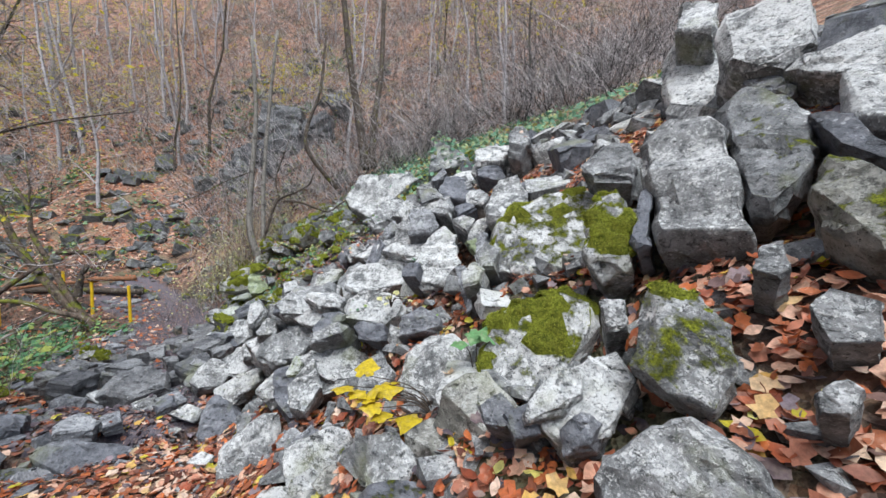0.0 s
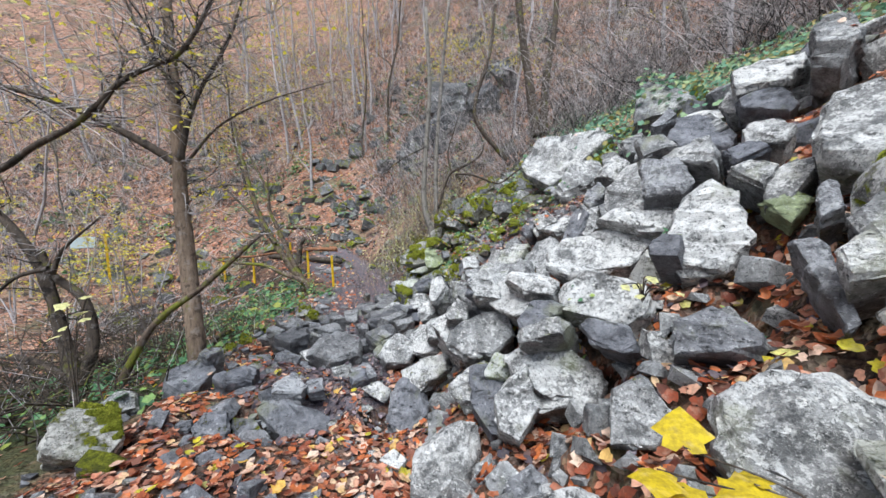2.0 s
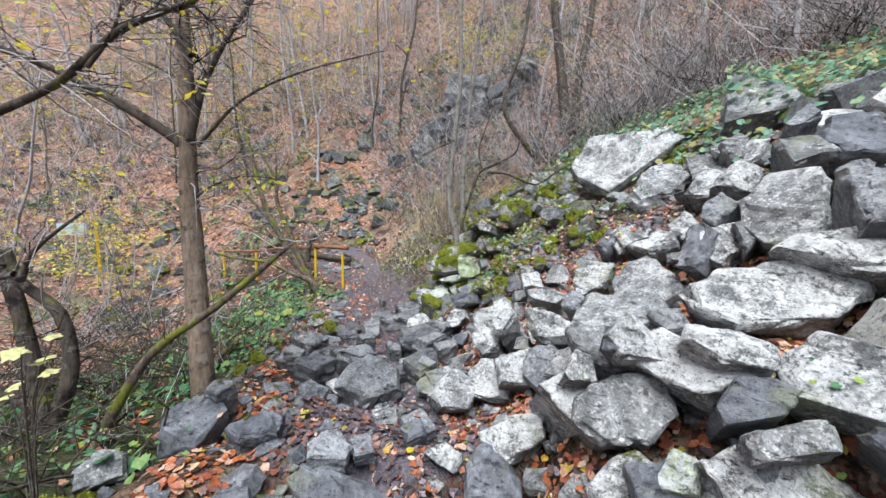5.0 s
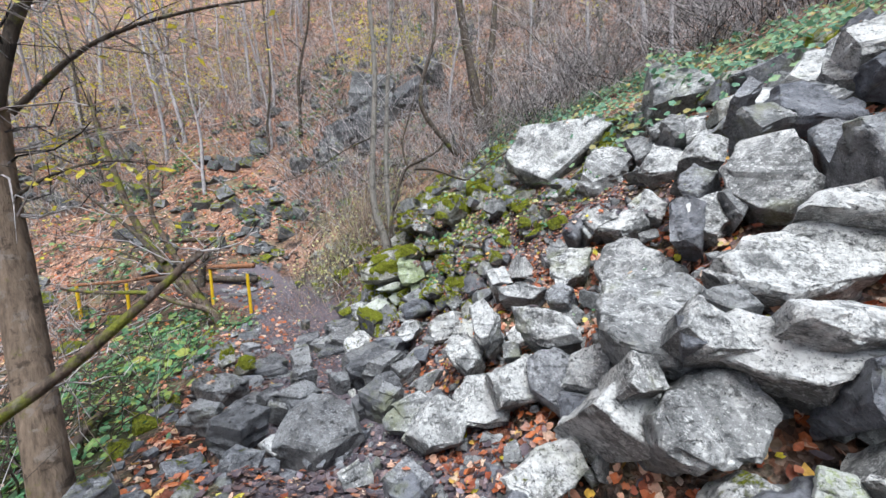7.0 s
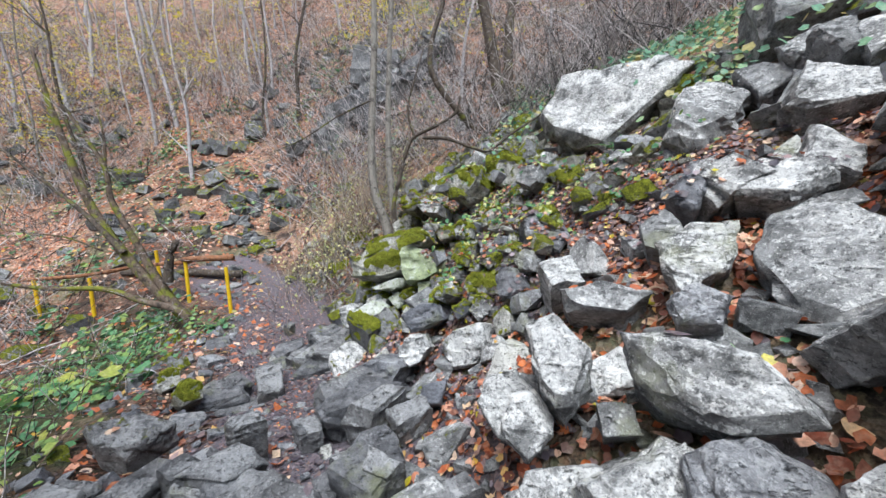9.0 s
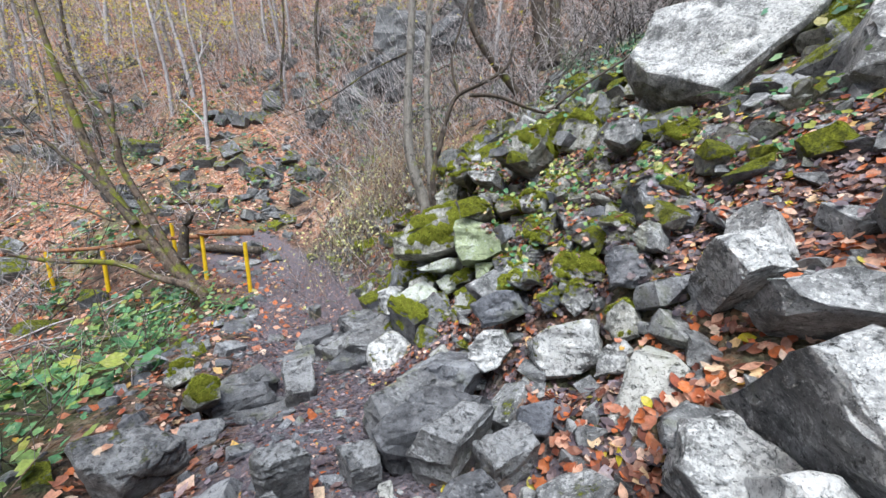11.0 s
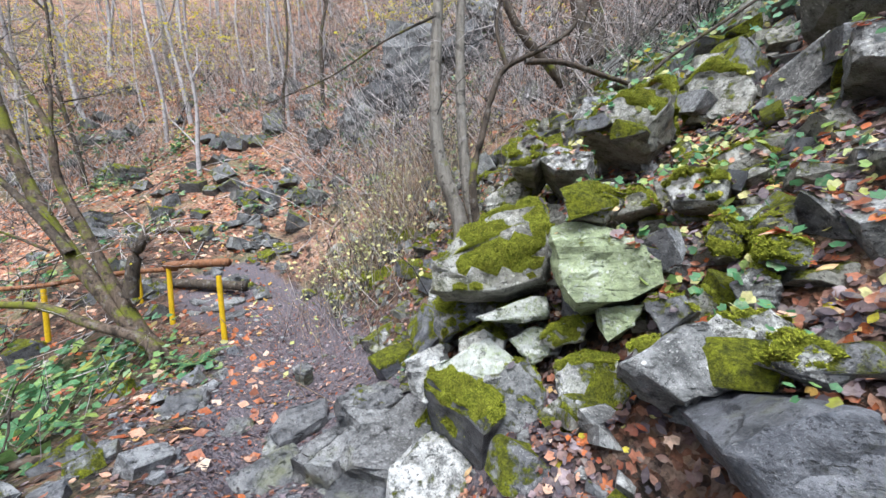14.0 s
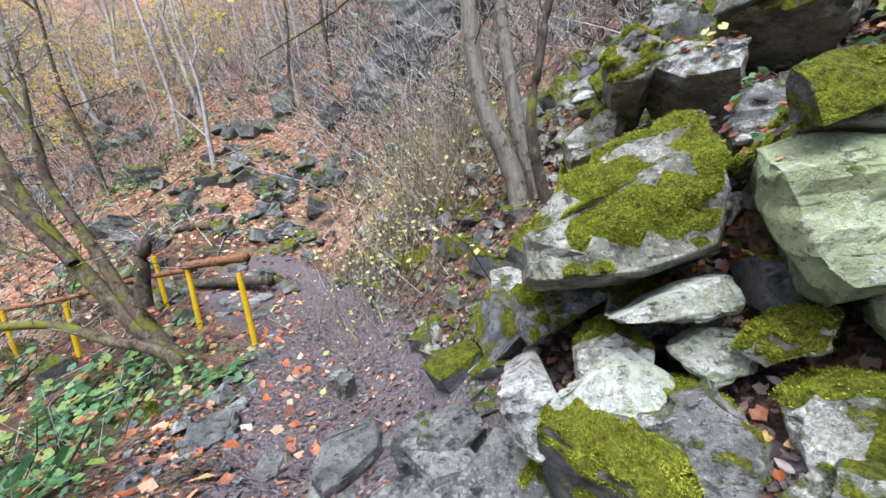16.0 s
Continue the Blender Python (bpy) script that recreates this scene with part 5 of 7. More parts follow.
rock(-2.17, 5.87, 0.89, -111, 40, 0.22, "p", 0.1, (-0.14, 0.05), (0.01, 0.17), (0.15, 0.04), (0.06, -0.14), (-0.09, -0.11))
rock(-2.12, 5.16, 0.38, -120, 40, 0.18, "p", 0, (-0.14, 0.01), (-0.02, 0.12), (0.10, 0.06), (0.10, -0.06), (-0.07, -0.12))
rock(-0.63, 2.60, 0.46, -92, 40, 0.20, "p", 0.2, (-0.13, 0.09), (0.00, 0.20), (0.14, 0.02), (0.09, -0.12), (-0.12, -0.16))
rock(-0.27, 3.18, 0.66, -100, 40, 0.31, "p", 0.1, (-0.15, 0.12), (0.06, 0.23), (0.24, -0.00), (0.17, -0.11), (-0.15, -0.19), (-0.22, -0.03))
rock(-0.18, 2.38, 0.62, -108, 40, 0.34, "p", 0, (-0.27, -0.01), (-0.12, 0.19), (0.08, 0.23), (0.19, 0.15), (0.22, -0.02), (0.09, -0.16), (-0.11, -0.22), (-0.21, -0.14))
rock(-1.12, 2.49, 0.01, -76, 40, 0.16, "d", 0.1, (-0.12, 0.02), (0.02, 0.11), (0.13, 0.03), (0.07, -0.07), (-0.11, -0.09))
rock(-1.25, 2.76, 0.26, -74, 40, 0.21, "p", 0.1, (-0.14, 0.06), (0.06, 0.27), (0.15, 0.02), (0.02, -0.19), (-0.10, -0.14))
rock(-10.86, 11.05, -0.71, -70, 80, 0.14, "f", 0, (-0.34, 0.05), (-0.12, 0.20), (0.22, 0.17), (0.36, -0.02), (0.18, -0.19), (-0.22, -0.16))
rock(-11.37, 11.19, -0.59, -45, 80, 0.14, "f", 0, (-0.26, 0.12), (0.04, 0.22), (0.30, 0.10), (0.24, -0.14), (-0.10, -0.20))
rock(-10.33, 10.93, -0.81, -20, 80, 0.14, "f", 0, (-0.30, -0.06), (-0.18, 0.18), (0.14, 0.16), (0.32, 0.02), (0.08, -0.18))
rock(-10.86, 11.31, -0.62, -70, 80, 0.14, "f", 0, (-0.34, 0.05), (-0.12, 0.20), (0.22, 0.17), (0.36, -0.02), (0.18, -0.19), (-0.22, -0.16))
rock(-11.13, 10.89, -0.74, -45, 80, 0.14, "f", 0, (-0.26, 0.12), (0.04, 0.22), (0.30, 0.10), (0.24, -0.14), (-0.10, -0.20))
rock(-7.74, 9.42, -1.05, -20, 80, 0.14, "f", 0, (-0.13, -0.03), (-0.08, 0.08), (0.06, 0.07), (0.13, 0.01), (0.03, -0.08))
rock(-7.65, 9.35, -1.06, -70, 80, 0.14, "f", 0, (-0.14, 0.02), (-0.05, 0.08), (0.09, 0.07), (0.15, -0.01), (0.08, -0.08), (-0.09, -0.07))

HOLLOWS.append(np.array(BEDS))
FLOOR = build_ground()


# ---- smaller stones that fill the scree ----
def fill_stones():
    rng = random.Random(7)
    kinds = []
    for i in range(14):
        sx, sy, sz = 1, rng.uniform(0.55, 0.9), rng.uniform(0.4, 0.75)
        hull = [Vector((rng.choice((-0.5, 0.5)) * sx * rng.uniform(0.55, 1), rng.choice((-0.5, 0.5)) * sy * rng.uniform(0.55, 1),
                        rng.choice((-0.5, 0.5)) * sz * rng.uniform(0.55, 1))) for _ in range(15)]
        kinds.append((rock_mesh("scree_stone", hull, 1.0, 300 + i, STONE["pdpm"[i % 4]], 1), "pdpm"[i % 4]))
    wet = []
    for i in (1, 5, 9, 13):
        me = kinds[i][0].copy()
        me.materials[0] = STONE["w"]
        wet.append(me)
    low = []
    for i in range(10):
        hull = [Vector((rng.choice((-0.5, 0.5)) * rng.uniform(0.6, 1), rng.choice((-0.4, 0.4)) * rng.uniform(0.6, 1), rng.choice((-0.3, 0.3)) * rng.uniform(0.6, 1))) for _ in range(11)]
        bm = bmesh.new()
        for p in hull:
            bm.verts.new(p)
        got = bmesh.ops.convex_hull(bm, input=bm.verts)
        junk = {g for g in got["geom_interior"] + got["geom_unused"] if isinstance(g, bmesh.types.BMVert)}
        bmesh.ops.delete(bm, geom=list(junk), context="VERTS")
        me = bpy.data.meshes.new("chip")
        bm.to_mesh(me)
        bm.free()
        low.append(me)
    placed = single = 0
    rest = {k: Heap() for k in 'pdm'}
    for turn in range(60000):
        wave = 0 if turn < 9000 else 1 if turn < 24000 else 2
        if placed >= (300, 1000, 3600)[wave]:
            continue
        x, y = rng.uniform(-9.5, 4.8), rng.uniform(-1.5, 13)
        s = slope_side(x, y)
        if s < -2.6 or s > 6.5 or (off_path(x, y) < 0.75 and y > 6.3) or (s < -0.6 and rng.random() < 0.6):
            continue
        size = (rng.uniform(0.3, 0.55), rng.uniform(0.16, 0.3), rng.uniform(0.07, 0.16))[wave] * (1.0 if s > 0 else 0.65)
        if s > 3.5:
            size *= 1.3
        if any((x - a) ** 2 + (y - b) ** 2 < (0.46 * r + 0.33 * size) ** 2 for a, b, r in SPOTS):
            continue
        if abs(x + 0.85 * y - 0.1) < 0.45 + 0.5 * size and y < 6.8:
            size *= 0.45
        me, kind = kinds[rng.randrange(len(kinds))] if s > -0.3 else kinds[rng.choice((1, 5, 9, 13))]
        if wave == 2:
            me = low[rng.randrange(10)]
        m = pose(x, y, 0.5 * (ground_z(x, y) + base_z(x, y)) + 0.06 * size, rng.uniform(-30, 30), rng.uniform(-30, 30), rng.uniform(0, 360)) @ Matrix.Diagonal((size, size, size, 1))
        mossy = max(0.0, min(1.0, (y - 6.6) / 1.5)) * (1 if s > -0.2 else 0.4)
        mossy = max(mossy, 0.9 if s < -1.7 and y < 9 else 0.0)
        green = mossy * rng.uniform(0.3, 0.75) + (0.3 if rng.random() < 0.25 else 0)
        if wave < 2 and single < 300:
            single += 1
            ob = new("scree_stone", me)
            ob.matrix_world = m
            ob["moss"] = green
            tagged(ob, TEXT["m"] if green > 0.45 else "small grey angular stone lying in the scree" if s > -0.3 else "dark flat stone bedded in the path",
                   "stone", "small stones of the scree")
        else:
            rest["d" if s < -0.3 else "m" if green > 0.4 else "p"].add([m @ v.co for v in me.vertices], [tuple(p.vertices) for p in me.polygons])
        base = len(SOLID_V)
        SOLID_V.extend(m @ v.co for v in me.vertices)
        SOLID_F.extend(tuple(base + i for i in p.vertices) for p in me.polygons)
        SPOTS.append((x, y, size * 0.45))
        placed += 1
    for i in range(110):
        t = rng.random()
        x = -10.8 - 2.6 * math.sin(min(1.0, t * 1.25) * 1.57) + rng.gauss(0, 0.5)
        y = 11.9 + 5.6 * t + rng.gauss(0, 0.4)
        size = rng.choice((0.14, 0.2, 0.28, 0.36, 0.5))
        if t > 0.9:
            x, y, size = rng.uniform(-11.5, -8.8), rng.uniform(17, 20), rng.uniform(0.5, 1.1)
        me = wet[rng.randrange(4)]
        ob = new("stream_stone", me)
        ob.matrix_world = pose(x, y, ground_z(x, y) + 0.12 * size, rng.uniform(-25, 25), rng.uniform(-25, 25), rng.uniform(0, 360)) @ Matrix.Diagonal((size, size, size, 1))
        ob["moss"] = rng.choice((0.0, 0.1, 0.35, 0.6))
        tagged(ob, "dark wet stone in the bed of the gully" if ob["moss"] < 0.3 else "dark mossy stone in the bed of the gully", "stone", "stones of the gully")
    for i in range(650):
        t = rng.random()
        x, y = -3.8 - 6.5 * t + rng.gauss(0, 0.6), 4.6 + 7.0 * t + rng.gauss(0, 0.6)
        k = rng.choice((0.02, 0.03, 0.03, 0.045, 0.07, 0.11))
        me = low[rng.randrange(10)]
        m = pose(x, y, ground_z(x, y) + 0.02 * k, rng.uniform(-9, 9), rng.uniform(-9, 9), rng.uniform(0, 360)) @ Matrix.Diagonal((k, k, k * 0.5, 1))
        rest["d"].add([m @ v.co for v in me.vertices], [tuple(p.vertices) for p in me.polygons])
    for k, h in rest.items():
        ob = h.done("rubble", STONE[k], None, False)
        ob["moss"] = 0.5 if k == "m" else 0.05
        tagged(ob, "loose rubble of small stones filling the scree", "rubble", kind="stuff")


fill_stones()


# ---- what lies or grows on the stones: dropped from above ----
from mathutils.bvhtree import BVHTree

base0 = len(SOLID_V)
ALL_V = SOLID_V + [v.co.copy() for v in FLOOR.vertices]
ALL_F = SOLID_F + [tuple(base0 + k for k in p.vertices) for p in FLOOR.polygons if -11 < p.center.x < 6 and -3 < p.center.y < 15]
TREE = BVHTree.FromPolygons(ALL_V, ALL_F)


def drop(x, y):
    """Where something falling at x, y comes to rest, and the slope there."""
    if -10 < x < 5 and -2 < y < 14:
        hit, n, i, d = TREE.ray_cast(Vector((x, y, 12)), Vector((0, 0, -1)))
        if hit:
            return hit, (n if n.z > 0 else -n), i >= len(SOLID_F)
    z = ground_z(x, y)
    return Vector((x, y, z)), Vector((ground_z(x - 0.2, y) - ground_z(x + 0.2, y), ground_z(x, y - 0.2) - ground_z(x, y + 0.2), 0.4)).normalized(), True


def moss_cobbles():
    """Small stones grown over with moss on the shoulder above the path's bend."""
    rng = random.Random(17)
    kinds = [o.data for o in scene.objects if o.name.startswith("scree_stone")][:40]
    kinds = [me for me in kinds if len(me.vertices) > 60] or kinds
    n = 0
    while n < 90:
        x, y = rng.uniform(-4.6, -0.4), rng.uniform(6.7, 10)
        s = slope_side(x, y)
        if s < 0.45 or s > 3.4:
            continue
        n += 1
        p, nn, earth = drop(x, y)
        k = rng.uniform(0.12, 0.30)
        ob = new("mossy_stone", rng.choice(kinds))
        ob.matrix_world = pose(p.x, p.y, p.z + 0.08 * k, rng.uniform(-30, 30), rng.uniform(-30, 30), rng.uniform(0, 360)) @ Matrix.Diagonal((k, k, k, 1))
        ob["moss"] = rng.choice((0.4, 0.55, 0.65, 0.8))
        tagged(ob, "small stone covered in yellow-green moss on the shoulder", "stone", "mossy stones of the shoulder")


moss_cobbles()


def litter():
    rng = random.Random(11)
    dry, wet, gold, far = Heap(), Heap(), Heap(), Heap()
    for _ in range(140000):
        x, y = rng.uniform(-9.5, 3.5), rng.uniform(-3.0, 13)
        s = slope_side(x, y)
        if s < -4.5 or s > 6 or (y < -1 and rng.random() < -0.45 * (y + 1)):
            continue
        patch = noise.noise((x * 0.9, y * 0.9, 2.0)) + 0.5 * noise.noise((x * 2.6, y * 2.6, 7.0))
        p, n, earth = drop(x, y)
        want = 0.14 + 1.5 * max(0.0, patch + 0.15)
        if earth and s > 0.1 and y < 10:
            want = max(want, 0.95)
        if earth and y < 4.6 and -2.3 < s < 0.5:
            want = max(want, 0.75)
        if not earth:
            want *= 0.022 if n.z > 0.75 else 0.0
            if noise.noise((p.x * 1.6, p.y * 1.6, 9.0)) > -0.1 and n.z > 0.4 and 1.45 < s < 3.0 and y > 6.6:
                want += 0.6
        if off_path(x, y) < 0.9 and y > 4.5:
            want *= 0.22
        if s < -2.3:
            want *= 0.10
        if rng.random() > want:
            continue
        n = (n + Vector((rng.gauss(0, 0.35), rng.gauss(0, 0.35), 0.2))).normalized()
        size = rng.uniform(0.03, 0.075) * (1.15 if y < 6 else 0.8)
        v, f = leaf(p + n * (rng.uniform(0.008, 0.05) if earth else 0.008), size, n, rng.uniform(0, 6.3), rng.uniform(-0.7, 1.2), True, rng.choice((OVAL, OVAL, KEEN, STAR, LEAF)))
        r = rng.random()
        if off_path(x, y) < 1.3 and y > 4.2:
            r = 0.05 + 0.85 * r
        damp = off_path(x, y) < 1.3 or y > 6.2 and noise.noise((x * 1.5, y * 1.5, 4.0)) > -0.12
        (gold if r < 0.025 else wet if (damp and r < 0.8) or r < 0.12 else dry).add(v, f)
    # the wet mat of leaves on the shoulder
    for _ in range(26000):
        x, y = rng.uniform(-5.2, -0.8), rng.uniform(5.9, 10)
        s = slope_side(x, y)
        if s < 0.25 or s > 3.6 or noise.noise((x * 1.3, y * 1.3, 3.0)) < -0.28:
            continue
        p, n, earth = drop(x, y)
        if not earth and (n.z < 0.6 or rng.random() < 0.6 or s > 3.0 or s < 1.45):
            continue
        n = (n + Vector((rng.gauss(0, 0.35), rng.gauss(0, 0.35), 0.2))).normalized()
        v, f = leaf(p + n * rng.uniform(0.006, 0.03), rng.uniform(0.03, 0.07), n, rng.uniform(0, 6.3), rng.uniform(-0.7, 1.2), True, rng.choice((OVAL, KEEN, STAR, LEAF)))
        r = rng.random()
        (gold if r < 0.02 else dry if r < 0.32 else wet).add(v, f)
    # leaves drifted into the clefts, under the overhangs too
    buried = ((0, 0, 1), (-0.6, -0.5, 0.5), (0.2, -0.8, 0.5), (-0.8, 0.3, 0.5))
    for _ in range(52000):
        x, y = rng.uniform(-5.5, 3.2), rng.uniform(-0.5, 10)
        s = slope_side(x, y)
        if s < 0.0 or s > 4.2:
            continue
        z = ground_z(x, y)
        n = Vector((z - ground_z(x + 0.06, y), z - ground_z(x, y + 0.06), 0.06)).normalized()
        p = Vector((x, y, z)) + n * rng.uniform(0.012, 0.05)
        if all(TREE.ray_cast(p, Vector(d), 0.35)[0] for d in buried):
            continue
        n = (n + Vector((rng.gauss(0, 0.35), rng.gauss(0, 0.35), rng.gauss(0, 0.2)))).normalized()
        v, f = leaf(p, rng.uniform(0.035, 0.08) * (0.75 if y > 6.2 else 1.0), n, rng.uniform(0, 6.3), rng.uniform(-0.7, 1.2), True, rng.choice((OVAL, OVAL, KEEN, STAR, LEAF)))
        r = rng.random()
        (gold if r < 0.03 else wet if r < (0.72 if y > 6.2 else 0.18) else dry).add(v, f)
    for _ in range(26000):
        d = rng.uniform(0, 1) ** 0.7
        x, y = -10 - 16 * d + rng.gauss(0, 6), 12 + 14 * d + rng.gauss(0, 6)
        if slope_side(x, y) > -0.5 and y < 14:
            continue
        z = ground_z(x, y)
        n = Vector((rng.gauss(0.25, 0.4), rng.gauss(-0.4, 0.4), 1)).normalized()
        far.add(*leaf((x, y, z + 0.02), rng.uniform(0.08, 0.15), n, rng.uniform(0, 6.3), rng.uniform(-0.3, 0.7), False))
    for _ in range(15000):
        t = rng.random()
        x, y = -3.8 - 6.2 * t + rng.gauss(0, 0.8), 4.6 + 6.8 * t + rng.gauss(0, 0.8)
        p, n, earth = drop(x, y)
        if earth:
            n = (n + Vector((rng.gauss(0, 0.2), rng.gauss(0, 0.2), 0))).normalized()
            (wet if rng.random() < 0.88 else dry).add(*leaf(p + n * 0.006, rng.uniform(0.018, 0.045), n, rng.uniform(0, 6.3), rng.uniform(-0.2, 0.5), True, OVAL))
    for h, name, mat, text in ((dry, "leaf_litter", LITTER, "rust-orange and tan fallen leaves between the stones"),
                               (wet, "wet_leaf_litter", WET, "dark wet fallen leaves on the mossy slope"),
                               (gold, "yellow_leaf_litter", YELLOW, "scattered bright yellow fallen leaves"),
                               (far, "far_leaf_litter", LITTER, "reddish leaf litter over the far bank")):
        tagged(h.done(name, mat), text, "leaves", kind="stuff")


litter()


def moss_cushions():
    """Thick cushions of moss that cap the mossiest boulders, with short fibres standing on them."""
    rng = random.Random(5)
    s = Nodes("moss_cushion", 0.97, 0.1)
    c = s.mix(s.ramp(s.noise(85, 5, 0.75), [(0.32, 0.0), (0.68, 1.0)]), (0.055, 0.066, 0.010), (0.40, 0.44, 0.05))
    c = s.mix(s.ramp(s.noise(9, 5, 0.7), [(0.42, 0.0), (0.62, 0.6)]), c, (0.13, 0.12, 0.02))
    c = s.mix(s.ramp(s.noise(24, 5, 0.7), [(0.36, 0.7), (0.50, 0.0)]), c, (0.04, 0.055, 0.008))
    cushion = s.done(c, s.math("ADD", s.noise(120, 3, 0.8), s.noise(30, 4, 0.7)), 1.0, 0.03)
    h = Heap()
    for ob in [o for o in scene.objects if o.name.startswith("boulder") and o["moss"] > 0.44]:
        me, m = ob.data, ob["moss"]
        size = max(ob.dimensions)
        cap = set()
        for p in me.polygons:
            w = ob.location + p.center
            if m + 0.55 * (p.normal.z - 0.35) + 0.75 * noise.noise(w * 3.3) + 0.3 * noise.noise(w * 9.0) > (0.67 if w.y > 6 else 0.78) and p.normal.z > -0.25:
                cap.add(p.index)
        if len(cap) < 12:
            continue
        inner, touch = {}, {}
        for p in me.polygons:
            for i in p.vertices:
                inner[i] = inner.get(i, True) and p.index in cap
                if p.index in cap:
                    touch.setdefault(i, []).append(p.index)
        thick = min(0.045, 0.05 * size + 0.012)
        sheets, left = [], set(cap)
        while left:
            sheet, edge = [], [left.pop()]
            while edge:
                k = edge.pop()
                sheet.append(k)
                for i in me.polygons[k].vertices:
                    for other in touch[i]:
                        if other in left:
                            left.remove(other)
                            edge.append(other)
            if len(sheet) > 9:
                sheets.append(sorted(sheet))
        tops = []
        for sheet in sorted(sheets):
            seen, verts, faces = {}, [], []
            for k in sheet:
                for i in me.polygons[k].vertices:
                    if i not in seen:
                        v = me.vertices[i]
                        seen[i] = len(verts)
                        up = thick * (0.65 + 0.7 * noise.noise((ob.location + v.co) * 14.0)) if inner[i] else -0.004
                        verts.append(v.co + v.normal * up)
                faces.append(tuple(seen[i] for i in me.polygons[k].vertices))
            mesh_object("moss_cap", verts, faces, cushion, ob)
            tops += [[ob.location + verts[i] for i in f[:3]] for f in faces]
        ob["moss"] = min(m, 0.49)
        for v in tops:
            n0 = (v[1] - v[0]).cross(v[2] - v[0])
            area = 0.5 * n0.length
            if area < 1e-7:
                continue
            n0.normalize()
            for _ in range(min(26, int(area * 9000) + 1)):
                a, b = rng.random(), rng.random()
                if a + b > 1:
                    a, b = 1 - a, 1 - b
                q = v[0] + (v[1] - v[0]) * a + (v[2] - v[0]) * b
                n = (n0 + Vector((rng.gauss(0, 0.5), rng.gauss(0, 0.5), rng.gauss(0.3, 0.3)))).normalized()
                t = n.orthogonal().normalized() * 0.0022
                h.add([q - t, q + t, q + n * rng.uniform(0.005, 0.015)], [(0, 1, 2)])
    s = Nodes("moss_fibres", 0.95, 0.1)
    m = s.done(s.ramp(s.random(True), [(0.0, (0.08, 0.10, 0.008)), (0.6, (0.26, 0.29, 0.03)), (1.0, (0.47, 0.49, 0.06))]))
    tagged(h.done("moss", m), "yellow-green moss tufts on the boulders", "moss", kind="stuff")


moss_cushions()


# ---- trees ----
def tree(name, base, stems, material, twig_material, seed, label, twigs=40, leaves=0, leaf_mat=None, reach=0.9, sides=7):
    """Stems are (points, thick, thin), world places; twigs sprout from the upper two thirds of each stem."""
    rng = random.Random(seed)
    root = new(name)
    root.location = base
    o = Vector(base)
    tagged(root, label, "tree")
    tw, lv = Heap(), Heap()
    for i, (pts, thick, thin, *own) in enumerate(stems):
        line = smooth_line([Vector(p) - o for p in pts])
        n = len(line)
        rad = [thick + (thin - thick) * (k / (n - 1)) ** 0.8 for k in range(n)]
        rad = [r * (1 + 0.10 * noise.noise(Vector((k * 0.7, i * 3.1, seed)))) for k, r in enumerate(rad)]
        v, f = tube(line, rad, sides)
        mesh_object("trunk" if i == 0 else "limb", v, f, own[0] if own else material, root)
        for _ in range(twigs):
            k = rng.randrange(n // 3, n)
            p = line[k]
            d = Vector((rng.gauss(0, 1), rng.gauss(0, 1), rng.gauss(0.45, 0.5))).normalized()
            L = reach * rng.uniform(0.3, 1.0)
            q = bent(p, p + d * L, 0.25, rng, 4)
            r0 = min(0.014, rad[k] * 0.5) * rng.uniform(0.4, 0.8)
            tw.add(*tube(q, [r0, r0 * 0.8, r0 * 0.6, r0 * 0.45, r0 * 0.25], 3))
            for _ in range(3):
                a = q[rng.randrange(1, 5)]
                e = a + (d + Vector((rng.gauss(0, 0.7), rng.gauss(0, 0.7), rng.gauss(0.1, 0.5)))).normalized() * L * rng.uniform(0.25, 0.5)
                tw.add(*tube([a, a.lerp(e, 0.5) + Vector((0, 0, 0.02)), e], [r0 * 0.4, r0 * 0.3, r0 * 0.15], 3))
                for _ in range(int(leaves * 3 + rng.random()) if leaves >= 1 else int(rng.random() < leaves)):
                    e = e + Vector((rng.gauss(0, 0.06), rng.gauss(0, 0.06), rng.gauss(0, 0.06))) * leaves
                    lv.add(*leaf(e, rng.uniform(0.04, 0.085) * (1.3 if leaves >= 1 else 1.0), (rng.gauss(0, 0.5), rng.gauss(0, 0.5), 1), rng.uniform(0, 6.3), 0.3, False))
    if tw.v:
        tagged(tw.done("twig_spray", twig_material, root), kind="stuff")
    if lv.v:
        tagged(lv.done("crown", leaf_mat or YELLOW, root), kind="stuff")
    return root


def gz(x, y, up=0.0):
    return (x, y, ground_z(x, y) + up)


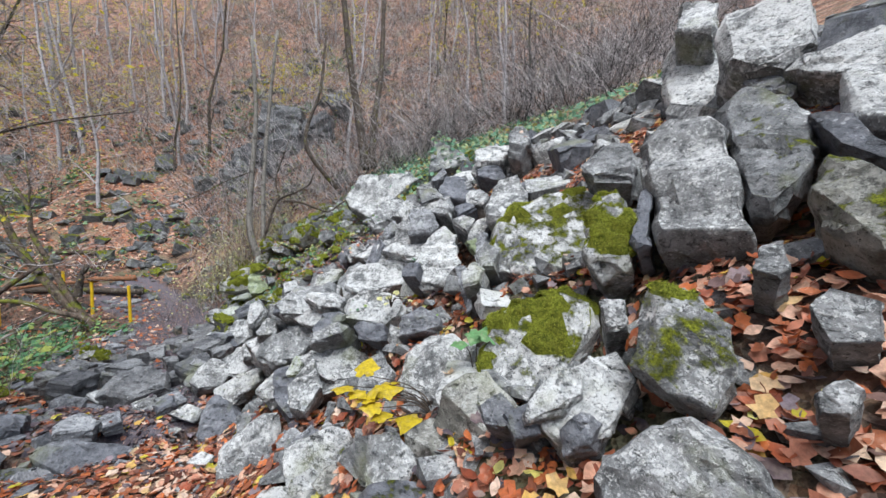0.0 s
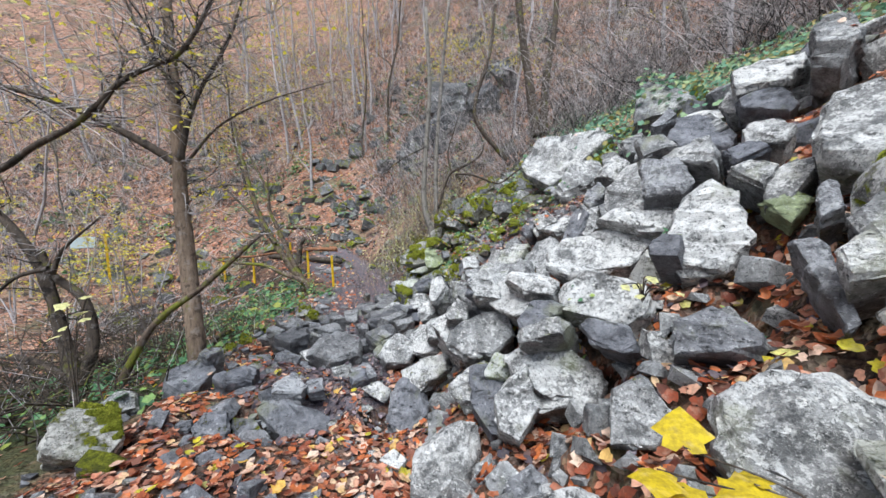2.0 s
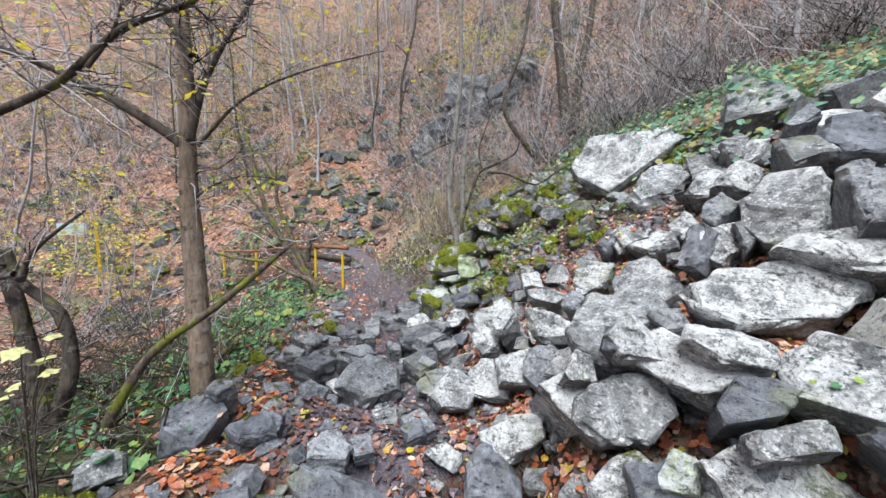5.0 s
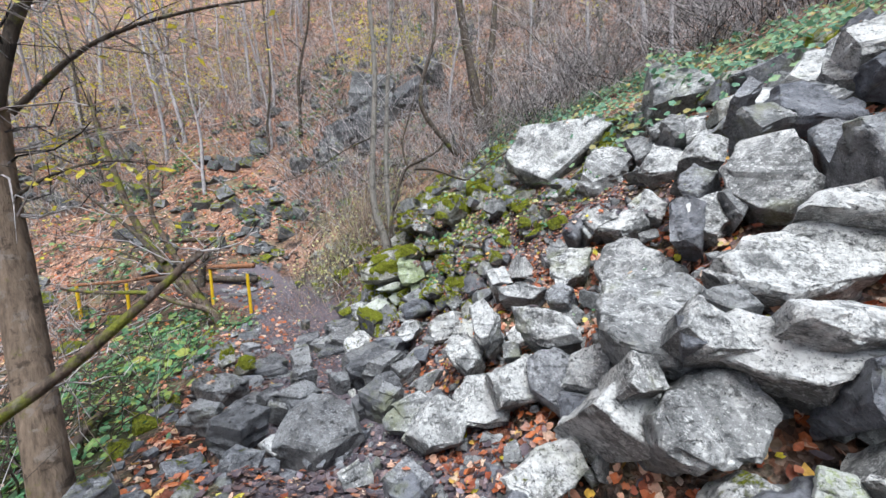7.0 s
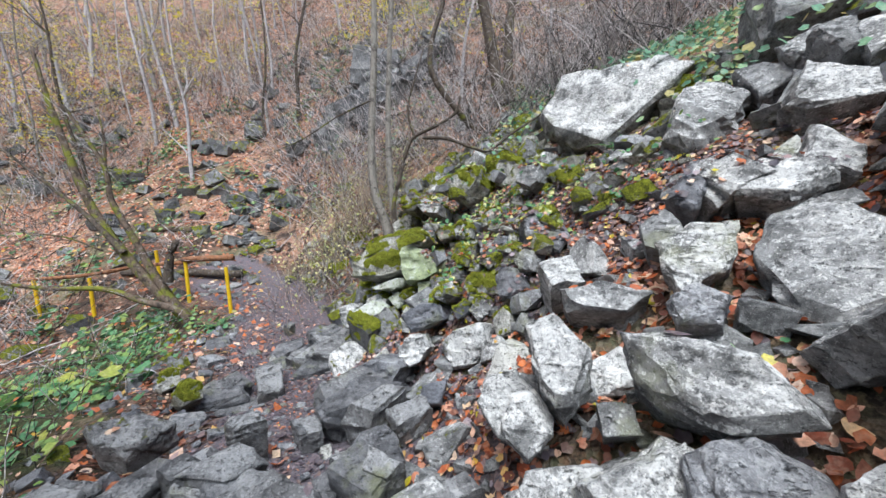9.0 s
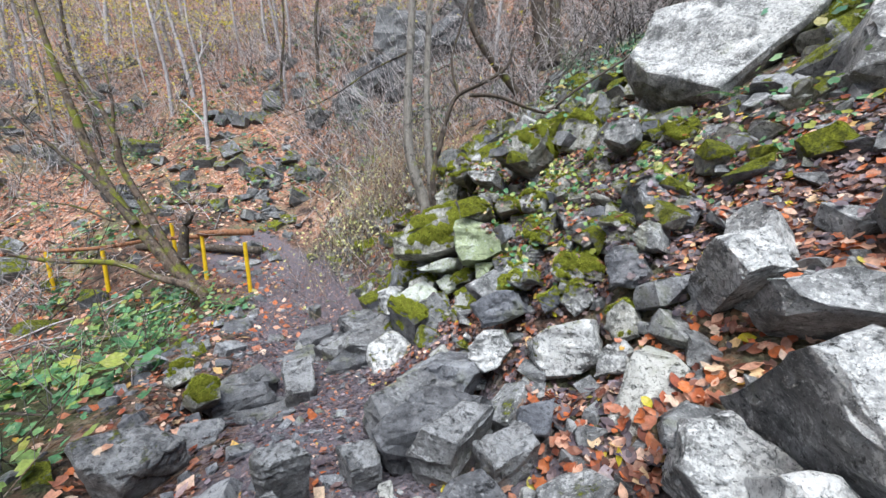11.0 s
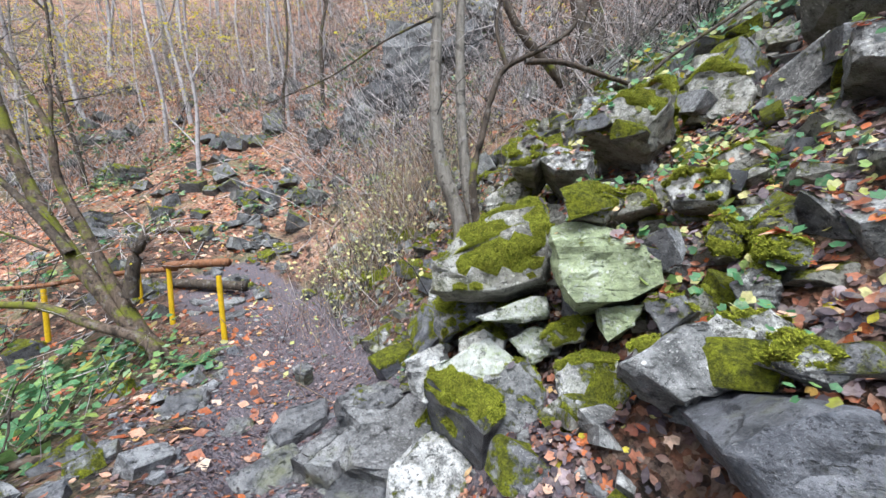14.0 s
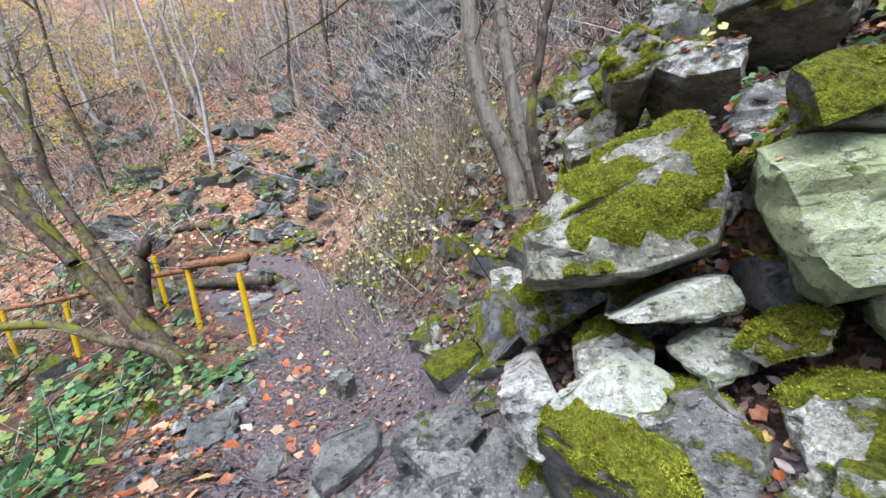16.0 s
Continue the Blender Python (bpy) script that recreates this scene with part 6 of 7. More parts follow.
ASH = [
    [(-5.39, 3.30, -0.28), (-5.58, 3.39, 1.00), (-5.67, 3.43, 1.62), (-5.73, 3.48, 2.12), (-5.84, 3.56, 3.06), (-5.94, 3.62, 3.80), (-6.12, 3.76, 5.36)],
    [(-5.73, 3.47, 2.09), (-6.13, 3.29, 2.37), (-6.52, 3.10, 2.62), (-7.03, 2.85, 2.88), (-7.70, 2.51, 3.13), (-8.54, 2.08, 3.45)],
    [(-5.66, 3.46, 2.14), (-5.60, 3.58, 2.67), (-5.46, 3.72, 3.10), (-5.23, 3.94, 3.65), (-5.10, 4.11, 4.26)],
    [(-6.81, 1.81, 1.73), (-6.31, 2.13, 1.94), (-6.06, 2.31, 2.16), (-5.69, 2.56, 2.41), (-5.36, 2.80, 2.80), (-5.07, 3.00, 2.99), (-4.91, 3.11, 3.07), (-4.75, 3.24, 3.33), (-4.60, 3.38, 3.73)],
    [(-5.48, 3.43, 2.07), (-5.17, 3.68, 2.52), (-4.71, 3.99, 2.81), (-4.04, 4.41, 3.05)],
    [(-5.61, 3.50, 2.94), (-5.90, 3.40, 3.36), (-6.08, 3.35, 3.72), (-6.33, 3.30, 4.33)],
    [(-5.52, 2.67, 2.53), (-5.39, 2.79, 2.80), (-5.34, 2.86, 3.09)],
]
ash = tree("ash_tree", gz(-5.42, 3.31, -0.1), [([gz(-5.40, 3.30, -0.15)] + ASH[0], 0.125, 0.05), (ASH[1], 0.06, 0.02, BARK_DARK), (ASH[2], 0.045, 0.012, BARK_DARK),
     (ASH[3], 0.035, 0.02, BARK_DARK), (ASH[4], 0.02, 0.006, BARK_DARK), (ASH[5], 0.035, 0.01, BARK_DARK), (ASH[6], 0.02, 0.008, BARK_DARK)],
     BARK_ASH, TWIG, 21, "grey-brown forked tree with a few yellow leaves beside the path", 64, 0.4, YELLOW, 1.25, 8)
SPRIG = [(-5.62, 3.42, 1.55), (-5.42, 3.55, 1.72), (-5.15, 3.68, 1.80), (-4.85, 3.82, 1.77)]
sprig = [p - ash.location for p in smooth_line(SPRIG, 4)]
mesh_object("limb", *tube(sprig, [0.012 - 0.0007 * k for k in range(len(sprig))], 5), BARK_DARK, ash)
spray, turn = Heap(), random.Random(77)
for p in sprig[3:]:
    for _ in range(3):
        spray.add(*leaf(p + Vector((turn.gauss(0, 0.06), turn.gauss(0, 0.06), turn.gauss(-0.03, 0.05))), turn.uniform(0.05, 0.085),
                        (turn.gauss(0, 0.5), turn.gauss(-0.5, 0.5), 1), turn.uniform(0, 6.3), 0.4, True, OVAL))
tagged(spray.done("leaf_spray", YELLOW, ash), kind="stuff")
LEAN = [
    [(-5.50, 2.59, -0.29), (-5.25, 2.82, 0.27), (-4.85, 3.11, 0.64), (-4.54, 3.34, 0.97), (-4.32, 3.50, 1.21)],
]
tree("fallen_branch", LEAN[0][0], [(LEAN[0], 0.045, 0.02)], BARK_MOSS, TWIG, 22, "mossy broken branch leaning up beside the path", 8, 0, None, 0.5)
BUSH = [
    [(-6.29, 2.52, -0.86), (-6.53, 2.50, -0.11), (-6.80, 2.48, 0.73), (-7.03, 2.41, 1.15), (-7.37, 2.28, 1.57), (-7.92, 2.03, 2.00)],
    [(-6.35, 2.54, -0.47), (-6.28, 2.66, 0.01), (-6.41, 2.66, 0.49), (-6.75, 2.52, 0.79), (-6.87, 2.49, 1.09)],
    [(-6.61, 2.48, 0.81), (-6.52, 2.58, 1.10), (-6.18, 2.82, 1.45)],
    [(-6.52, 2.43, 0.89), (-6.81, 2.25, 0.80), (-7.00, 2.11, 0.61), (-7.38, 1.84, 0.27)],
    [(-6.86, 2.59, -0.57), (-7.27, 2.39, -0.30), (-7.73, 2.15, -0.20), (-8.43, 1.79, 0.03)],
    [(-5.48, 2.72, -0.26), (-5.62, 2.62, -0.43), (-5.65, 2.55, -0.76)],
]
tree("hazel_bush", BUSH[0][0], [([gz(-6.29, 2.52, -0.1)] + BUSH[0], 0.10, 0.035), (BUSH[1], 0.075, 0.035), (BUSH[2], 0.035, 0.01), (BUSH[3], 0.03, 0.012), (BUSH[4], 0.05, 0.03),
     (BUSH[5], 0.015, 0.008)], BARK_DARK, TWIG, 23, "dark crooked bush stems in the ditch below the path", 14, 0.12, YELLOW, 0.8)
CROOK = [
    [(-9.86, 9.30, -1.06), (-10.46, 9.18, -0.39), (-11.16, 9.05, 0.54), (-11.78, 8.96, 1.66), (-12.22, 8.94, 3.04), (-12.48, 8.94, 3.96), (-12.65, 8.95, 4.78)],
    [(-10.02, 9.26, -0.90), (-10.55, 9.18, -0.02), (-10.90, 9.14, 0.72), (-11.34, 9.09, 1.64), (-11.42, 9.11, 2.29), (-11.91, 9.04, 3.21), (-12.13, 9.01, 3.58)],
    [(-11.42, 9.11, 2.24), (-11.40, 9.16, 2.93), (-11.51, 9.18, 3.48)],
    [(-9.91, 9.10, -0.71), (-10.67, 8.91, -0.43), (-11.35, 8.74, -0.15), (-12.38, 8.46, -0.08), (-13.23, 8.23, 0.07)],
    [(-10.25, 9.16, -0.10), (-10.18, 9.22, 0.44), (-10.02, 9.28, 0.75)],
    [(-12.01, 9.24, 0.59), (-12.67, 9.07, 0.90), (-13.24, 8.93, 1.01), (-13.99, 8.72, 1.13)],
    [(-11.04, 8.98, 0.55), (-11.74, 8.85, 1.37), (-12.52, 8.69, 2.11), (-13.21, 8.54, 2.75)],
]
tree("crooked_tree", CROOK[0][0], [([gz(-9.86, 9.30, -0.1)] + CROOK[0], 0.165, 0.03), (CROOK[1], 0.10, 0.025), (CROOK[2], 0.035, 0.012), ([gz(-9.8, 9.14, -0.1)] + CROOK[3], 0.095, 0.035),
     (CROOK[4], 0.10, 0.06, BARK_DARK), (CROOK[5], 0.025, 0.008), (CROOK[6], 0.07, 0.02, BARK_DARK)], BARK_MOSS, TWIG, 24, "crooked many-stemmed tree with mossy bark beside the yellow railing", 26, 0.06, YELLOW, 0.8)
MID = [
    [(-5.69, 9.97, 0.77), (-5.89, 9.97, 1.43), (-5.94, 9.99, 2.01), (-5.91, 10.07, 2.91), (-5.84, 10.16, 3.89), (-5.80, 10.27, 5.12), (-5.91, 10.39, 7.18)],
    [(-5.58, 10.12, 0.94), (-5.64, 10.16, 1.69), (-5.65, 10.23, 2.70), (-5.59, 10.34, 3.95), (-5.47, 10.50, 5.62), (-5.30, 10.68, 7.45)],
    [(-5.46, 9.75, 1.15), (-5.34, 9.83, 1.69), (-5.19, 9.91, 2.23), (-5.04, 9.97, 2.49), (-4.63, 10.10, 2.68), (-4.29, 10.21, 2.90), (-4.18, 10.26, 3.21)],
    [(-4.81, 9.72, 2.41), (-4.39, 9.83, 2.37), (-3.90, 9.95, 2.17), (-3.65, 10.02, 2.13), (-3.27, 10.15, 2.41), (-2.74, 10.32, 2.73), (-2.07, 10.54, 3.15), (-1.58, 10.69, 3.43)],
    [(-5.04, 9.97, 2.49), (-5.14, 9.98, 3.00), (-5.00, 10.06, 3.54), (-4.81, 10.16, 4.15)],
    [(-5.88, 10.00, 3.25), (-6.51, 9.80, 2.96), (-7.14, 9.60, 2.57), (-7.92, 9.36, 2.27)],
]
tree("hornbeam_tree", MID[0][0], [([gz(-5.66, 9.97, -0.1)] + MID[0], 0.115, 0.05), ([gz(-5.5, 10.1, -0.1)] + MID[1], 0.09, 0.04), ([gz(-5.4, 9.8, -0.1)] + MID[2], 0.055, 0.02, BARK_DARK),
     (MID[3], 0.035, 0.012, BARK_DARK), (MID[4], 0.03, 0.01, BARK_DARK), (MID[5], 0.018, 0.006, BARK_DARK)], BARK, TWIG, 25, "grey twin-trunked tree with a dark crooked stem below the scree", 14, 0.18, YELLOW, 1.0, 8)
FARR = [
    [(-3.68, 14.17, 4.02), (-3.93, 14.32, 5.87), (-4.27, 14.47, 8.09), (-4.66, 14.83, 11.78)],
    [(-3.46, 14.31, 4.11), (-3.42, 14.64, 6.05), (-3.19, 15.09, 8.08), (-3.12, 15.70, 11.77)],
    [(-4.27, 12.53, 3.06), (-5.08, 12.24, 4.17), (-5.21, 12.30, 5.02), (-4.85, 12.74, 6.54), (-4.74, 13.09, 8.40)],
]
tree("alder_tree", FARR[0][0], [(FARR[0], 0.20, 0.10), (FARR[1], 0.16, 0.08), (FARR[2], 0.09, 0.04)], BARK_DARK, TWIG, 26,
     "dark-barked trees standing above the scree", 22, 0.1, YELLOW, 1.6)


# ---- the far wood ----
def far_wood():
    rng = random.Random(31)
    spots = [(-20.7, 19.3, 0.13), (-17.2, 22.4, 0.10), (-15.2, 18.8, 0.07), (-15.9, 15.3, 0.09), (-15.3, 19.3, 0.08)]
    while len(spots) < 62:
        a, r = radians(rng.uniform(-25, 82)), rng.uniform(11, 44)
        x, y = -3 - r * math.sin(a), 3 + r * math.cos(a)
        s = slope_side(x, y)
        if -3 < s < 5 and y < 15 or (x < -9 and x > -15 and abs(y + x - 0.8) < 2.0 and r < 20):
            continue
        if r < 15.5 and math.degrees(a) > 12 or r < 21 and 18 < math.degrees(a) < 68 and rng.random() < 0.75:
            continue
        spots.append((x, y, rng.uniform(0.035, 0.12)))
    while len(spots) < 104:
        a, r = radians(rng.uniform(0, 80)), rng.uniform(26, 46)
        spots.append((-3 - r * math.sin(a), 3 + r * math.cos(a), rng.uniform(0.06, 0.15)))
    for x, y, r in spots:
        h = rng.uniform(7, 13)
        b = Vector((x, y, ground_z(x, y) - 0.2))
        lean = Vector((rng.gauss(0, 0.9), rng.gauss(0, 0.9), h))
        line = bent(b, b + lean, 0.05, rng, 6)
        stems = [(line, r, r * 0.35)]
        for _ in range(rng.randrange(2, 5)):
            k = rng.randrange(1, 5)
            d = Vector((rng.gauss(0, 1), rng.gauss(0, 1), rng.uniform(0.8, 2))).normalized() * rng.uniform(1, 2.6)
            stems.append((bent(line[k], line[k] + d, 0.15, rng, 3), r * 0.4, r * 0.12))
        # beyond 30 m every trunk takes the bark with haze painted in
        tree("wood_tree", b, stems, rng.choice((BARK_HAZED, BARK_HAZED, BARK_HAZED, BARK, BARK_DARK)) if x * x + y * y < 900 else BARK_HAZED, TWIG, rng.randrange(999),
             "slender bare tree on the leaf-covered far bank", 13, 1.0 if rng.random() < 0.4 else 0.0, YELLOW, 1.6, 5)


far_wood()


def thicket():
    """Brushwood: thin upright stems, with yellow leaves hanging in clouds."""
    rng = random.Random(41)
    grey, tan, gold, pale = Heap(), Heap(), Heap(), Heap()
    for _ in range(23000):
        a, r = radians(rng.uniform(-52, 84)), 9.5 + 34 * rng.random() ** 1.3
        x, y = -3 - r * math.sin(a), 3 + r * math.cos(a)
        s = slope_side(x, y)
        if -4.5 < s < 5.2 and y < 13.5 or noise.noise((x * 0.45, y * 0.45, 1.0)) < (0.20 if s < 1 and r < 21 else -0.12 if s < 1 else -0.3):
            continue
        if s < 1 and r < 17 and rng.random() < 0.5:
            continue
        b = Vector((x, y, ground_z(x, y) - 0.05))
        h = rng.uniform(0.5, 2.0) * (1.4 if s > 1 else 1.9 if r > 21 else 1.0)
        tilt = 0.6 if s > 1 else 0.45
        e = b + Vector((rng.gauss(0, tilt) * h, rng.gauss(0, tilt) * h, h * rng.uniform(0.6, 1.0)))
        q = bent(b, e, 0.2, rng, 3)
        w = rng.uniform(0.004, 0.011) * (1 + r / 40)
        grey.add(*tube(q, [w, w * 0.85, w * 0.6, w * 0.3], 3))
        for _ in range(3):
            p = q[rng.randrange(1, 4)]
            t = p + Vector((rng.gauss(0, 0.4), rng.gauss(0, 0.4), rng.gauss(0.2, 0.25))) * h * 0.45
            grey.add(*tube([p, t], [w * 0.5, w * 0.2], 3))
            cloud = noise.noise((x * 0.3, y * 0.3, 8.0))
            if cloud > 0.06 and rng.random() < 0.42 and s < 5 and r > 25:
                for _ in range(3):
                    o = t + Vector((rng.gauss(0, 0.12), rng.gauss(0, 0.12), rng.gauss(0, 0.12)))
                    (gold if rng.random() < 0.75 else pale).add(*leaf(o, rng.uniform(0.05, 0.10) * (1.0 + r / 45), (rng.gauss(0, 0.6), rng.gauss(0, 0.6), 1), rng.uniform(0, 6.3), 0.3, False))
    # dry stems and pale leaves of the shrub beyond the path's bend
    for _ in range(1100):
        x, y = rng.gauss(-7.4, 0.8), rng.gauss(12.3, 1.1)
        b = Vector((x, y, ground_z(x, y) - 0.03))
        h = rng.uniform(0.4, 1.5)
        e = b + Vector((rng.gauss(0, 0.4) * h, rng.gauss(-0.1, 0.4) * h, h))
        q = bent(b, e, 0.2, rng, 3)
        w = rng.uniform(0.003, 0.007)
        (tan if rng.random() < 0.7 else grey).add(*tube(q, [w, w * 0.8, w * 0.6, w * 0.3], 3))
        if noise.noise((x * 0.9, y * 0.9, 3.0)) > -0.15:
            for k in (1, 2, 3):
                o = q[k] + Vector((rng.gauss(0, 0.07), rng.gauss(0, 0.07), rng.gauss(0, 0.07)))
                if rng.random() < 0.7:
                    pale.add(*leaf(o, rng.uniform(0.035, 0.085), (rng.gauss(0, 0.5), rng.gauss(-0.3, 0.5), 1), rng.uniform(0, 6.3), 0.3, False))
    for _ in range(600):
        x, y = rng.uniform(-10.5, -4.5), rng.uniform(0.5, 8.5)
        s = slope_side(x, y)
        if s > -2.3 or s < -6.5:
            continue
        b = Vector((x, y, ground_z(x, y) - 0.03))
        h = rng.uniform(0.15, 0.9)
        q = bent(b, b + Vector((rng.gauss(0, 0.5) * h, rng.gauss(0, 0.5) * h, h)), 0.2, rng, 3)
        w = rng.uniform(0.002, 0.007)
        (tan if rng.random() < 0.15 else grey).add(*tube(q, [w, w * 0.8, w * 0.6, w * 0.3], 3))
    dark = Heap()
    for _ in range(1150):
        x, y = rng.uniform(-10.5, -4.8), rng.uniform(0.6, 8.0)
        s = slope_side(x, y)
        if s > -2.5 or s < -7.5:
            continue
        b = Vector((x, y, ground_z(x, y) - 0.03))
        h = rng.uniform(0.5, 1.5)
        q = bent(b, b + Vector((rng.gauss(0, 0.8) * h, rng.gauss(0, 0.8) * h, h * 0.7)), 0.3, rng, 5)
        if max(slope_side(p.x, p.y) for p in q) > -2.2 or y > 4.8 and rng.random() < 0.8:
            continue
        w = rng.uniform(0.004, 0.012)
        dark.add(*tube(q, [w, w * 0.9, w * 0.8, w * 0.65, w * 0.5, w * 0.3], 4))
    tagged(dark.done("ditch_tangle", BARK_DARK), "dark tangled stems in the ditch below the path", "undergrowth", kind="stuff")
    for h, name, mat, text in ((grey, "brushwood", TWIG, "bare grey-brown brushwood on the banks"), (tan, "dry_stems", TWIG_TAN, "dry tan stems by the path's bend"),
                               (gold, "yellow_foliage", YELLOW, "small yellow leaves hanging in the brushwood"), (pale, "shrub_foliage", PALE, "pale yellow-green shrub leaves")):
        tagged(h.done(name, mat), text, "undergrowth", kind="stuff")


thicket()


def far_details():
    """Sticks and stones strewn over the far bank, and shrubs hung with yellow leaves."""
    rng = random.Random(61)
    sticks, stones = Heap(), Heap()
    for _ in range(900):
        a, r = radians(rng.uniform(5, 82)), rng.uniform(10, 30)
        x, y = -3 - r * math.sin(a), 3 + r * math.cos(a)
        if off_path(x, y) < 1.2 or slope_side(x, y) > 0 and y < 13:
            continue
        L, w = rng.uniform(0.3, 1.8), rng.uniform(0, 6.3)
        p, q = (x, y, ground_z(x, y) + 0.03), (x + L * math.cos(w), y + L * math.sin(w), ground_z(x + L * math.cos(w), y + L * math.sin(w)) + rng.uniform(0.03, 0.3))
        t = rng.uniform(0.006, 0.022)
        sticks.add(*tube(bent(p, q, 0.1, rng, 3), [t, t * 0.9, t * 0.7, t * 0.4], 4))
    for _ in range(420):
        a, r = radians(rng.uniform(5, 82)), rng.uniform(10.5, 30)
        x, y = -3 - r * math.sin(a), 3 + r * math.cos(a)
        if off_path(x, y) < 1.2 or slope_side(x, y) > 0 and y < 13 or noise.noise((x * 0.3, y * 0.3, 12.0)) < 0:
            continue
        k = rng.uniform(0.08, 0.42)
        m = pose(x, y, ground_z(x, y) + 0.1 * k, rng.uniform(-40, 40), rng.uniform(-40, 40), rng.uniform(0, 360))
        c = [Vector((u * k * rng.uniform(0.6, 1.1), v * k * rng.uniform(0.5, 0.9), w * k * rng.uniform(0.4, 0.7))) for u in (-1, 1) for v in (-1, 1) for w in (-1, 1)]
        stones.add([m @ p for p in c], [(0, 1, 3, 2), (4, 6, 7, 5), (0, 4, 5, 1), (2, 3, 7, 6), (0, 2, 6, 4), (1, 5, 7, 3)])
    tagged(sticks.done("fallen_sticks", TWIG), "thin fallen sticks over the far bank", "sticks", kind="stuff")
    ob = tagged(stones.done("bank_stones", STONE["w"], None, False), "dark stones half sunk in the far bank", "stones", kind="stuff")
    ob["moss"] = 0.5
    kinds = [o.data for o in scene.objects if o.name.startswith("stream_stone")][:9]
    for _ in range(70):
        a, r = radians(rng.uniform(14, 75)), rng.uniform(11.5, 27)
        x, y = -3 - r * math.sin(a), 3 + r * math.cos(a)
        if off_path(x, y) < 1.6 or slope_side(x, y) > -3 and y < 13:
            continue
        k = rng.uniform(0.35, 0.95)
        ob = new("bank_boulder", rng.choice(kinds))
        ob.matrix_world = pose(x, y, ground_z(x, y) + 0.05 * k, rng.uniform(-20, 20), rng.uniform(-20, 20), rng.uniform(0, 360)) @ Matrix.Diagonal((k, k, k * 0.8, 1))
        ob["moss"] = rng.choice((0.2, 0.45, 0.6))
        tagged(ob, "dark mossy boulder sunk in the leaf-covered far bank", "boulder", "boulders of the far bank")
    for i in range(33):
        a, r = radians(rng.uniform(-8, 62)), rng.uniform(22, 33)
        x, y = -3 - r * math.sin(a), 3 + r * math.cos(a)
        if i < 26 and (slope_side(x, y) > 4 or off_path(x, y) < 2 or (slope_side(x, y) > -3 and y < 13)):
            continue
        b = Vector(gz(x, y, -0.1))
        stems = []
        for _ in range(4):
            h = rng.uniform(2.0, 5.2)
            stems.append((bent(b, b + Vector((rng.gauss(0, 0.3) * h, rng.gauss(0, 0.3) * h, h)), 0.1, rng, 4), 0.025, 0.008))
        if i >= 26:
            x, y = ((-14.5, 4.8), (-16.2, 6.6), (-13.6, 6.3), (-17.5, 4.6), (-9.8, 20.4), (-11.0, 21.2), (-8.8, 21.4))[i - 26]
            b = Vector(gz(x, y, -0.1))
            stems = [(bent(b, b + Vector((rng.gauss(0, 0.9), rng.gauss(0, 0.9), h)), 0.1, rng, 4), 0.03, 0.008) for h in (3.0, 3.8, 4.4, 2.6)]
        tree("yellow_shrub", b, stems, BARK_HAZED, TWIG, 700 + i, "thin many-stemmed shrub hung with yellow leaves", 16, 1.0, YELLOW, 1.0, 4)


far_details()


def gully_rocks():
    """The dark rocks that line the gully, and the wet ledge at its head with a thread of water."""
    for k, (x, y, size, moss) in enumerate(((-16.0, 19.2, 1.3, 0.5), (-12.2, 17.1, 1.0, 0.3), (-13.8, 14.8, 0.55, 0.0), (-13.1, 15.2, 0.6, 0.0), (-12.6, 14.0, 0.5, 0.1),
                                            (-11.7, 15.1, 0.7, 0.55), (-18.6, 14.9, 1.1, 0.6), (-20.2, 15.3, 1.0, 0.55), (-14.7, 16.6, 0.5, 0.2), (-12.9, 14.6, 0.45, 0.0),
                                            (-10.9, 17.0, 1.2, 0.3), (-9.9, 17.9, 1.7, 0.15), (-8.9, 18.5, 2.2, 0.1), (-7.6, 19.2, 2.4, 0.2), (-9.4, 19.6, 2.6, 0.1), (-6.6, 20.4, 2.2, 0.3),
                                            (-13.2, 12.9, 0.6, 0.55), (-14.9, 13.2, 0.7, 0.6), (-16.4, 12.4, 0.8, 0.5))):
        rng = random.Random(900 + k)
        hull = [Vector((rng.choice((-0.5, 0.5)) * rng.uniform(0.55, 1), rng.choice((-0.42, 0.42)) * rng.uniform(0.55, 1), rng.choice((-0.38, 0.38)) * rng.uniform(0.55, 1))) * size for _ in range(16)]
        ob = new("gully_boulder", rock_mesh("gully_boulder", hull, size, 900 + k, STONE["w"], 3))
        ob.matrix_world = pose(x, y, ground_z(x, y) + 0.12 * size, rng.uniform(-12, 12), rng.uniform(-12, 12), rng.uniform(0, 360))
        ob["moss"] = moss
        tagged(ob, "dark wet boulder of the gully" if moss < 0.4 else "dark boulder with moss beside the gully", "boulder", "boulders of the gully")


gully_rocks()


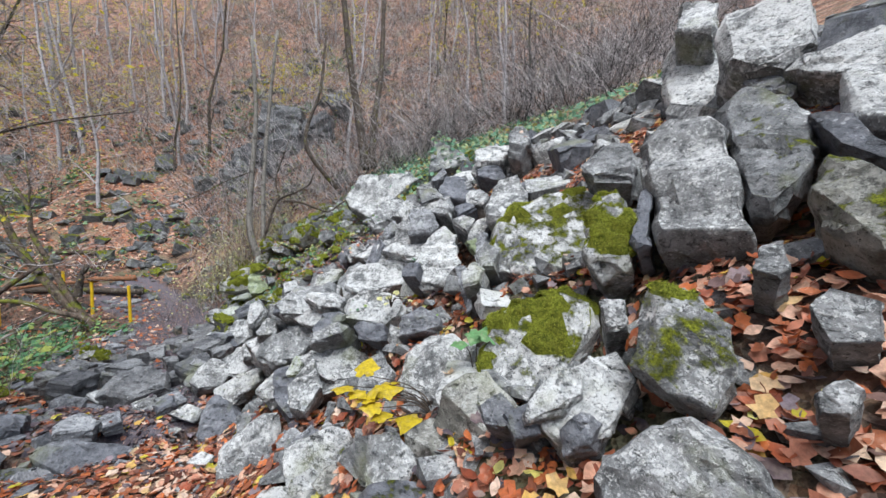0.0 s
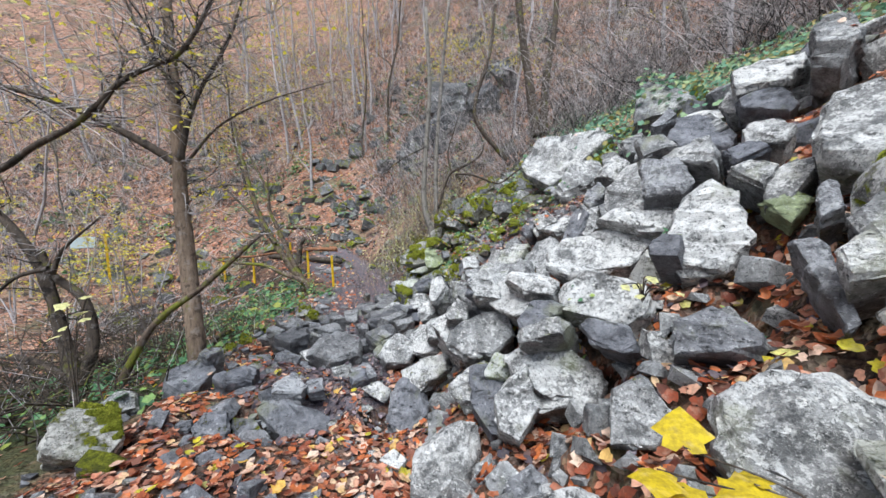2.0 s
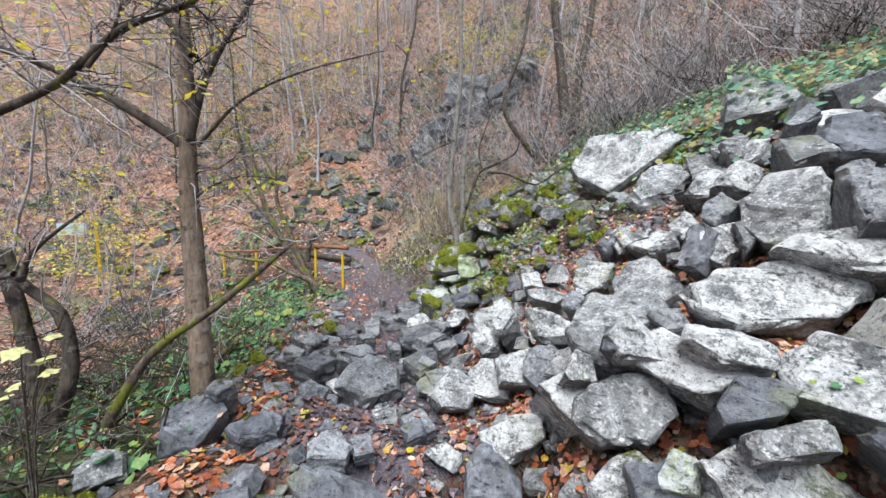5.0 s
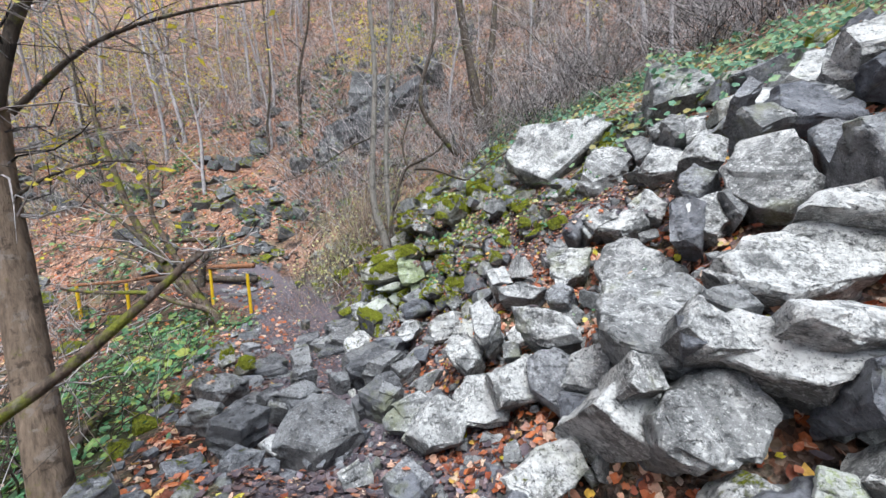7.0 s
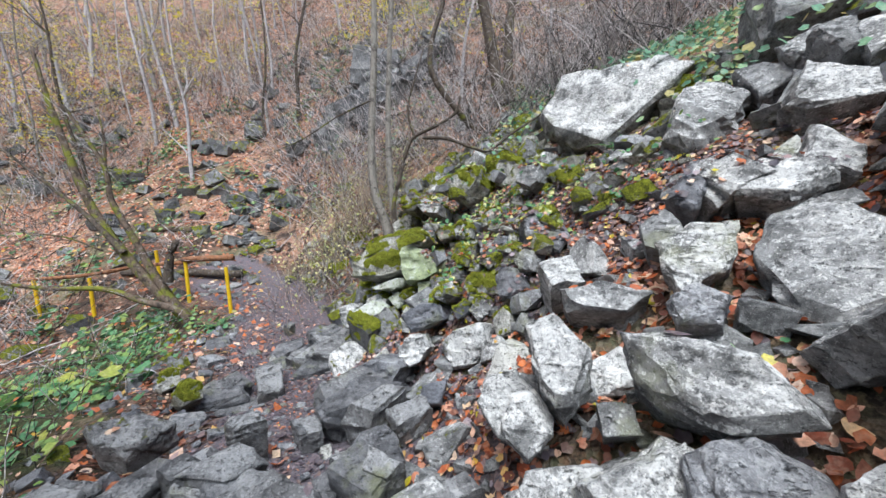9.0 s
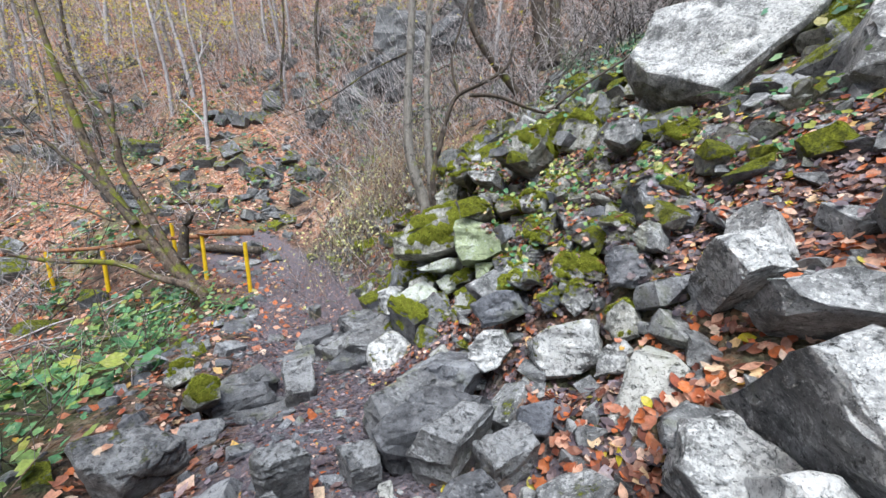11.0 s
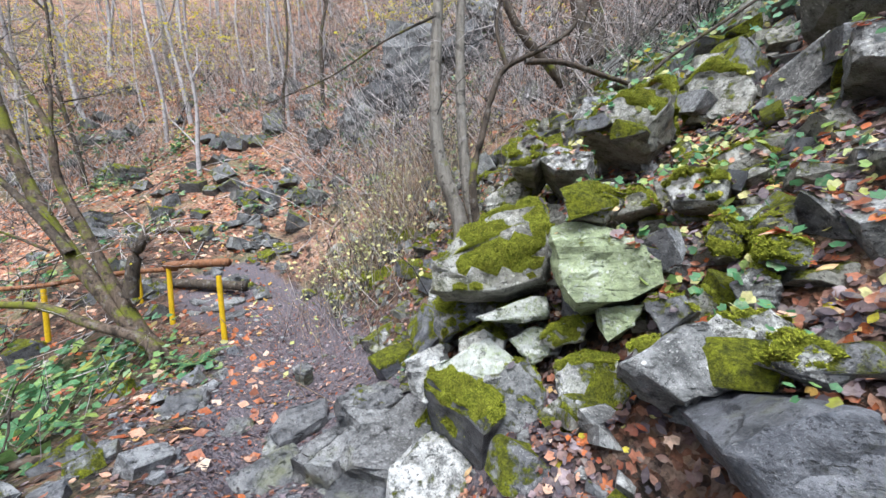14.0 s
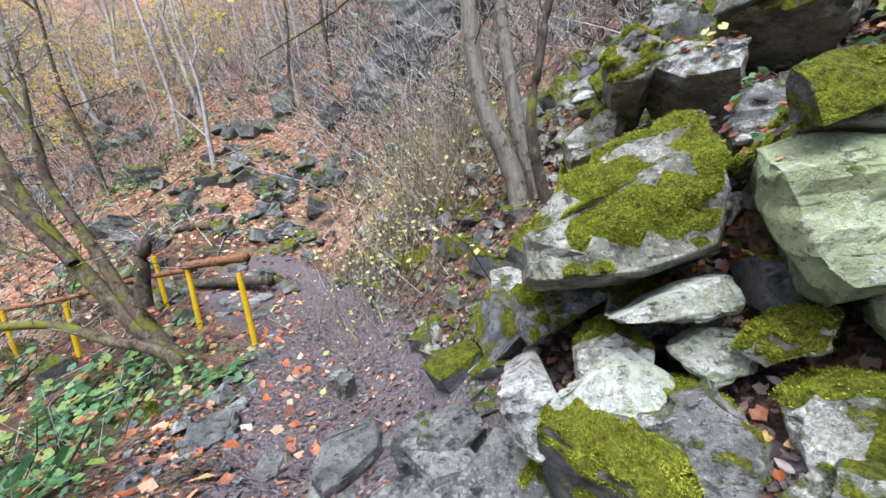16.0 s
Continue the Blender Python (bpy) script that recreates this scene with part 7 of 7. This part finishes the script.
def herbs():
    """Low green plants: beside the path, on the mossy shoulder, and the ivy above the scree."""
    rng = random.Random(51)
    green, ivy, yel = Heap(), Heap(), Heap()

    def clump(h, x, y, n, spread, size, lift, tip=0.4):
        for _ in range(n):
            p, nn, earth = drop(x + rng.gauss(0, spread), y + rng.gauss(0, spread))
            h.add(*leaf(p + Vector((0, 0, rng.uniform(0.02, lift))), size * rng.uniform(0.6, 1.25), (rng.gauss(-0.5 * tip, 1.2 * tip), rng.gauss(-0.8 * tip, 1.2 * tip), 1), rng.uniform(0, 6.3), rng.uniform(-0.2, 0.4), True, STAR))

    for _ in range(760):
        x, y = rng.uniform(-11.5, -5), rng.uniform(1.5, 10)
        s = slope_side(x, y)
        if -5.2 < s < -2.4:
            clump(green, x, y, 9, 0.16, rng.choice((0.05, 0.07, 0.07, 0.11)), 0.16)
    for _ in range(330):
        x, y = rng.uniform(-4.4, -1.2), rng.uniform(6.9, 9.8)
        s = slope_side(x, y)
        if 1.5 < s < 3.4:
            clump(green if rng.random() < 0.7 else yel, x, y, 6, 0.1, 0.055, 0.09, 0.7)
    for _ in range(900):
        x, y = rng.uniform(-3.5, 6.5), rng.uniform(7, 18)
        s = slope_side(x, y)
        if 4.6 < s < 9.5:
            clump(ivy, x, y, 15, 0.3, 0.09, 0.3, 0.6)
    for _ in range(1500):
        a, r = radians(rng.uniform(4, 80)), rng.uniform(10.5, 28)
        x, y = -3 - r * math.sin(a), 3 + r * math.cos(a)
        if noise.noise((x * 0.5, y * 0.5, 6.0)) > 0.22 and off_path(x, y) > 1.5:
            clump(green if rng.random() < 0.6 else ivy, x, y, 9, 0.28, 0.10 + 0.003 * r, 0.35)
    for x, y in ((-18.6, 14.7), (-18.0, 14.3), (-20.2, 15.0), (-19.4, 14.6), (-16.0, 18.6), (-13.0, 12.7), (-14.7, 12.8), (-17.2, 17.0), (-10.4, 16.4), (-11.0, 16.4), (-10.2, 9.0), (-10.5, 9.4), (-9.5, 8.8)):
        for _ in range(6):
            clump(green if rng.random() < 0.7 else ivy, x + rng.gauss(0, 0.3), y + rng.gauss(0, 0.3), 9, 0.2, 0.10, 0.35)
    for x, y in ((-10.95, 8.44), (-10.85, 8.97), (-12.1, 8.8), (-11.7, 9.4), (-9.3, 6.2), (-14.1, 9.1), (-7.9, 6.5), (-8.6, 7.2)):
        clump(green, x, y, 16, 0.24, 0.19, 0.3, 0.5)
    for x, y in ((-1.0, 3.3), (-0.5, 3.6), (-0.2, 2.9), (-2.1, 5.0), (-1.6, 4.7), (-3.9, 7.0), (-4.0, 6.6), (0.3, 2.4), (-6.1, 8.2), (-5.9, 8.5)):
        clump(green, x, y, 5, 0.06, 0.036, 0.05)
    for h, name, mat, text in ((green, "herb_leaves", GREEN, "low green herb leaves along the ditch"), (ivy, "ivy", IVY, "blue-green ivy creeping over the upper slope"),
                               (yel, "maple_seedlings", PALE, "yellow-green seedling leaves on the mossy shoulder")):
        tagged(h.done(name, mat), text, "plants", kind="stuff")


herbs()


def fern(x, y, z, size, seed, turn):
    rng = random.Random(seed)
    root = new("fern")
    root.location = (x, y, z)
    tagged(root, "small green fern growing between the stones", "fern", "ferns among the stones")
    for i in range(6):
        h = Heap()
        w = turn + i * 1.05 + rng.uniform(-0.3, 0.3)
        d = Vector((math.cos(w), math.sin(w), 0))
        side = Vector((-d.y, d.x, 0))
        L = size * rng.uniform(0.7, 1.1)
        q = [d * L * t + Vector((0, 0, L * (0.75 * t - 0.55 * t * t))) for t in [k / 14 for k in range(15)]]
        h.add(*tube(q, [0.003] * 15, 3))
        for k in range(1, 15):
            f = L * 0.26 * (1 - k / 15) ** 0.8 + 0.004
            for sgn in (-1, 1):
                e = q[k] + side * sgn * f + d * f * 0.35 - Vector((0, 0, 0.1 * f))
                h.add([q[k] - d * 0.012 * size * 4, q[k] + d * 0.012 * size * 4, e], [(0, 1, 2)])
        h.done("frond", GREEN, root)


fern(0.02, 2.05, 0.30, 0.24, 1, 0.2)
fern(-9.3, 9.25, ground_z(-9.3, 9.25), 0.5, 2, 1.0)
fern(-1.95, 8.1, drop(-1.95, 8.1)[0].z, 0.35, 3, 2.0)


# ---- the seedling with large yellow leaves ----
BIG = [(0, -0.36), (0.14, -0.50), (0.40, -0.40), (0.36, -0.20), (0.60, 0.05), (0.42, 0.18), (0.28, 0.38), (0, 0.74), (-0.28, 0.38), (-0.42, 0.18), (-0.60, 0.05), (-0.36, -0.20), (-0.40, -0.40), (-0.14, -0.50)]


def seedling(name, foot, tips, size, material, label, seed):
    """A thin bowed stem with broad drooping leaves at its tips."""
    rng = random.Random(seed)
    root = new(name)
    root.location = foot
    tagged(root, label, "seedling")
    o = Vector(foot)
    for i, t in enumerate(tips):
        e = Vector(t) - o
        line = smooth_line([(0, 0, 0), (e.x * 0.3, e.y * 0.3, e.z * 0.7 + 0.03), tuple(e)], 5)
        mesh_object("stem", *tube(line, [0.005 - 0.0025 * k / (len(line) - 1) for k in range(len(line))], 5), BARK_DARK, root)
        n = Vector((rng.gauss(0, 0.35), rng.gauss(-0.25, 0.3), 1)).normalized()
        a = n.orthogonal().normalized()
        w = rng.uniform(0, 6.3)
        a = (math.cos(w) * a + math.sin(w) * n.cross(a)).normalized()
        b = n.cross(a)
        s = size * rng.uniform(0.75, 1.2)
        ring = [e + s * (u * a + (v + 0.4) * b - 0.35 * (u * u + 0.4 * v * v) * n + 0.03 * rng.uniform(-1, 1) * n) for u, v in BIG]
        inner = [e + s * (u * 0.5 * a + (v * 0.5 + 0.4) * b + 0.02 * n - 0.1 * (u * u + v * v) * n) for u, v in BIG]
        mid = [e + s * 0.42 * b]
        m = len(BIG)
        f = [(k, (k + 1) % m, m + (k + 1) % m, m + k) for k in range(m)] + [(m + k, m + (k + 1) % m, 2 * m) for k in range(m)]
        mesh_object("leaf", ring + inner + mid, f, material, root)


seedling("yellow_seedling", (-0.12, 2.0, 0.28), ((-0.62, 1.88, 0.69), (-0.50, 1.84, 0.65), (-0.42, 1.80, 0.61), (-0.55, 1.98, 0.71), (-0.40, 1.95, 0.67), (-0.24, 1.86, 0.49), (-0.38, 1.76, 0.57), (-0.46, 1.9, 0.66), (-0.52, 1.8, 0.64), (-0.58, 1.86, 0.67), (-0.44, 1.86, 0.63)),
         0.115, BRIGHT, "thin seedling with large bright yellow leaves among the stones", 3)
seedling("green_seedling", (0.08, 2.15, 0.45), ((-0.02, 2.12, 0.86), (0.10, 2.2, 0.9), (0.16, 2.05, 0.88)), 0.12, GREEN, "seedling with broad green leaves beside a mossy boulder", 4)
seedling("maple_seedling", (-0.62, 3.15, 0.85), ((-0.72, 3.1, 0.95), (-0.58, 3.12, 0.97), (-0.5, 3.2, 0.93), (-0.6, 3.25, 0.98), (-0.46, 3.1, 0.92), (-0.66, 3.2, 0.94), (-0.64, 3.05, 0.91)), 0.055, PALE, "pale green and yellow seedling between boulders", 6)
seedling("ditch_seedling", gz(-4.4, 1.9), ((-4.5, 1.95, 0.75), (-4.4, 2.0, 0.7), (-4.35, 1.9, 0.78), (-4.45, 2.05, 0.82), (-4.55, 2.02, 0.68), (-4.3, 1.98, 0.66), (-4.42, 1.86, 0.6), (-4.5, 1.88, 0.55)), 0.075, PALE, "seedling with pale yellow-green leaves beside the ditch", 8)


# ---- the footbridge railing and the sign ----
def post(x, y, height, lean):
    bm = bmesh.new()
    bmesh.ops.create_cone(bm, cap_ends=True, segments=12, radius1=0.042, radius2=0.04, depth=height + 0.15)
    bmesh.ops.bevel(bm, geom=[e for e in bm.edges if e.calc_length() < 0.03 and e.verts[0].co.z > 0], offset=0.006, segments=2, affect="EDGES")
    me = bpy.data.meshes.new("post")
    bm.to_mesh(me)
    bm.free()
    me.materials.append(YELLOW_PAINT)
    ob = new("post", me)
    ob.matrix_world = pose(x, y, ground_z(x, y) + height / 2 - 0.075, lean, lean * 0.5, 0)
    return ob


rail = new("bridge_railing")
tagged(rail, "yellow-painted posts with a rough log handrail by the footbridge", "railing")
for x, y, h, lean in ((-9.72, 10.12, 1.08, 1), (-11.2, 10.43, 1.05, -2), (-12.5, 10.8, 1.0, 2), (-13.4, 9.8, 0.95, -1), (-14.9, 9.6, 0.95, 1)):
    ob = post(x, y, h, lean)
    ob.parent = rail


def log(name, pts, r, material, label, parent=None, category="log"):
    line = smooth_line(pts, 5)
    n = len(line)
    v, f = tube(line, [r * (1 + 0.12 * noise.noise(Vector((k * 0.6, r * 90, 2)))) for k in range(n)], 9)
    f.append(tuple(range(8, -1, -1)))
    ob = mesh_object(name, v, f, material, parent)
    if parent is None:
        tagged(ob, label, category)
    return ob


log("handrail", [(-9.5, 10.1, 0.27), (-10.4, 10.28, 0.24), (-11.3, 10.48, 0.2)], 0.07, RAIL_WOOD, "", rail)
log("handrail", [(-11.1, 10.5, 0.14), (-12.5, 10.3, 0.08), (-13.5, 9.85, -0.05), (-15.2, 9.6, -0.12)], 0.045, RAIL_WOOD, "", rail)
log("fallen_log", [(-10.6, 11.5, -0.35), (-12.3, 11.3, -0.25), (-14.0, 11.0, -0.2)], 0.10, BARK_DARK, "dark fallen log lying across the stream by the bridge")
log("fallen_log", [gz(-13.3, 13.0, 0.08), gz(-14.1, 12.8, 0.08), gz(-14.8, 12.6, 0.06)], 0.09, BARK_MOSS, "mossy fallen log lying on the far bank")
log("fallen_log", [gz(-9.9, 8.0, 0.05), gz(-10.5, 7.7, 0.06), gz(-11.3, 7.4, 0.04)], 0.05, BARK_DARK, "dark wet log lying in the ditch")
log("fallen_log", [gz(-8.2, 7.3, 0.03), gz(-8.7, 6.9, 0.05), gz(-9.3, 6.3, 0.03)], 0.04, BARK_MOSS, "mossy stick lying beside the path")

for k, (x, y, w, L) in enumerate(((-5.6, 1.4, 2.6, 1.6), (-6.2, 1.9, 3.4, 1.9), (-6.6, 1.2, 2.2, 1.4), (-7.0, 3.0, 3.0, 1.8), (-6.4, 3.9, 2.3, 1.3), (-7.6, 2.2, 3.7, 1.7))):
    log("ditch_branch", [gz(x, y, 0.04), gz(x + 0.5 * L * math.cos(w), y + 0.5 * L * math.sin(w), 0.14), gz(x + L * math.cos(w), y + L * math.sin(w), 0.08)],
        0.03 + 0.012 * (k % 3), (BARK_MOSS, BARK_DARK)[k % 2], "mossy fallen branch lying in the ditch" if k % 2 == 0 else "dark fallen branch lying in the ditch", None, "branch")

sign = new("trail_sign")
sx, sy = -18.8, 6.83
sign.location = gz(sx, sy)
tagged(sign, "small pale blue trail board on a yellow post", "sign")


def box_part(name, size, at, material, parent, turn=0.0):
    bm = bmesh.new()
    bmesh.ops.create_cube(bm, size=1.0)
    bmesh.ops.scale(bm, vec=size, verts=bm.verts)
    bmesh.ops.bevel(bm, geom=list(bm.edges), offset=min(size) * 0.15, segments=2, affect="EDGES")
    me = bpy.data.meshes.new(name)
    bm.to_mesh(me)
    bm.free()
    me.materials.append(material)
    ob = new(name, me)
    ob.parent = parent
    ob.matrix_local = pose(*at, 0, 0, turn)
    return ob


board_z = 0.67 - ground_z(sx, sy)
box_part("board", (0.72, 0.035, 0.4), (0, 0, board_z), SIGN_PAINT, sign, 75)
box_part("sign_post", (0.08, 0.08, max(0.6, board_z + 0.4)), (-0.02, 0.65, max(0.6, board_z + 0.4) / 2 - 0.1), YELLOW_PAINT, sign, 75)
